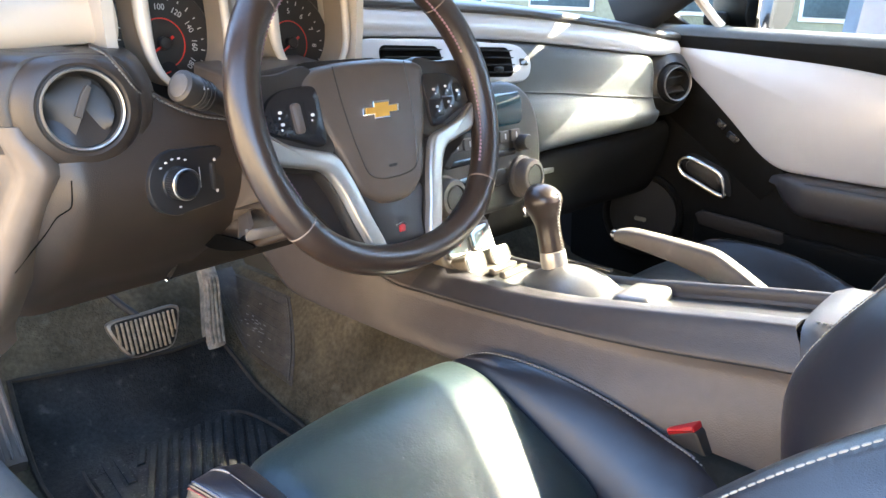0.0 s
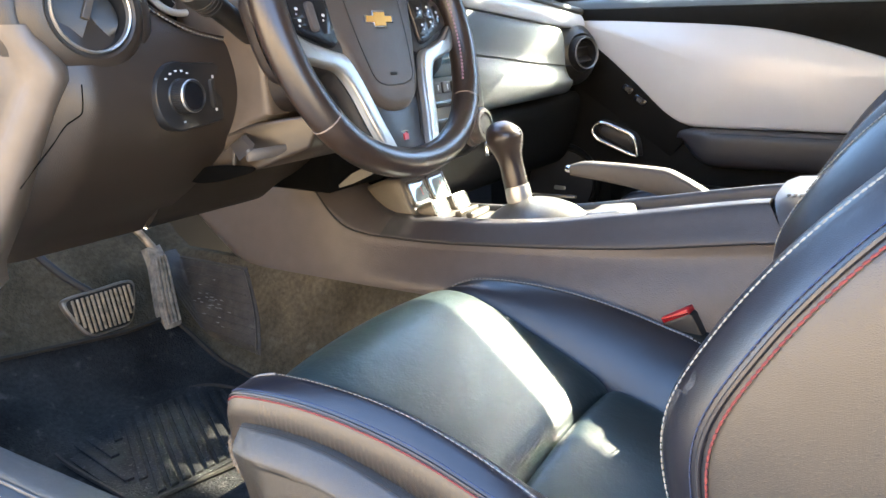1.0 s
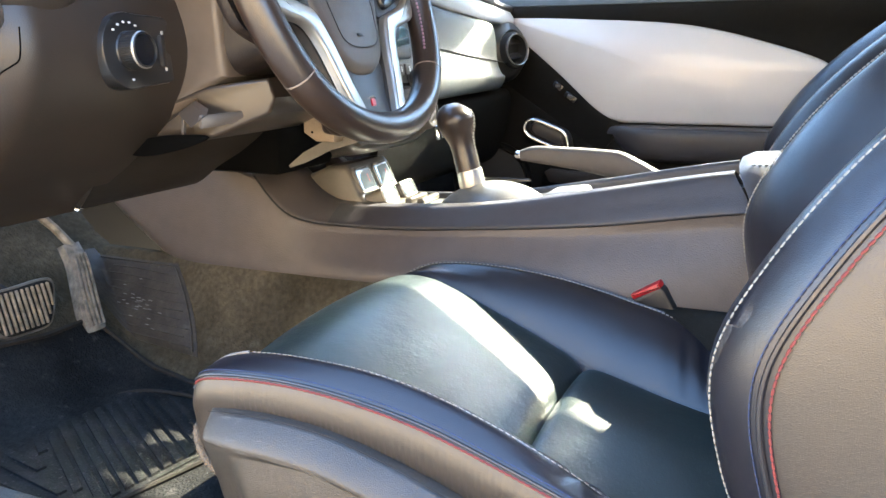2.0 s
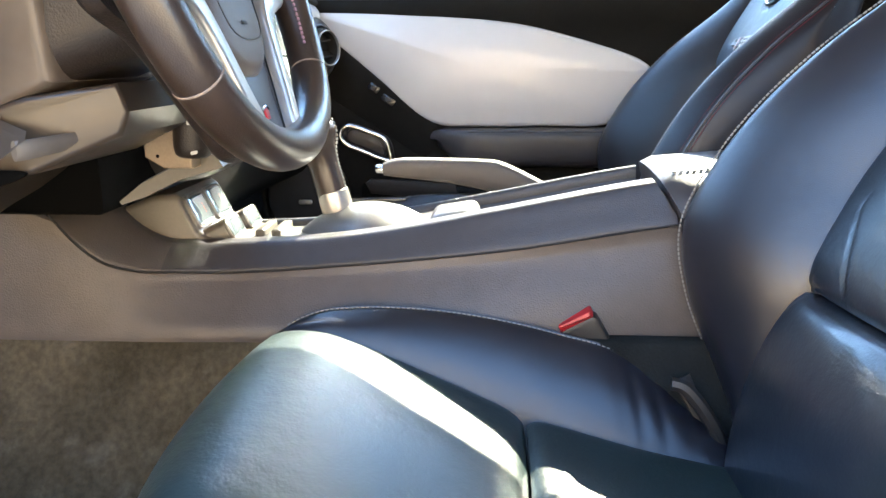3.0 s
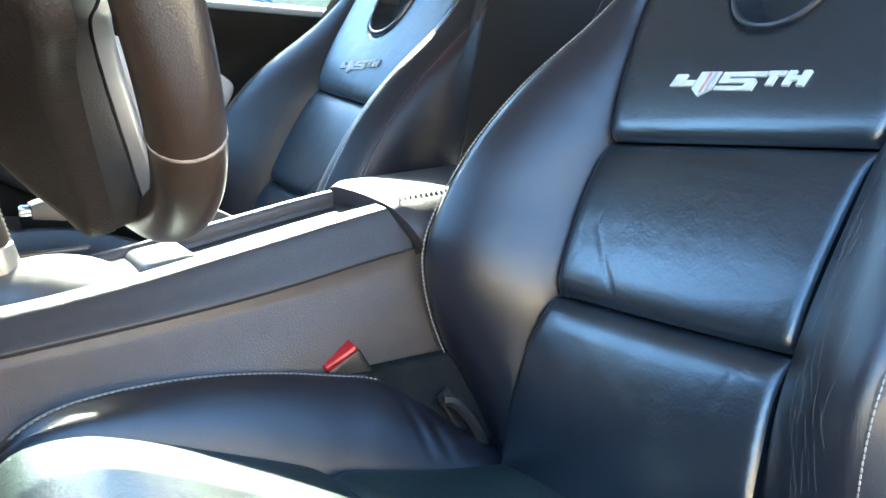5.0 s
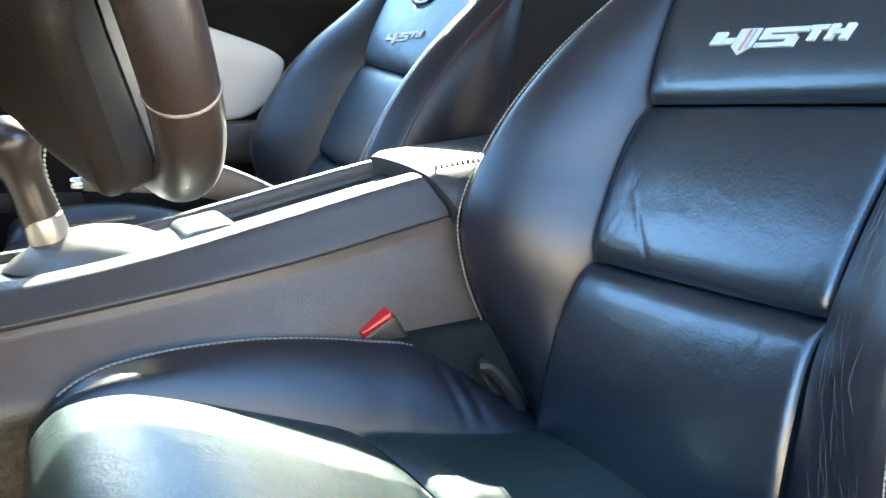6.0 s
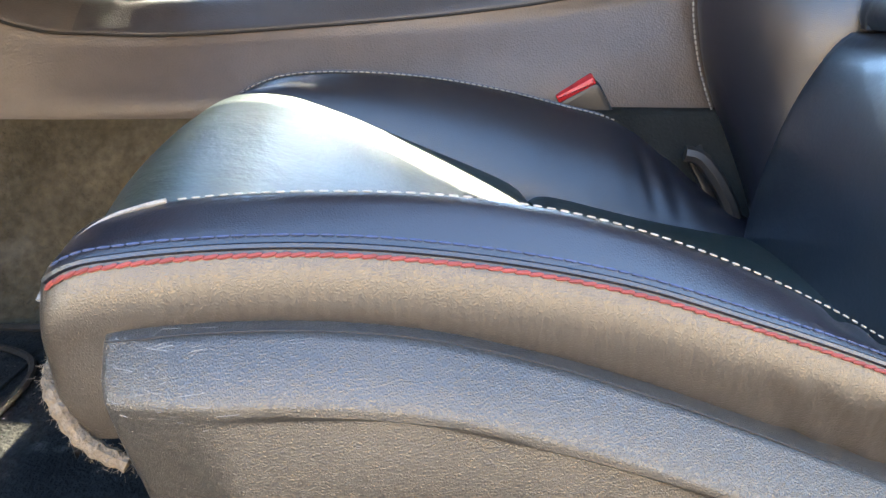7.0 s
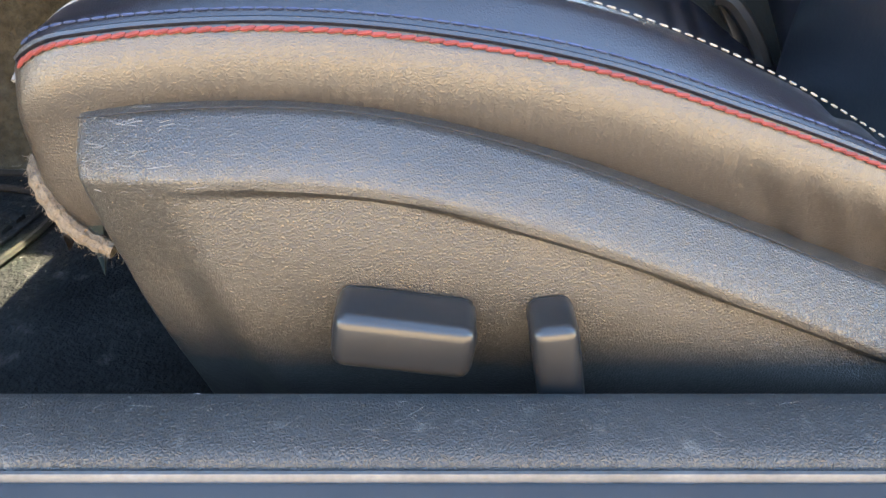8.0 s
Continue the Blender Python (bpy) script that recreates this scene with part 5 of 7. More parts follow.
def build_column():
    col = thing("steering_column", (-0.36, 0.74, 0.47), "taupe plastic steering column shroud with tilt lever and stalk", "steering column")
    up_o = [(-y, z) for y, z in ((0.688, 0.449), (0.690, 0.520), (0.705, 0.572), (0.82, 0.585), (0.83, 0.395), (0.772, 0.403), (0.715, 0.437))]
    part("upper_shroud", plate(up_o, (-0.292, 0, 0), (0, -1, 0), (0, 0, 1), 0.154, 0.010, 0, 4), BROWN_PLASTIC, col)
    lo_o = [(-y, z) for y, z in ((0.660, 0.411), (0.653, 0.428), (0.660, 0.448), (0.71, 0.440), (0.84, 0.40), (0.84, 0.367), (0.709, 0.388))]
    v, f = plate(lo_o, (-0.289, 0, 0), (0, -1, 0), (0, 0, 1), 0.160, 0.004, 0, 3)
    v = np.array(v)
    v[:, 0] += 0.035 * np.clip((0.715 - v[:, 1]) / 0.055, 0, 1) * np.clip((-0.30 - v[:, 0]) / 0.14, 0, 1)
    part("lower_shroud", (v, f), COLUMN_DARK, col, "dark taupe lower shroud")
    rows = []
    for t in np.linspace(0, 1, 8):
        c = np.array((-0.366, 0.715 - 0.065 * t, 0.514 + 0.018 * t))
        hx_, hz_ = 0.077 - 0.012 * t, 0.066 - 0.004 * t
        rows.append([c + np.array((u, 0.34 * v, v)) for u, v in np.array(rounded(2 * hx_, 2 * hz_, 0.03, 6))])
    part("column_collar", grid(rows, close_v=True, cap=True), WHEEL_REAR, col, "dark collar between shroud and wheel")
    # tilt lever
    a, b, c, e = (np.array(q) for q in ((-0.438, 0.758, 0.411), (-0.440, 0.737, 0.421), (-0.459, 0.703, 0.413), (-0.464, 0.719, 0.400)))
    pad = [[a * (1 - u) * (1 - w) + b * (1 - u) * w + c * u * w + e * u * (1 - w) for w in np.linspace(0, 1, 8)] for u in np.linspace(0, 1, 8)]
    lever = part("tilt_lever", slab(pad, (0.006, 0.002, 0.005)), LEVER_GREY, col, "grey tilt lever", smooth=False)
    arm = [[(-0.460 + 0.040 * u, 0.711 - 0.021 * u ** 0.7 + 0.002 * math.cos(w), 0.4055 + 0.0035 * u + (0.0070 - 0.0015 * u) * math.sin(w)) for w in np.linspace(0, 2 * math.pi, 14, endpoint=False)] for u in np.linspace(0, 1, 10)]
    part("lever_arm", grid(arm, close_v=True, cap=True), LEVER_GREY, lever)
    part("lever_guide", box((-0.4435, 0.7470, 0.3985), (0.004, 0.004, 0.020), 0.001, (8, 0, 0)), LEVER_GREY, col, "grey guide beside the lever")
    slot = [(0.056 * math.cos(q), 0.0090 * math.sin(q) * (1 - 0.35 * math.cos(q))) for q in np.linspace(0, 2 * math.pi, 30, endpoint=False)]
    part("lever_slot", plate(slot, (-0.4480, 0.766, 0.3800), (0, -1, 0.165), (0, 0.165, 1.0), 0.0030, 0.0005), VOID, col, "dark slot under the shroud")
    # indicator stalk
    base, tip = np.array((-0.430, 0.712, 0.530)), np.array((-0.540, 0.690, 0.580))
    d = tip - base
    L = float(np.linalg.norm(d))
    st = part("indicator_stalk", lathe(base, d, [(0.012, 0), (0.013, 0.02), (0.0115, 0.045), (0.012, L - 0.042), (0.0135, L - 0.040)], 20), PLASTIC, col)
    part("stalk_knob", lathe(base + d * (L - 0.040) / L, d, [(0.0145, 0), (0.0155, 0.003), (0.0155, 0.018), (0.0145, 0.0185), (0.0145, 0.021), (0.0165, 0.022), (0.0165, 0.034), (0.0158, 0.0365), (0.0140, 0.0375), (0.0, 0.0378)], 30), PLASTIC, st)
    part("stalk_end", lathe(base + d * (L - 0.0025) / L, d, [(0.0118, 0), (0.0116, 0.0008), (0.0105, 0.0012), (0.0, 0.0014)], 26), LEVER_GREY, st, "grey end button of the stalk")
    for k in (0.004, 0.009, 0.014):
        part("stalk_groove", lathe(base + d * (L - 0.040 + k) / L, d, [(0.0150, 0), (0.0160, 0.0004), (0.0160, 0.0012), (0.0150, 0.0016)], 26, True), BLACK, st)
    for k in range(3):
        q = base + d * (L - 0.034 + 0.006 * k) / L + np.array((-0.0035, -0.0130, 0.0060)) * 1.0
        part("stalk_mark", box(tuple(q), (0.0045, 0.004, 0.007), 0.0006, (24, -20, -10)), PRINT, st, "white symbol")
    # ignition lock below on the passenger side
    out = [(-0.7065, 0.396), (-0.692, 0.405), (-0.664, 0.408), (-0.664, 0.369), (-0.690, 0.369), (-0.7065, 0.379)]
    # bracket and skirt are paler than their surroundings to show bounced sun
    house = part("ignition_housing", plate(out, (-0.262, 0, 0), (0, -1, 0), (0, 0, 1), 0.020, 0.002), BRACKET, col, "ignition bracket coloured tan for bounced sun", smooth=False)
    part("screw_hole", lathe((-0.2815, 0.6945, 0.380), (-1, 0, 0), [(0.0018, 0), (0.0016, 0.0006), (0, 0.0007)], 12), VOID, house)
    part("bracket_skirt", slab([[(-0.262, y, z), (-0.262, y1, z1)] for (y, z), (y1, z1) in (((0.650, 0.380), (0.643, 0.368)), ((0.690, 0.368), (0.684, 0.356)), ((0.722, 0.352), (0.718, 0.340)), ((0.744, 0.335), (0.742, 0.332)))], (0.016, 0, 0.002)), POD, house, "curved skirt coloured paler for bounced sun")
    lock = part("ignition_lock", lathe((-0.282, 0.662, 0.3790), (0.0, -0.05, 1.0), [(0.0, 0), (0.012, 0.0005), (0.0150, 0.003), (0.0165, 0.010), (0.0165, 0.046)], 30), WHEEL_REAR, col, "dark ignition lock barrel")
    for dy in (-0.006, 0.006):
        part("lock_mark", plate(rounded(0.006, 0.0045, 0.001, 3), (-0.2975, 0.662 + dy, 0.411), (0, -1, 0), (0, 0, 1), 0.0014, 0.0002), PRINT, lock, "pale mark")
    part("lock_mark", plate(rounded(0.006, 0.0030, 0.001, 3), (-0.2965, 0.655, 0.3850), (0, -1, 0.2), (0, 0, 1), 0.0014, 0.0002), PRINT, lock, "pale mark")


build_column()


# ---- dashboard ----
band_low_y = hermite((-0.70, -0.53, -0.16, 0.2, 0.5, 0.70), (0.845, 0.818, 0.859, 0.835, 0.800, 0.770))
band_low_z = hermite((-0.70, -0.53, -0.16, 0.2, 0.5, 0.70), (0.602, 0.612, 0.602, 0.583, 0.553, 0.533))
band_up_z = hermite((-0.70, -0.53, -0.16, 0.2, 0.5, 0.70), (0.660, 0.668, 0.647, 0.628, 0.598, 0.570))


def ring_vent(parent, o, axis, r, blades, tilt):
    """A round air outlet: bright ring, dark well and blades."""
    ax = np.array(axis, float) / np.linalg.norm(axis)
    o = np.array(o, float)
    v = part("round_vent", lathe(o - ax * 0.03, ax, [(r * 1.16, 0), (r * 1.20, 0.022), (r * 1.12, 0.031), (r * 1.0, 0.032), (r * 0.97, 0.028), (r * 0.93, 0.006), (0.0, 0.004)], 44), BLACK, parent, "round air vent with bright ring")
    part("bright_ring", lathe(o - ax * 0.002, ax, [(r * 1.015, 0), (r * 1.06, 0.004), (r * 1.03, 0.007), (r * 0.99, 0.006), (r * 0.975, 0.001)], 44, True), SATIN, v, "bright ring")
    a, b, w = frame_of(ax)
    c, s = math.cos(tilt), math.sin(tilt)
    e1, e2 = c * a + s * b, -s * a + c * b
    for k in range(blades):
        t = (k - (blades - 1) / 2) / max(blades, 1) * 2 * r * 0.95
        half = math.sqrt(max((0.93 * r) ** 2 - t * t, 1e-6))
        out = [(-half, -0.012), (half, -0.012), (half * 0.9, 0.006), (-half * 0.9, 0.006)]
        part("blade", plate(out, o - ax * 0.014 + e2 * t, e1, ax * 0.8 + e2 * 0.6, 0.003, 0.001), PLASTIC, v, smooth=False)
    return v


def build_dash():
    dash = thing("dashboard", (0, 0.85, 0.3), "black padded dashboard with silver trim band and round vents", "dashboard")
    # top and silver band, passenger side and left stub
    for x0, x1 in ((-0.212, 0.705), (-0.648, -0.530)):
        xs = np.linspace(x0, x1, 40 if x1 > 0 else 10)
        rows = []
        for x in xs:
            y0, z0, z1 = float(band_low_y(x)), float(band_low_z(x)), float(band_up_z(x))
            c = smooth_path([(y0 + 0.012, z0 - 0.002), (y0 + 0.001, z0), (y0 - 0.004, z0 + 0.3 * (z1 - z0)), (y0 + 0.004, z0 + 0.8 * (z1 - z0)), (y0 + 0.016, z1), (y0 + 0.035, z1 + 0.002)], 14)
            rows.append(np.column_stack([np.full(len(c), x), c[:, 0], c[:, 1]]))
        # left stub takes the whiter paint to look sunlit
        part("silver_band", slab(rows, (0, 0.02, -0.004)), SILVER if x1 > 0 else LIT_TRIM, dash, "silver painted trim band")
    xs = np.concatenate([np.linspace(-0.72, -0.548, 6), np.linspace(-0.542, -0.208, 8), np.linspace(-0.202, 0.72, 24)])
    rows = []
    for x in xs:
        y0, z1 = float(band_low_y(x)) + 0.018, float(band_up_z(x))
        y0 -= 0.016
        if -0.545 < x < -0.205:
            y0 = 0.93
        c = smooth_path([(y0 + 0.006, z1 - 0.006), (y0, z1 - 0.002), (y0 + 0.001, z1 + 0.006), (y0 + 0.014, z1 + 0.012), (y0 + 0.07, z1 + 0.016), (y0 + 0.18, z1 + 0.012), (1.16, z1 - 0.002)], 26)
        rows.append(np.column_stack([np.full(len(c), x), c[:, 0], c[:, 1]]))
    part("dash_top", slab(rows, (0, 0, -0.02)), PAD, dash, "dark dash top")
    # passenger pad below the band
    rows = []
    for x in np.linspace(0.145, 0.662, 60):
        y0, z0 = float(band_low_y(x)), float(band_low_z(x))
        end = np.clip((x - 0.575) / 0.087, 0, 1) ** 2.2
        zb = 0.375 + 0.04 * (x - 0.15)
        c = smooth_path([(y0 + 0.03, z0 - 0.002), (y0 + 0.004, z0 - 0.004), (y0 - 0.008, z0 - 0.012), (y0 - 0.016, z0 - 0.05), (y0 - 0.020, z0 - 0.09), (y0 - 0.032, z0 - 0.115), (y0 - 0.038, zb + 0.03), (y0 - 0.028, zb + 0.006), (y0 + 0.0, zb), (y0 + 0.06, zb + 0.004)], 36)
        rows.append(np.column_stack([np.full(len(c), x), c[:, 0] + 0.060 * end, c[:, 1]]))
    pad = part("passenger_pad", slab(rows, (0, 0.015, 0)), PASSENGER_PAD, dash, "padded passenger dash face")
    seam = []
    for x in np.linspace(0.16, 0.66, 40):
        seam.append((x, float(band_low_y(x)) - 0.0215, float(band_low_z(x)) - 0.088))
    part("pad_seam", tube(seam, 0.0015, 6), BLACK, pad, "seam of the upper pad")
    # glove box and under-dash
    rows = []
    for x in np.linspace(0.165, 0.70, 24):
        y0 = float(band_low_y(x))
        zb = 0.375 + 0.04 * (x - 0.15)
        c = smooth_path([(y0 + 0.012, zb - 0.004), (y0 + 0.0, zb - 0.02), (y0 + 0.012, zb - 0.10), (y0 + 0.045, zb - 0.17), (y0 + 0.14, zb - 0.20)], 18)
        rows.append(np.column_stack([np.full(len(c), x), c[:, 0], c[:, 1]]))
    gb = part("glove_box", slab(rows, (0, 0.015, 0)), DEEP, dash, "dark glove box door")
    part("glove_box_latch", box((0.30, 0.829, 0.335), (0.055, 0.012, 0.014), 0.004, (0, 0, -4)), SATIN, gb, "silver glove box latch")
    ring_vent(dash, (0.655, 0.742, 0.481), (-0.42, -0.90, 0.08), 0.0335, 2, 0.12)
    # pod that carries the passenger vent
    part("vent_pod", lathe((0.672, 0.778, 0.479), (-0.42, -0.90, 0.08), [(0.078, -0.05), (0.070, 0.0), (0.057, 0.018), (0.044, 0.028), (0.037, 0.020), (0.037, -0.05)], 36, True), STACK, dash, "rounded pad round the passenger vent")

    # centre vents
    sur = smooth_path([(-0.195, 0.0), (-0.18, 0.030), (-0.12, 0.036), (0.10, 0.034), (0.185, 0.026), (0.205, 0.0), (0.19, -0.026), (0.12, -0.036), (-0.12, -0.038), (-0.18, -0.030)], 70, closed=True)
    o = np.array((0.014, 0.842, 0.551))
    ex, ey = np.array((1.0, -0.035, -0.055)), np.array((0.0, 0.30, 0.95))
    nn = np.cross(ex / np.linalg.norm(ex), ey / np.linalg.norm(ey))
    cv = part("center_vent_surround", plate(sur, o - nn * 0.03, ex, ey, 0.052, 0.006), SILVER, dash, "silver surround of the center vents")
    for u, wd in ((-0.088, 0.128), (0.098, 0.100)):
        out = rounded(wd, 0.050, 0.014)
        well = part("vent_well", plate(out, o + nn * 0.0185 + ex * u, ex, ey, 0.005, 0.001), VOID, cv, "dark air outlet")
        for k in range(4):
            part("slat", box(tuple(o + nn * 0.026 + ex * u + ey * (-0.018 + 0.012 * k)), (wd * 0.94, 0.010, 0.0016), 0.0005, (-14, 3, -2)), BLACK, well)
        part("slat_tab", box(tuple(o + nn * 0.032 + ex * u + ey * -0.014), (0.016, 0.01, 0.008), 0.002), PLASTIC, well)
    for u in (-0.175, 0.180):
        part("vent_switch", plate(rounded(0.020, 0.012, 0.002, 3), o + nn * 0.0215 + ex * u, ex, ey, 0.003, 0.001), GLOSS_BLACK, cv, "small hazard button")
    # carrier behind the vents and the stack
    part("dash_core", box((-0.01, 0.90, 0.4675), (0.36, 0.10, 0.255), 0.012), PAD, dash)
    part("dash_core", box((0.42, 0.93, 0.42), (0.58, 0.14, 0.26), 0.02), BLACK, dash)

    # centre stack
    stack = None
    so = np.array((-0.014, 0.752, 0.425))
    sx, sy = np.array((1.0, 0, 0)), np.array((0, 0.16, 0.985))
    sn = np.cross(sx, sy / np.linalg.norm(sy))
    body = smooth_path([(-0.158, 0.050), (-0.135, 0.084), (-0.095, 0.103), (0.0, 0.104), (0.095, 0.103), (0.135, 0.084), (0.158, 0.050), (0.166, 0.0), (0.152, -0.060), (0.112, -0.090), (0.0, -0.097), (-0.112, -0.090), (-0.148, -0.060), (-0.162, 0.0)], 72, closed=True)
    st = part("control_panel", plate(body, so - sn * 0.06, sx, sy, 0.075, 0.012, 0.003, 4), STACK, dash, "dark taupe center stack with radio and climate controls")
    part("display", plate(rounded(0.222, 0.052, 0.014), so + sn * 0.0155 + sy * 0.062, sx, sy, 0.004, 0.002), SCREEN, st, "dark blue-green radio display")
    for k in range(7):
        part("radio_key", plate(rounded(0.024, 0.018, 0.003, 3), so + sn * 0.0155 + sy * 0.020 + sx * (-0.087 + 0.029 * k), sx, sy, 0.006, 0.002), BRAKE_GREY, st, "grey radio key")
        part("key_mark", plate(rounded(0.003, 0.009, 0.001, 2), so + sn * 0.0222 + sy * 0.020 + sx * (-0.087 + 0.029 * k), sx, sy, 0.0006, 0.0001), PRINT, st, "white key mark")
    part("disc_slot", plate(rounded(0.17, 0.010, 0.003, 3), so + sn * 0.0165 + sy * -0.006, sx, sy, 0.003, 0.001), GLOSS_BLACK, st, "disc slot")
    part("key_row", plate(rounded(0.12, 0.026, 0.006), so + sn * 0.016 + sy * -0.042, sx, sy, 0.003, 0.001), GLOSS_BLACK, st, "black climate panel")
    for s in (-1, 1):
        part("radio_knob", lathe(so + sn * 0.014 + sx * 0.098 * s + sy * 0.006, sn, [(0.016, 0), (0.016, 0.005), (0.0125, 0.006), (0.0125, 0.022), (0.011, 0.024), (0, 0.0245)], 26), PLASTIC, st, "dark radio knob")
        kn = part("climate_knob", lathe(so + sn * 0.012 + sx * 0.098 * s + sy * -0.050, sn, [(0.035, 0), (0.034, 0.010), (0.030, 0.013), (0.0285, 0.030), (0.026, 0.033), (0.020, 0.034), (0.019, 0.031), (0, 0.030)], 34), BRAKE_GREY, st, "satin climate knob")
        part("knob_face", lathe(so + sn * 0.0425 + sx * 0.098 * s + sy * -0.050, sn, [(0.018, 0), (0.017, 0.002), (0, 0.003)], 26), STACK, kn)

    # ---- driver's side ----
    lip_z = hermite((-0.70, -0.62, -0.593, -0.56, -0.53, -0.50, -0.454, -0.43), (0.590, 0.608, 0.607, 0.586, 0.560, 0.541, 0.528, 0.525))
    face_y = hermite((0.28, 0.31, 0.36, 0.42, 0.47, 0.52, 0.56, 0.60, 0.65), (0.915, 0.893, 0.822, 0.755, 0.732, 0.741, 0.762, 0.770, 0.78))
    rows = []
    for x in np.concatenate([np.linspace(-0.715, -0.63, 14), np.linspace(-0.624, -0.44, 30)]):
        zt = float(lip_z(x))
        turn = np.clip((-0.618 - x) / 0.095, 0, 1)
        back = 0.115 * turn**1.6
        low = 0.300
        pts = [(float(face_y(z)) + back, z) for z in np.linspace(low, zt - 0.006, 26)]
        pts += [(pts[-1][0] + 0.004, zt), (pts[-1][0] + 0.016, zt + 0.003), (pts[-1][0] + 0.06, zt - 0.004)]
        rows.append([(x, y, z) for y, z in pts])
    knee = part("driver_panel", slab(rows, (0, 0.012, 0)), PAD, dash, "black driver's dash panel and knee bolster")
    st_pts = [(-0.5765, 0.785, 0.6105), (-0.5765, 0.7536, 0.6048), (-0.5686, 0.7392, 0.5882), (-0.5504, 0.7456, 0.5677)]
    st_pts += [(x, float(face_y(float(lip_z(x)) - 0.006)) + 0.003, float(lip_z(x)) + 0.0022) for x in np.linspace(-0.530, -0.445, 12)]
    st_pts = smooth_path(st_pts, 120)
    part("stitching", stitches(st_pts, 0.0034, 0.0012, 0.0009), WHITE_THREAD, knee, "pale stitching along the hood lip")
    part("piping", tube(st_pts + np.array((0.002, 0.002, 0.002)), 0.0016, 6), PAD, knee, "rolled edge of the pad")
    # end cap strips beside the door opening
    rows = []
    for z in np.linspace(0.302, 0.545, 26):
        f = np.clip((0.50 - z) / 0.18, 0, 1) - 0.25 * np.clip((z - 0.49) / 0.05, 0, 1)**2 * -1
        x0, y0 = -0.640 - 0.058 * f, 0.738 + 0.075 * f
        c = smooth_path([(x0 + 0.012, y0 + 0.012), (x0, y0 + 0.002), (x0 - 0.012, y0 - 0.002), (x0 - 0.026, y0 + 0.010), (x0 - 0.030, y0 + 0.030), (x0 - 0.042, y0 + 0.040), (x0 - 0.052, y0 + 0.075), (x0 - 0.062, y0 + 0.16)], 26)
        rows.append(np.column_stack([c[:, 0], c[:, 1], np.full(len(c), z)]))
    part("end_cap", slab(rows, (0.02, 0.02, 0)), BROWN_PLASTIC, dash, "taupe end cap of the dashboard")
    seam = smooth_path([(-0.6312, 0.7372, 0.4926), (-0.6328, 0.7372, 0.4751), (-0.6343, 0.7387, 0.4665), (-0.6388, 0.7433, 0.4617), (-0.6440, 0.7487, 0.4568), (-0.6520, 0.7654, 0.4363), (-0.6652, 0.7745, 0.4178), (-0.6802, 0.7765, 0.4019)], 60)
    part("cap_joint", tube(seam, 0.0007, 5), VOID, dash, "dark joint line of the end cap")
    va = np.array((-0.12, -0.98, 0.10)) / np.linalg.norm((-0.12, -0.98, 0.10))
    vo, r = np.array((-0.6095, 0.742, 0.557)), 0.0365
    rv = ring_vent(dash, vo, va, r, 0, 0)
    u1, u2, _ = frame_of(va)
    u1 = u1 if u1[0] > 0 else -u1
    u2 = np.cross(va, u1) if np.cross(va, u1)[2] > 0 else -np.cross(va, u1)
    # two parallel blades; the inner edge of one stands proud and carries the tab
    c, sn_ = math.cos(0.42), math.sin(0.42)
    along, across = u2 * c + u1 * sn_, u1 * c - u2 * sn_
    for a0, a1, d0, d1 in ((-0.90, 0.06, -0.020, -0.004), (0.0, 0.86, -0.021, -0.007)):
        rows = []
        for q in np.linspace(0, 1, 12):
            a_ = a0 + (a1 - a0) * q
            half = 0.90 * math.sqrt(max(0.82 - a_ * a_, 0.01))
            rows.append([vo + va * (d0 + (d1 - d0) * q ** 1.3 - 0.004 * b_ * b_) + across * a_ * r + along * b_ * half * r for b_ in np.linspace(-1, 1, 12)])
        part("vent_blade", slab(rows, -va * 0.0018), STACK, rv, "curved dark vent blade")
    tab = [(-0.13, -0.22), (0.07, -0.22), (0.07, 0.62), (-0.06, 0.66), (-0.13, 0.40)]
    part("blade_tab", plate([(a_ * r, b_ * r) for a_, b_ in tab], vo - va * 0.0058, across, along, 0.0042, 0.0010), BRAKE_GREY, rv, "small grey tab on the blade", smooth=False)
    v, f = lathe((-0.6095, 0.742, 0.557), va, [(0.0500, -0.016), (0.0415, -0.004), (0.0405, 0.0005), (0.0435, 0.0025), (0.050, 0.0005), (0.056, -0.006), (0.060, -0.012), (0.064, -0.012), (0.072, -0.018), (0.086, -0.040), (0.098, -0.085), (0.100, -0.12)], 56, True)
    over = np.maximum(v[:, 2] - 0.598, 0)
    v[:, 2] = np.where(over > 0, 0.598 + 0.010 * (1 - np.exp(-over / 0.010)), v[:, 2])
    under = np.maximum(0.500 - v[:, 2], 0)
    v[:, 1] += under * 0.5
    part("vent_pod", (v, f), PAD, dash, "rounded pad round the driver's vent")
    # light switch panel
    hx, hy = np.array((1.0, 0.08, 0)), np.array((0, 0.06, 1.0))
    hn = np.cross(hx / np.linalg.norm(hx), hy / np.linalg.norm(hy))
    ho = np.array((-0.516, 0.733, 0.474))
    out = [(-0.012 + 0.0330 * math.cos(q), 0.0345 * math.sin(q)) for q in np.linspace(0.42 * math.pi, 1.58 * math.pi, 30)] + [(0.040, -0.030), (0.047, -0.027), (0.047, 0.028), (0.040, 0.032)]
    sw = part("light_switch_panel", plate(out, ho - hn * 0.012, hx, hy, 0.0165, 0.002), SWITCH, dash, "black light switch panel")
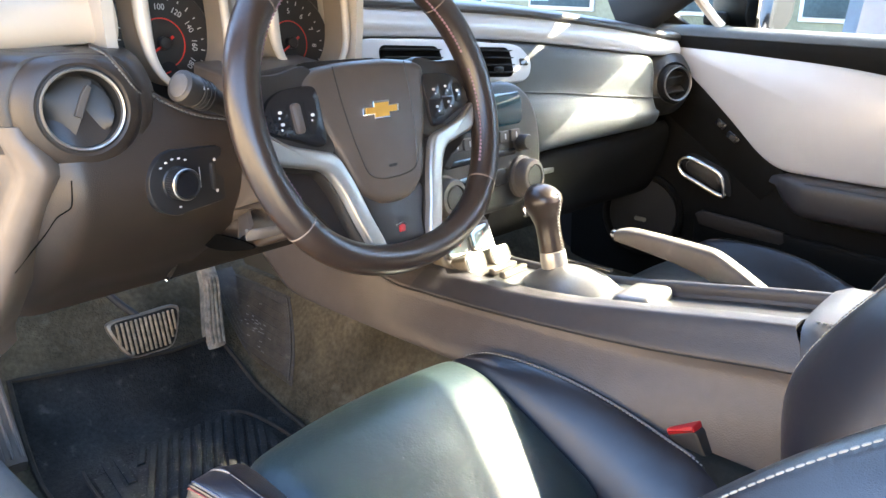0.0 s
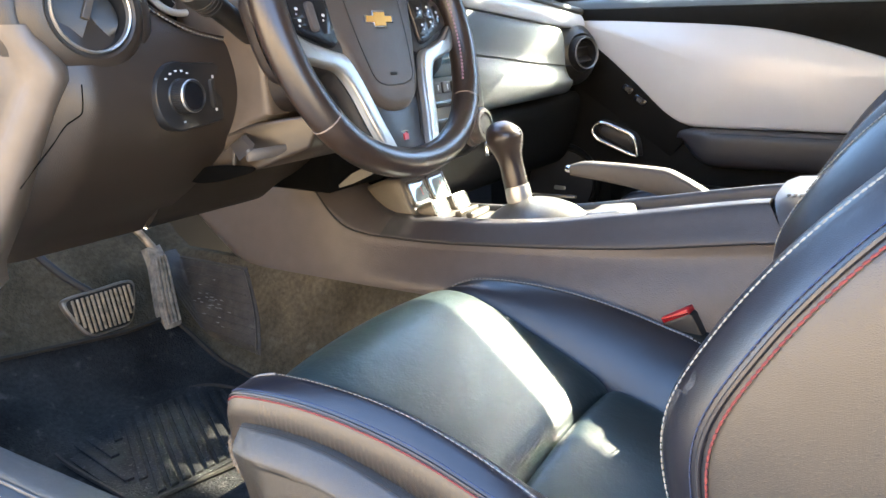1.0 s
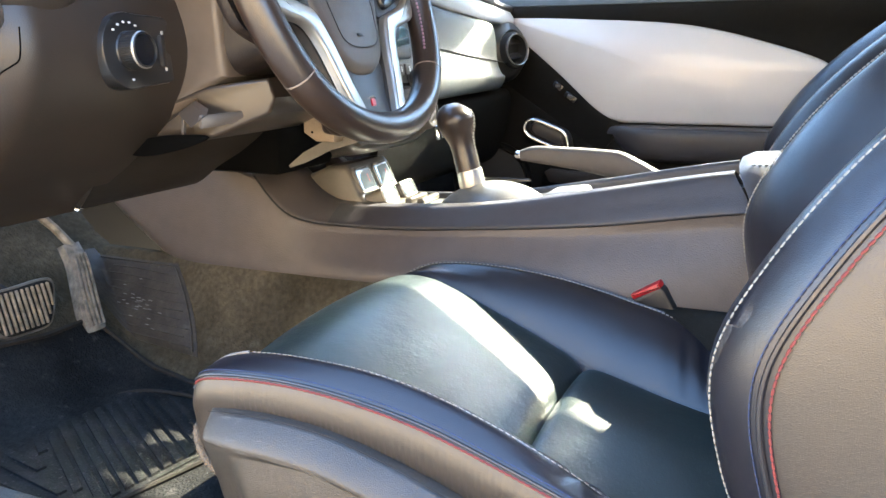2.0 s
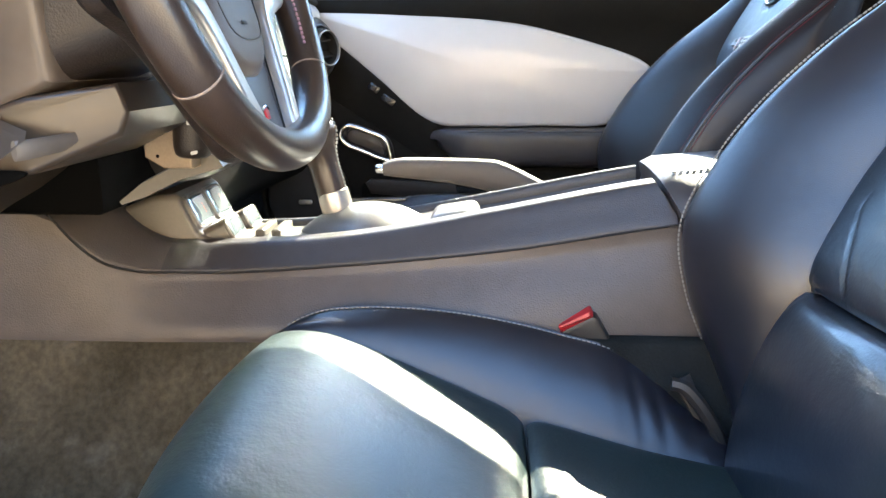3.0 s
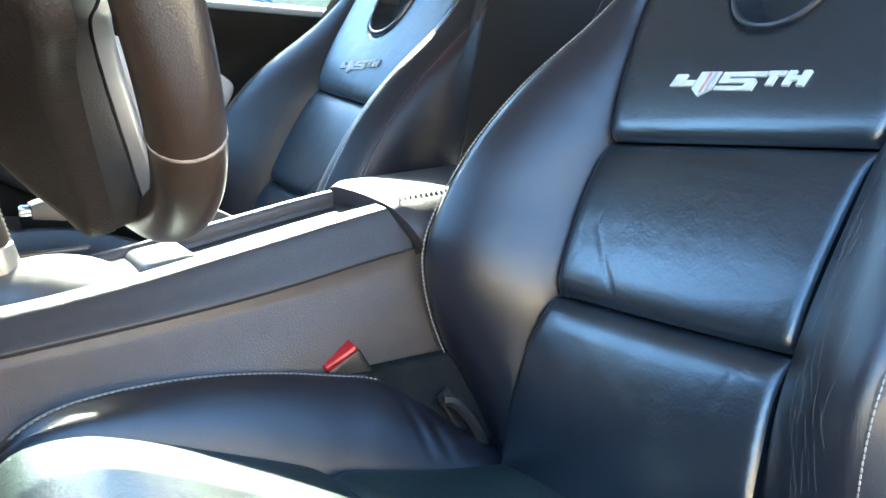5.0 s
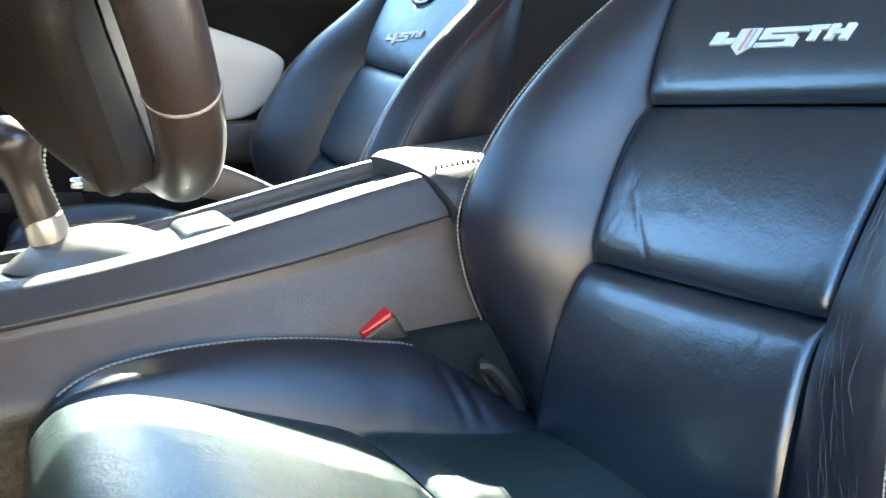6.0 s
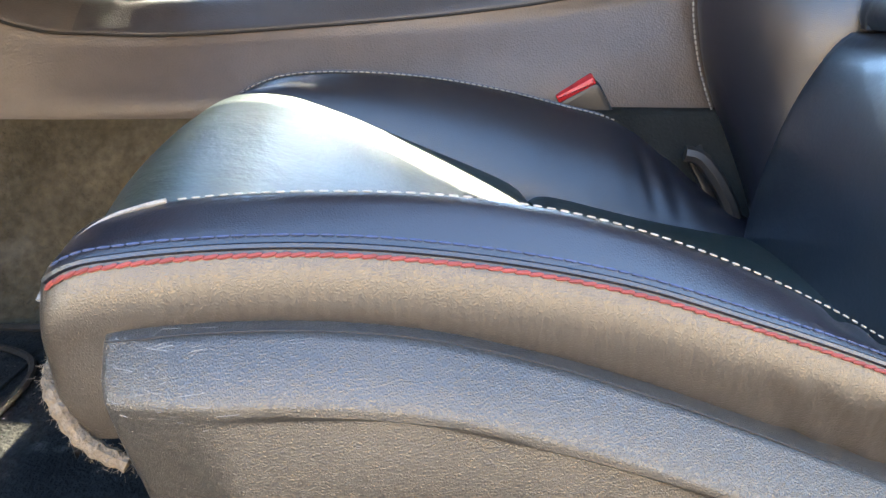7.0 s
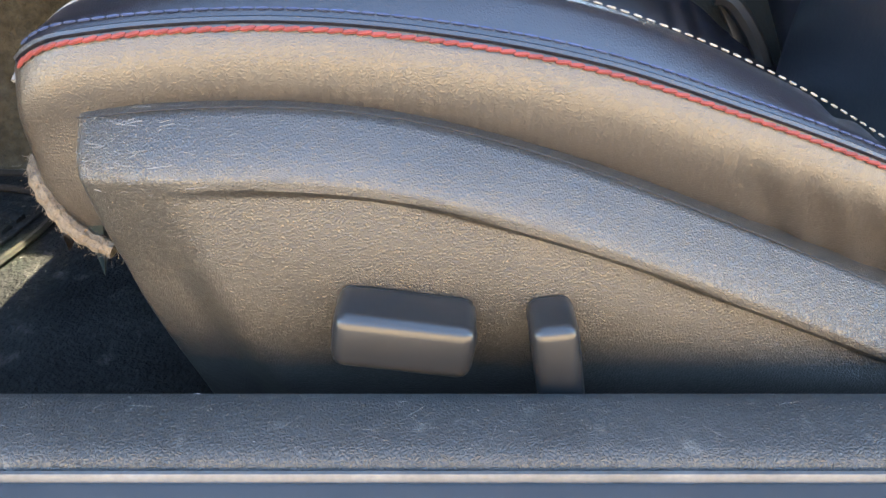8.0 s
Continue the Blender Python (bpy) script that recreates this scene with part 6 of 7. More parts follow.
    kn = part("light_knob", lathe(ho + hn * 0.002 + hx * -0.012, hn, [(0.0180, 0), (0.0178, 0.003), (0.0168, 0.004), (0.0165, 0.018), (0.0156, 0.0205), (0.0146, 0.021), (0.0140, 0.019), (0, 0.0185)], 34), SWITCH, sw, "black light knob with silver ring")
    part("knob_ring", lathe(ho + hn * 0.0195 + hx * -0.012, hn, [(0.0166, 0.0), (0.0168, 0.001), (0.0160, 0.0022), (0.0148, 0.0022), (0.0145, 0.001)], 34), SATIN, kn, "silver ring")
    part("knob_face", lathe(ho + hn * 0.0205 + hx * -0.012, hn, [(0.0139, 0.0), (0.0130, 0.0012), (0, 0.0016)], 26), GLOSS_BLACK, kn)
    for k in range(44):
        an = 2 * math.pi * k / 44
        dv = hx * math.cos(an) + hy * math.sin(an)
        part("knurl", tube([ho + hn * 0.0075 + hx * -0.012 + dv * 0.0167, ho + hn * 0.0205 + hx * -0.012 + dv * 0.0163], 0.0006, 4), SWITCH, kn)
    part("switch_seam", tube([ho + hn * 0.0044 + hx * 0.016 + hy * (-0.010), ho + hn * 0.0044 + hx * 0.016 + hy * 0.012], 0.0005, 4), PRINT, sw)
    for deg in (62, 80, 98, 116, 134, 270):
        q = ho + hn * 0.0046 + hx * (-0.012 + 0.0255 * math.cos(radians(deg))) + hy * 0.0255 * math.sin(radians(deg))
        part("switch_mark", plate(rounded(0.0034, 0.0020, 0.0006, 2), q, hx, hy, 0.0005, 0.0001), PRINT, sw, "white symbol")
    part("dimmer_wheel", plate(rounded(0.007, 0.030, 0.003, 3), ho + hn * 0.0025 + hx * 0.032, hx, hy, 0.006, 0.002), PLASTIC, sw, "dimmer wheel")
    for v in (0.017, -0.017):
        part("switch_mark", plate(rounded(0.0032, 0.0034, 0.0006, 2), ho + hn * 0.0046 + hx * 0.036 + hy * v, hx, hy, 0.0005, 0.0001), PRINT, sw, "white symbol")
    # lower cover under the column
    rows = []
    for x in np.linspace(-0.46, -0.264, 16):
        r = float(np.clip((x + 0.36) / 0.20, 0, 1))
        c = smooth_path([(0.93, 0.300), (0.893, 0.303), (0.862 - 0.02 * r, 0.335 - 0.012 * r), (0.835 - 0.06 * r, 0.365 - 0.020 * r), (0.80 - 0.068 * r, 0.40 - 0.022 * r), (0.79 - 0.070 * r, 0.46 - 0.03 * r)], 18)
        rows.append(np.column_stack([np.full(len(c), x), c[:, 0], c[:, 1]]))
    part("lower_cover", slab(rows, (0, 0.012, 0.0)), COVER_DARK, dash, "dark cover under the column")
    # near-black box fills the unlit space under the dashboard
    part("footwell_shade_box", box((-0.192, 0.86, 0.37), (0.136, 0.20, 0.10), 0.01), VOID, dash, "black box painting the shade under the dashboard")
    part("cover_clip", box((-0.463, 0.888, 0.305), (0.010, 0.006, 0.004), 0.001, (30, 0, 20)), CHROME, dash, "bright clip")
    # instrument cluster
    part("cluster_plate", box((-0.362, 0.885, 0.615), (0.36, 0.03, 0.20), 0.01, (-8, 0, 0)), PLASTIC, dash, "dark instrument cluster")
    for gx, gz, start in ((-0.460, 0.6035, 212), (-0.279, 0.5965, 210)):
        gx0 = np.array((gx, 0.858, gz))
        rim0, hand_a = np.array(((-0.454 if gx < -0.4 else -0.279), 0.858, 0.606)), 212
        e1, e2 = np.array((1.0, 0, 0)), np.array((0, 0.12, 0.993))
        e3 = np.cross(e1, e2 / np.linalg.norm(e2))
        # square-shouldered silver surround
        wide = 1.0 if gx < -0.4 else 1.16
        so_ = np.array(smooth_path([(-0.051, 0.11), (-0.051, 0.05), (-0.0505, 0.006), (-0.046, -0.022), (-0.034, -0.042), (-0.013, -0.0535), (0.013, -0.0535), (0.034, -0.042), (0.046, -0.022), (0.0505, 0.006), (0.051, 0.05), (0.051, 0.11)], 70)) * np.array((wide, 1.0))
        sur = part("gauge_surround", tube([rim0 + e1 * u + e2 * v + e3 * 0.052 for u, v in so_], 0.0040 + 0.0045 * np.clip(so_[:, 1] / 0.06 + 0.7, 0, 1) * np.clip(0.65 - so_[:, 0] / 0.10, 0.3, 1.0), 12), CREAM, dash, "pale satin gauge surround")
        # flared wall from the lip down to the dial
        wall = [[rim0 + e1 * u * (1.06 - 0.06 * q) + e2 * (v * (1.04 - 0.04 * q) + 0.006 * (1 - q)) + e3 * (0.008 + 0.044 * q) for q in np.linspace(0, 1, 5)] for u, v in so_]
        part("gauge_cone", slab(wall, (0, 0.003, 0)), TAUPE, sur, "taupe flared wall round the dial")
        face = part("gauge_face", lathe(gx0, e3, [(0.068, 0), (0.068, 0.004), (0.066, 0.006), (0, 0.006)], 44), PLASTIC, dash, "black dial")
        part("dial_ring", lathe(gx0 + e3 * 0.006, e3, [(0.0272, 0), (0.0275, 0.0006), (0.0284, 0.0006), (0.0287, 0)], 44, True), RED_PRINT, face, "red dial ring")
        for k in range(19):
            an = radians(start + 4 - 14.2 * k)
            q = gx0 + e3 * 0.0063 + (e1 * math.cos(an) + e2 * math.sin(an)) * 0.0515
            big = k % 2 == 0
            part("dial_tick", plate(rounded(0.0055 if big else 0.003, 0.0012, 0.0003, 2), q, e1 * math.cos(an) + e2 * math.sin(an), -e1 * math.sin(an) + e2 * math.cos(an), 0.0005, 0.0001), PRINT, face)
        an = radians(hand_a)
        dr = e1 * math.cos(an) + e2 * math.sin(an)
        part("dial_pointer", plate([(-0.013, -0.0016), (0.034, -0.0008), (0.034, 0.0008), (-0.013, 0.0016)], gx0 + e3 * 0.012, dr, np.cross(e3, dr), 0.001, 0.0002), RED_PRINT, face, "red pointer", smooth=False)
        part("pointer_hub", lathe(gx0 + e3 * 0.006, e3, [(0.0075, 0), (0.0075, 0.008), (0.006, 0.0095), (0, 0.010)], 22), PLASTIC, face)
        for k, txt in enumerate(("20", "40", "60", "80", "100", "120", "140", "160", "180") if gx < -0.4 else ("1", "2", "3", "4", "5", "6", "7", "8", "9")):
            an = radians(start - 31 * k)
            q = gx0 + e3 * 0.0066 + (e1 * math.cos(an) + e2 * math.sin(an)) * 0.0400
            cu = bpy.data.curves.new("dial_number", "FONT")
            cu.body, cu.size, cu.align_x, cu.align_y, cu.extrude = txt, 0.0094, "CENTER", "CENTER", 0.0002
            cu.materials.append(PRINT)
            tx = new("dial_number", cu)
            e2n = e2 / np.linalg.norm(e2)
            o_ = e1 * math.cos(an) + e2n * math.sin(an)
            r_ = e1 * math.sin(an) - e2n * math.cos(an)
            tx.matrix_basis = Matrix(((r_[0], o_[0], e3[0], q[0]), (r_[1], o_[1], e3[1], q[1]), (r_[2], o_[2], e3[2], q[2]), (0, 0, 0, 1)))
            tx.parent = face
        part("sub_dial", lathe(gx0 + e3 * 0.006 + e2 * -0.033 + e1 * 0.002, e3, [(0.0125, 0), (0.0125, 0.0012), (0, 0.0012)], 26), BLACK, face, "small lower dial")
        part("sub_pointer", plate(rounded(0.008, 0.0016, 0.0004, 2), gx0 + e3 * 0.0078 + e2 * -0.033, e1 + e2 * 0.3, e2, 0.0006, 0.0002), RED_PRINT, face, "small red pointer")
    # hood over the cluster
    rows = []
    for x in np.linspace(-0.575, -0.150, 30):
        t = (x + 0.3625) / 0.2125
        zt = 0.765 - 0.07 * t**4
        rows.append([(x, 0.775 + 0.03 * t * t, zt - 0.012), (x, 0.772 + 0.03 * t * t, zt), (x, 0.80, zt + 0.012), (x, 0.88, zt + 0.010), (x, 0.98, zt - 0.03)])
    part("cluster_hood", slab(rows, (0, 0.004, -0.014)), PAD, dash, "padded hood over the gauges")
    for s in (-1, 1):
        rows = [[((-0.533 if s < 0 else -0.222) + s * 0.010 * math.sin(u * 3), 0.795 + 0.10 * v, 0.535 + (0.745 - 0.535) * u) for v in np.linspace(0, 1, 5)] for u in np.linspace(0, 1, 12)]
        part("hood_side", slab(rows, (0.012 * s, 0, 0)), CREAM, dash, "pale side of the cluster hood")
    part("cluster_divider", box((-0.362, 0.842, 0.60), (0.030, 0.03, 0.16), 0.008, (-8, 0, 0), 3), CREAM, dash, "pale divider between the gauges")
    part("cluster_floor", box((-0.362, 0.815, 0.520), (0.37, 0.10, 0.02), 0.008, (12, 0, 0), 3), TAUPE, dash)
    return dash


dashboard = build_dash()


# ---- passenger door ----
def build_door():
    door = thing("door_1", (0.72, 0.3, 0.0), "closed passenger door with silver insert, black armrest and chrome handle", "car door", kind="structure")
    rows = []
    for y in np.linspace(-0.36, 1.02, 40):
        belt = 0.594
        c = smooth_path([(0.742, -0.05), (0.735, 0.02), (0.728, 0.10), (0.722, 0.20), (0.728, 0.30), (0.735, 0.42), (0.732, 0.50), (0.716, 0.545), (0.713, 0.575), (0.722, 0.591), (0.745, belt + 0.002), (0.775, belt - 0.004)], 34)
        rows.append(np.column_stack([c[:, 0], np.full(len(c), y), c[:, 1]]))
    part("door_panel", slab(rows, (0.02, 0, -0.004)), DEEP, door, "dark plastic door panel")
    part("outer_skin", box((0.86, 0.33, 0.25), (0.05, 1.38, 0.66), 0.02), BODY_PAINT, door, "painted outer door skin")
    part("belt_ledge", box((0.80, 0.33, 0.581), (0.09, 1.36, 0.012), 0.004), BLACK, door, "black belt seal")
    strip = [[(x, y, z) for x, z in ((0.7125, 0.578), (0.7165, 0.5875), (0.726, 0.5945), (0.744, 0.5985), (0.760, 0.5985))] for y in np.linspace(-0.34, 0.93, 30)]
    part("belt_trim", slab(strip, (0.003, 0, -0.003)), PASSENGER_PAD, door, "smooth dark trim along the window base")
    # silver insert: domed panel
    out = [(0.798, 0.566), (0.74, 0.566), (0.655, 0.561), (0.54, 0.550), (0.36, 0.528), (0.20, 0.487), (0.10, 0.450), (0.082, 0.430), (0.100, 0.385), (0.135, 0.340), (0.175, 0.321), (0.30, 0.318), (0.45, 0.317), (0.525, 0.321), (0.57, 0.341), (0.645, 0.408), (0.712, 0.465), (0.790, 0.528), (0.812, 0.556)]
    out = smooth_path(out, 110, closed=True)
    yz = np.array([(-y, z) for y, z in out])
    part("silver_insert", plate(yz, (0.742, 0, 0), (0, -1, 0), (0, 0, 1), 0.026, 0.010, 0.014, 4), SILVER, door, "pale silver painted door insert")
    # armrest
    rows = []
    for y in np.concatenate([np.linspace(0.545, 0.46, 12), np.linspace(0.44, -0.34, 30)]):
        t = np.clip((0.547 - y) / 0.10, 0, 1)
        k = math.sin(t * math.pi / 2)
        x0 = 0.722 - 0.050 * k
        zt, zb = 0.314, 0.298 - 0.062 * k
        c = smooth_path([(0.735, zt + 0.002), (x0 + 0.022, zt), (x0 + 0.004, zt - 0.006), (x0, zt - 0.022), (x0 + 0.006, zb + 0.012), (x0 + 0.02, zb), (0.735, zb - 0.004)], 22)
        rows.append(np.column_stack([c[:, 0], np.full(len(c), y), c[:, 1]]))
    arm = part("armrest", slab(rows, (0.012, 0, 0)), CONSOLE_PAD, door, "padded black armrest")
    part("armrest_seam", tube([(0.6745, y, 0.302) for y in np.linspace(0.44, -0.3, 30)], 0.0014, 6), BLACK, arm)
    part("armrest_seam", tube([(0.6785, y, 0.3095) for y in np.linspace(0.46, -0.3, 30)], 0.0014, 6), BLACK, arm)
    # chrome handle loop in its recess
    ex, ey = np.array((0.10, -0.90, -0.30)), np.array((0.0, -0.30, 0.95))
    ex, ey = ex / np.linalg.norm(ex), ey / np.linalg.norm(ey)
    o = np.array((0.690, 0.676, 0.288))
    loop = smooth_path([(-0.056, 0.010), (-0.045, 0.021), (0.0, 0.022), (0.036, 0.017), (0.056, -0.010), (0.060, -0.022), (0.048, -0.024), (0.0, -0.021), (-0.042, -0.016), (-0.056, -0.004)], 60, closed=True)
    part("handle_recess", plate(loop * 1.10, o + np.array((0.034, 0, 0)), ex, ey, 0.010, 0.003), BLACK, door, "dark handle recess")
    part("handle_pad", plate(loop * 0.85, o + np.array((0.030, 0, 0)), ex, ey, 0.022, 0.008), PLASTIC, door, "dark release paddle")
    part("door_handle", tube([o + u * ex + v * ey for u, v in loop], 0.0052, 10, closed=True), CHROME, door, "chrome release loop")
    # switches on the trim spear
    for y, z, w in ((0.660, 0.399, 0.026), (0.630, 0.374, 0.032)):
        sw = part("switch_bezel", plate(rounded(w, 0.016, 0.004, 3), (0.728, y, z), (0, -0.82, -0.57), (0, -0.57, 0.82), 0.0150, 0.002), GLOSS_BLACK, door, "small door switch")
        part("switch_key", plate(rounded(w * 0.4, 0.009, 0.002, 3), (0.7140, y, z), (0, -0.82, -0.57), (0, -0.57, 0.82), 0.005, 0.001), BRAKE_GREY, sw)
    # dark spear between insert and handle
    rows = []
    for t in np.linspace(0, 1, 24):
        y, z = 0.770 - 0.26 * t, 0.515 - 0.215 * t ** 1.05
        rows.append([(0.736, y + 0.075, z - 0.080), (0.724, y + 0.045, z - 0.052), (0.7185, y + 0.018, z - 0.020), (0.7165, y + 0.004, z - 0.004), (0.720, y - 0.005, z + 0.006), (0.734, y - 0.011, z + 0.012)])
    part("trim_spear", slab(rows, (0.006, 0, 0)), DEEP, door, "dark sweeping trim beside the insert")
    # speaker
    c, ax = np.array((0.702, 0.815, 0.168)), np.array((-1.0, -0.12, 0.10))
    sp = part("speaker_ring", lathe(c - ax * 0.02, ax, [(0.098, 0), (0.098, 0.022), (0.092, 0.028), (0.086, 0.027), (0.083, 0.020), (0.083, 0.012)], 48, True), DEEP, door, "dark speaker surround")
    part("speaker_grille", lathe(c - ax * 0.02, ax, [(0.083, 0.010), (0.080, 0.016), (0.05, 0.020), (0, 0.021)], 48), BLACK, sp, "black speaker grille")
    b = c + ax * 0.004 + np.array((0, 0.0, -0.012))
    part("speaker_badge", plate(rounded(0.030, 0.010, 0.004, 4), b, (0, -1, 0), (0.10, 0, 1), 0.003, 0.001), SATIN, sp, "small silver badge")
    # pocket
    rows = []
    for y in np.linspace(0.70, -0.25, 34):
        t = np.clip((0.70 - y) / 0.06, 0, 1)
        x0 = 0.728 - 0.038 * math.sin(t * math.pi / 2)
        zt = 0.196 - 0.012 * np.clip((0.6 - y) / 0.4, 0, 1)
        c2 = smooth_path([(0.73, zt - 0.02), (x0 + 0.012, zt - 0.004), (x0 + 0.004, zt), (x0, zt - 0.006), (x0 + 0.002, zt - 0.05), (x0 + 0.014, 0.05)], 16)
        rows.append(np.column_stack([c2[:, 0], np.full(len(c2), y), c2[:, 1]]))
    part("map_pocket", slab(rows, (0.008, 0, 0)), DEEP, door, "dark map pocket")
    part("pocket_recess", plate([(-0.680, 0.200), (-0.668, 0.209), (-0.560, 0.204), (-0.487, 0.198), (-0.482, 0.178), (-0.492, 0.171), (-0.600, 0.172), (-0.668, 0.178)], (0.697, 0, 0), (0, -1, 0), (0, 0, 1), 0.010, 0.003), POCKET, door, "brown lined pocket recess")
    # sail panel, mirror and side glass
    part("sail_panel", plate([(0, 0), (0.16, 0), (0.13, 0.02), (0.04, 0.085), (0.0, 0.10)], (0.762, 0.93, 0.594), (0, -1, 0), (-0.2, 0, 1), 0.012, 0.004), BLACK, door, "black sail panel")
    part("sail_trim", tube([(0.748, 0.700, 0.597), (0.746, 0.716, 0.612), (0.744, 0.735, 0.632), (0.740, 0.756, 0.655), (0.735, 0.785, 0.685)], 0.0105, 8), CREAM, door, "pale edge of the sail panel")
    gl = [[(0.80 - 0.155 * t**1.1, y, 0.585 + (RAIL_Z - 0.585) * t) for t in np.linspace(0, 1, 8)] for y in np.linspace(-0.40, 0.86, 10)]
    gl = [[(x, min(y, 0.93 - 0.66 * t), z) for (x, y, z), t in zip(row, np.linspace(0, 1, 8))] for row in gl]
    g_ob = part("side_glass", slab(gl, (0.003, 0, 0.001)), GLASS, door, "clear side window glass")
    g_ob.visible_shadow = False
    return door


build_door()


def build_mirror():
    m = thing("wing_mirror", (0.95, 0.70, 0.60), "dark-rimmed wing mirror outside the passenger window", "wing mirror")
    rows = []
    for t in np.linspace(0, 1, 12):
        k = 1 - 0.55 * t ** 2.2
        rows.append([(0.945 + 0.150 * k * np.sign(math.cos(a)) * abs(math.cos(a)) ** 0.6, 0.672 + 0.11 * t, 0.655 + 0.075 * k * np.sign(math.sin(a)) * abs(math.sin(a)) ** 0.6) for a in np.linspace(0, 2 * math.pi, 32, endpoint=False)])
    part("housing", grid(rows, close_v=True, cap=True), BLACK, m)
    part("glass", plate(rounded(0.285, 0.138, 0.035), (0.945, 0.672, 0.655), (1, 0.16, 0), (0, 0, 1), 0.006, 0.002), CHROME, m, "mirror glass")
    part("foot", box((0.84, 0.74, 0.612), (0.10, 0.05, 0.03), 0.008), BLACK, m)


build_mirror()


# ---- footwell ----
def build_mat():
    mat_ob = thing("floor_mat", (-0.42, 0.87, 0.01), "black carpet floor mat with ribbed rubber heel pad", "floor mat")
    right = hermite((0.50, 0.62, 0.86, 0.90, 0.95, 1.0, 1.05, 1.10, 1.135), (-0.34, -0.30, -0.272, -0.267, -0.261, -0.256, -0.254, -0.257, -0.264))
    left = hermite((0.50, 0.80, 1.0, 1.10, 1.135), (-0.615, -0.618, -0.618, -0.602, -0.594))
    rows, edge_l, edge_r = [], [], []
    for y in np.linspace(0.50, 1.135, 40):
        a, b = float(left(y)), float(right(y))
        row = []
        for x in np.linspace(a, b, 24):
            yy = y - 0.028 * float(np.clip((x + 0.594) / 0.24, 0, 1)) * float(np.clip((y - 0.9) / 0.235, 0, 1))
            row.append((x, yy, float(floor_at(x, yy)) * (1 if x < -0.27 else 0.9) + 0.007))
        rows.append(row)
    part("carpet", slab(rows, (0, 0, -0.006)), MAT_CARPET, mat_ob)
    rim = [r[0] for r in rows] + rows[-1][1:-1] + [r[-1] for r in rows[::-1]]
    part("bound_edge", tube(np.array(rim) + np.array((0, 0, 0.001)), 0.0042, 6), BOUND_EDGE, mat_ob, "dusty bound edge")
    # heel pad: slanted bars in two fields that meet in a V
    o, ex, ey = np.array((-0.445, 0.885, 0.0075)), np.array((1.0, -0.15, 0.0)), np.array((0.15, 1.0, 0.0))
    pad_out = [(-0.128, -0.105), (0.125, -0.105), (0.128, 0.070), (0.098, 0.117), (-0.112, 0.117), (-0.128, 0.105)]
    pad = part("heel_pad", plate(pad_out, o, ex, ey, 0.0022, 0.001), HEEL_RUBBER, mat_ob, "ribbed rubber heel pad", smooth=False)
    rim = [o + ex * u + ey * v + np.array((0, 0, 0.003)) for u, v in pad_out]
    part("pad_rim", tube(smooth_path(rim + rim[:1], 120), 0.0030, 6), BOUND_EDGE, pad, "raised rim of the heel pad")

    def fold(v):
        return -0.055 + 0.27 * (v - 0.117)
    for lean, left_field in ((0.02, True), (0.42, False)):
        for k in range(24):
            foot = -0.26 + 0.0172 * k
            vs = [v for v in np.linspace(-0.098, 0.111, 60) if abs(foot + lean * v) < 0.119 and (foot + lean * v < fold(v) - 0.007 if left_field else foot + lean * v > fold(v) + 0.007) and v < 0.111 - max(0.0, foot + lean * v - 0.09) * 1.5]
            if len(vs) < 5:
                continue
            bar = [(foot + lean * vs[0] - 0.0056, vs[0]), (foot + lean * vs[0] + 0.0056, vs[0]), (foot + lean * vs[-1] + 0.0056, vs[-1]), (foot + lean * vs[-1] - 0.0056, vs[-1])]
            part("rib", plate(bar, o + np.array((0, 0, 0.002)), ex, ey, 0.0034, 0.0010), HEEL_RUBBER, pad)
    return mat_ob


build_mat()


def on_tunnel(y, t, lift):
    """A place on the tunnel's carpeted side; t from its foot (0) to its top (1)."""
    x = -0.262 + 0.10 * t
    return np.array((x, y, float(floor_at(x, y)))) + np.array((-0.80, 0, 0.6)) * lift


def build_tunnel_pad():
    tp = thing("tunnel_wear_pad", (-0.20, 1.05, 0.1), "scuffed dark vinyl wear pad on the tunnel carpet", "wear pad")
    def place(u, t, lift):
        # u runs from its rear edge forward, t from the foot of the tunnel's side to its top
        rear = 0.940 + 0.082 * t - 0.010 * math.sin(math.pi * t)
        y = rear + (1.195 - rear) * u
        ease = 1 - 0.8 * max(abs(2 * u - 1), abs(2 * t - 1)) ** 8
        return on_tunnel(y, 0.26 + 0.12 * u * (1 - t) + 0.66 * t, lift * ease)
    part("vinyl", slab([[place(u, t, 0.006) for t in np.linspace(0, 1, 24)] for u in np.linspace(0, 1, 30)], (0.006, 0, -0.005)), VINYL, tp)
    rng = random.Random(21)
    for t in (0.07, 0.17, 0.27, 0.37, 0.47, 0.57, 0.67, 0.77, 0.87):
        a, b = rng.uniform(0.04, 0.12), rng.uniform(0.72, 0.94)
        part("groove", tube([place(u, t + 0.012 * math.sin(7 * u + 5 * t), 0.0064) for u in np.linspace(a, b, 16)], 0.0011, 5), VINYL, tp)
    part("raised_edge", tube([place(0.03, t, 0.0070) for t in np.linspace(0.04, 0.96, 20)] + [place(u, 0.965, 0.0070) for u in np.linspace(0.05, 0.9, 20)], 0.0016, 6), VINYL, tp, "raised rim of the pad")
    # scuffs where a heel has rubbed it
    geo = []
    for k in range(26):
        u, t = rng.gauss(0.42, 0.10), rng.gauss(0.45, 0.12)
        q = [place(u + 0.03 * w, t + rng.uniform(-0.004, 0.004), 0.0070) for w in (0, 0.3, 0.6, 1.0)]
        geo.append(tube(q, 0.0006, 4))
    part("scuff", join(*geo), SCUFF, tp, "pale heel scuffs", kind="stuff")


build_tunnel_pad()


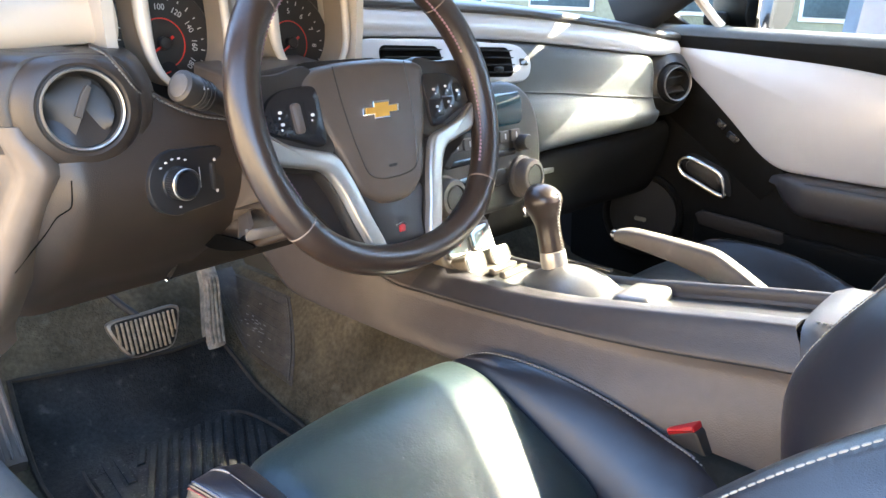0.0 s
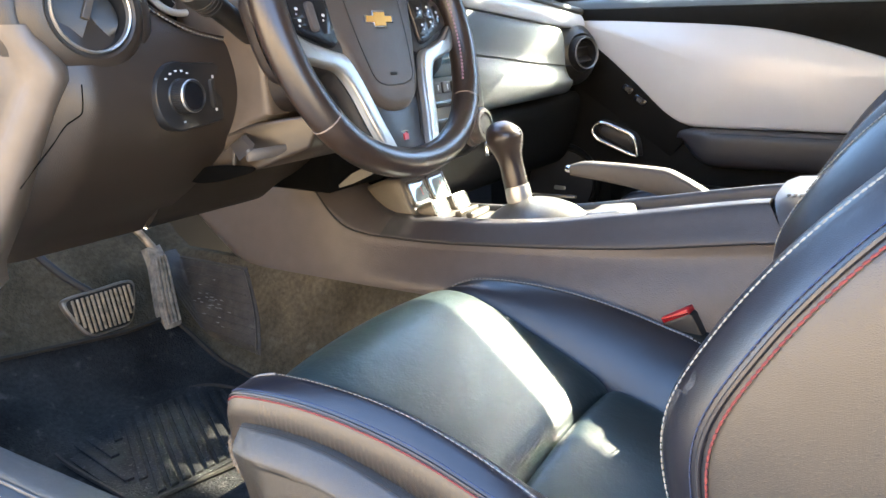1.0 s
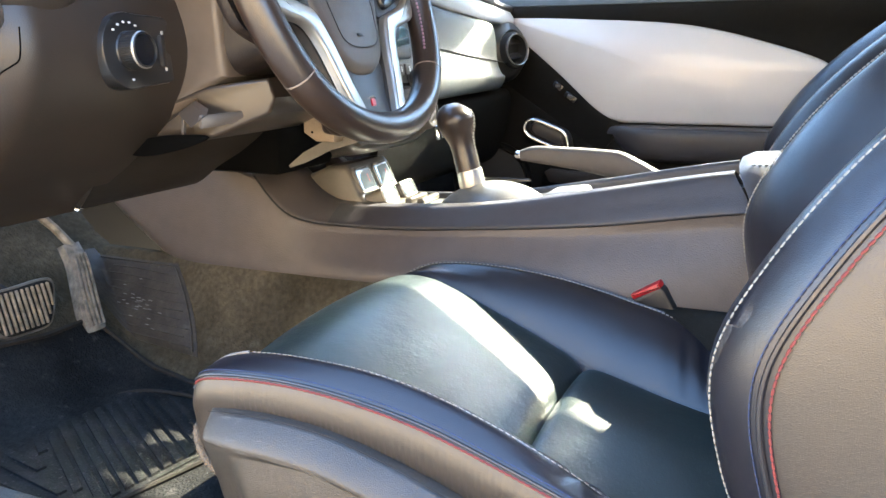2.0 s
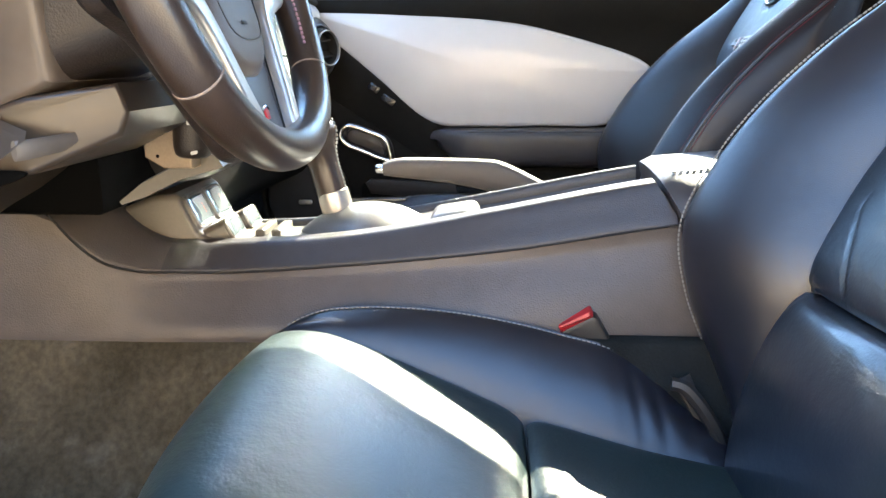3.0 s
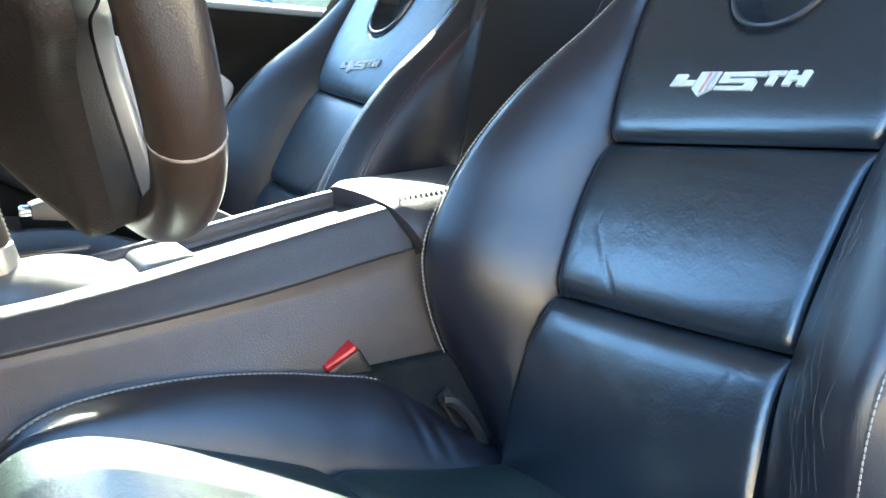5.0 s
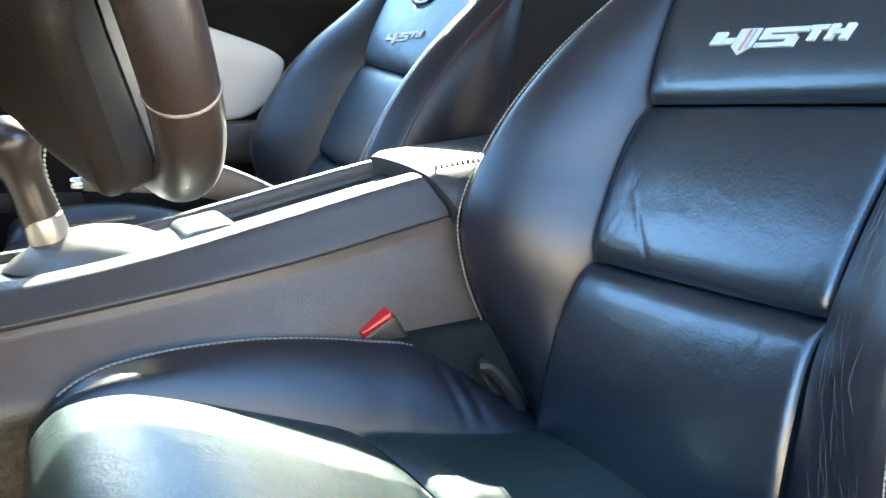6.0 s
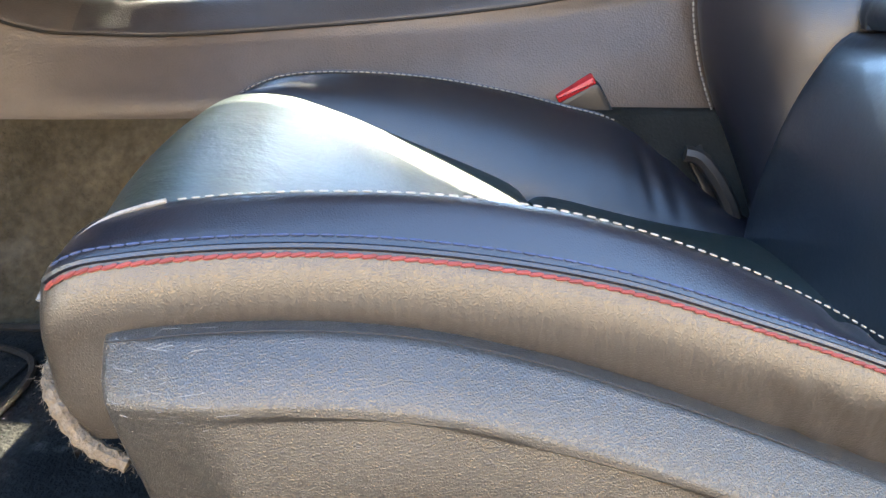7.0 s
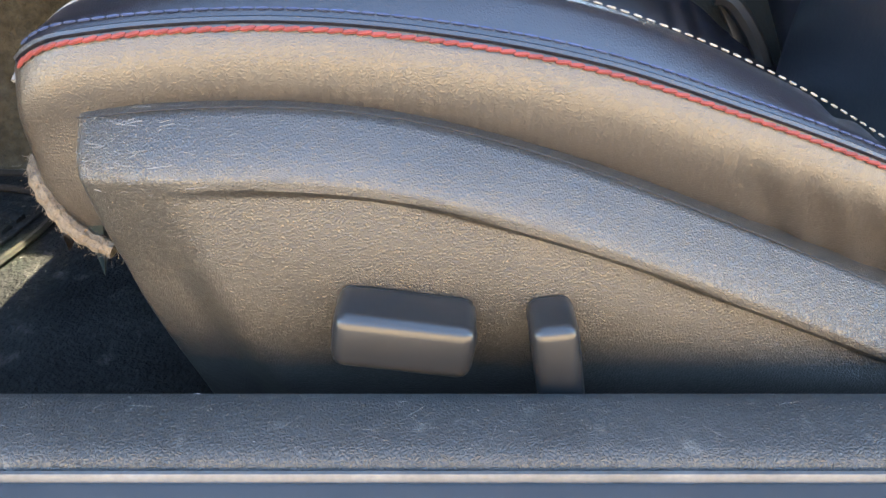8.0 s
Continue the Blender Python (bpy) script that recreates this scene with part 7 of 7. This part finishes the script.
def build_pedals():
    br = thing("brake_pedal", (-0.40, 1.09, 0.14), "worn ribbed brake pedal with metal frame", "pedal", "pedals")
    ex, ey = np.array((1.0, -0.08, 0.0)), np.array((0.0, 0.25, 0.97))
    ex, ey = ex / np.linalg.norm(ex), ey / np.linalg.norm(ey)
    nn = np.cross(ex, ey)
    o = np.array((-0.401, 1.086, 0.142))
    out = smooth_path([(-0.055, 0.026), (-0.048, 0.030), (0.0, 0.031), (0.048, 0.031), (0.055, 0.026), (0.050, 0.0), (0.038, -0.026), (0.030, -0.031), (0.0, -0.032), (-0.026, -0.031), (-0.034, -0.026), (-0.048, 0.0)], 60, closed=True)
    part("pedal_frame", plate(out * 1.06, o - nn * 0.010, ex, ey, 0.010, 0.003), PEDAL_FRAME, br, "worn metal pedal frame")
    pad = part("pedal_pad", plate(out * 0.96, o - nn * 0.002, ex, ey, 0.004, 0.001), RUBBER, br, "dark rubber pad")
    for k in range(13):
        u = -0.045 + 0.0075 * k
        h0, h1 = -0.027 + max(0.0, abs(u + 0.0) - 0.030) * 1.4, 0.027
        part("rib", box(tuple(o + nn * 0.0035 + ex * u + ey * (h0 + h1) / 2), (0.0034, 0.004, (h1 - h0)), 0.001, (-14, 0, 0)), PEDAL, pad)
    part("pedal_arm", tube(smooth_path([(-0.405, 1.098, 0.165), (-0.43, 1.14, 0.20), (-0.45, 1.20, 0.26), (-0.45, 1.26, 0.36)], 14), 0.006, 8), BLACK, br)
    ac = thing("accelerator_pedal", (-0.26, 1.12, 0.07), "worn ribbed accelerator pedal hinged above the floor", "pedal", "pedals")
    spine = smooth_path([(-0.276, 1.088, 0.072), (-0.268, 1.105, 0.104), (-0.256, 1.125, 0.138), (-0.244, 1.145, 0.167), (-0.238, 1.165, 0.190)], 20)
    wid = np.interp(np.linspace(0, 1, 20), (0, 0.2, 1), (0.017, 0.018, 0.0145))
    part("pedal_pad", slab([[p + np.array((u * w, 0.004 * u * u, 0)) for u in np.linspace(-1, 1, 9)] for p, w in zip(spine, wid)], (0, 0.014, -0.006)), PEDAL, ac)
    for u in (-0.66, -0.22, 0.22, 0.66):
        part("rib", tube([p + np.array((u * w, -0.001, 0.001)) for p, w in zip(spine[1:-3], wid[1:-3])], 0.0022, 6), PEDAL, ac)
    part("pedal_arm", tube(smooth_path([(-0.238, 1.168, 0.186), (-0.248, 1.185, 0.212), (-0.270, 1.205, 0.250), (-0.285, 1.24, 0.34)], 12), 0.007, 8), PEDAL, ac)
    dp = thing("foot_rest", (-0.64, 1.05, 0.08), "grey ribbed foot rest beside the door sill", "foot rest", "pedals")
    rows = [[(-0.675 + 0.05 * u, 1.012 + 0.10 * v, 0.058 + 0.20 * v - 0.006 * u) for u in np.linspace(0, 1, 5)] for v in np.linspace(0, 1, 10)]
    part("pad", slab(rows, (0.0, 0.012, -0.02)), CONSOLE_SIDE, dp)
    for k in range(4):
        part("rib", tube([(-0.668 + 0.012 * k, 1.008 + 0.094 * v, 0.068 + 0.182 * v - 0.0015 * k) for v in np.linspace(0, 1, 8)], 0.0025, 6), CONSOLE_SIDE, dp)


build_pedals()


# ---- outside the windows ----
def build_outside():
    b = thing("far_building", (14, 10, 0), "pale two-storey building across the parking lot", "building")
    part("wall", box((20.0, 2.0, 2.7), (6.0, 60.0, 6.0), 0.02), FAR_WALL, b)
    part("roof", box((20.0, 2.0, 5.82), (6.6, 60.6, 0.35), 0.05), TRIM_DARK, b, "dark roof edge")
    for k in range(-6, 9):
        for z in (0.75, 4.0):
            w = part("window", box((16.97, -2.2 + 3.5 * k, z), (0.10, 2.0, 1.5), 0.02), SILVER, b, "white window frame")
            part("pane", box((16.90, -2.2 + 3.5 * k, z), (0.06, 1.8, 1.3), 0.01), FAR_GLASS, w)
    # unseen wall added on the driver's side to reflect warm light inside
    nb = thing("bounce_building", (-9, 0, -0.32), "unseen tan building added to bounce warm light", "building")
    part("wall", box((-9.0, 2.0, 1.23), (4.0, 40.0, 3.1), 0.03), BOUNCE_WALL, nb)
    part("roof", box((-9.0, 2.0, 2.90), (4.4, 40.4, 0.3), 0.05), TRIM_DARK, nb, "dark roof edge")
    car = thing("parked_pickup", (5.6, -1.0, -0.32), "dark blue parked pickup truck in the sun", "car")
    cx, cy = 5.6, -1.0
    prof = [(-2.5, 0.10), (-2.5, 0.75), (-2.3, 0.82), (-0.9, 0.84), (-0.75, 0.90), (-0.35, 1.42), (0.9, 1.46), (1.15, 1.40), (1.35, 0.86), (2.5, 0.82), (2.55, 0.10)]
    rows = []
    for x, k in ((-0.92, 0.97), (-0.95, 1.0), (0.95, 1.0), (0.92, 0.97)):
        rows.append([(cx + x * (0.86 if z > 1.0 else 1.0), cy + y * k, z - 0.02) for y, z in prof])
    part("body", grid(rows, close_v=True, cap=True), FAR_PAINT, car, smooth=False)
    part("side_window", box((cx - 0.87, cy + 0.3, 1.12), (0.04, 1.25, 0.38), 0.01), FAR_GLASS, car)
    part("windscreen", box((cx, cy + 1.27, 1.14), (1.4, 0.06, 0.46), 0.02, (22, 0, 0)), FAR_GLASS, car)
    for y in (-1.6, 1.7):
        wh = part("wheel", lathe((cx - 0.98, cy + y, 0.05), (1, 0, 0), [(0.36, 0), (0.38, 0.03), (0.38, 0.22), (0.3, 0.24)], 28), RUBBER, car)
        part("rim", lathe((cx - 0.99, cy + y, 0.05), (-1, 0, 0), [(0.22, 0), (0.21, 0.02), (0.05, 0.03), (0, 0.03)], 24), SATIN, wh)


build_outside()
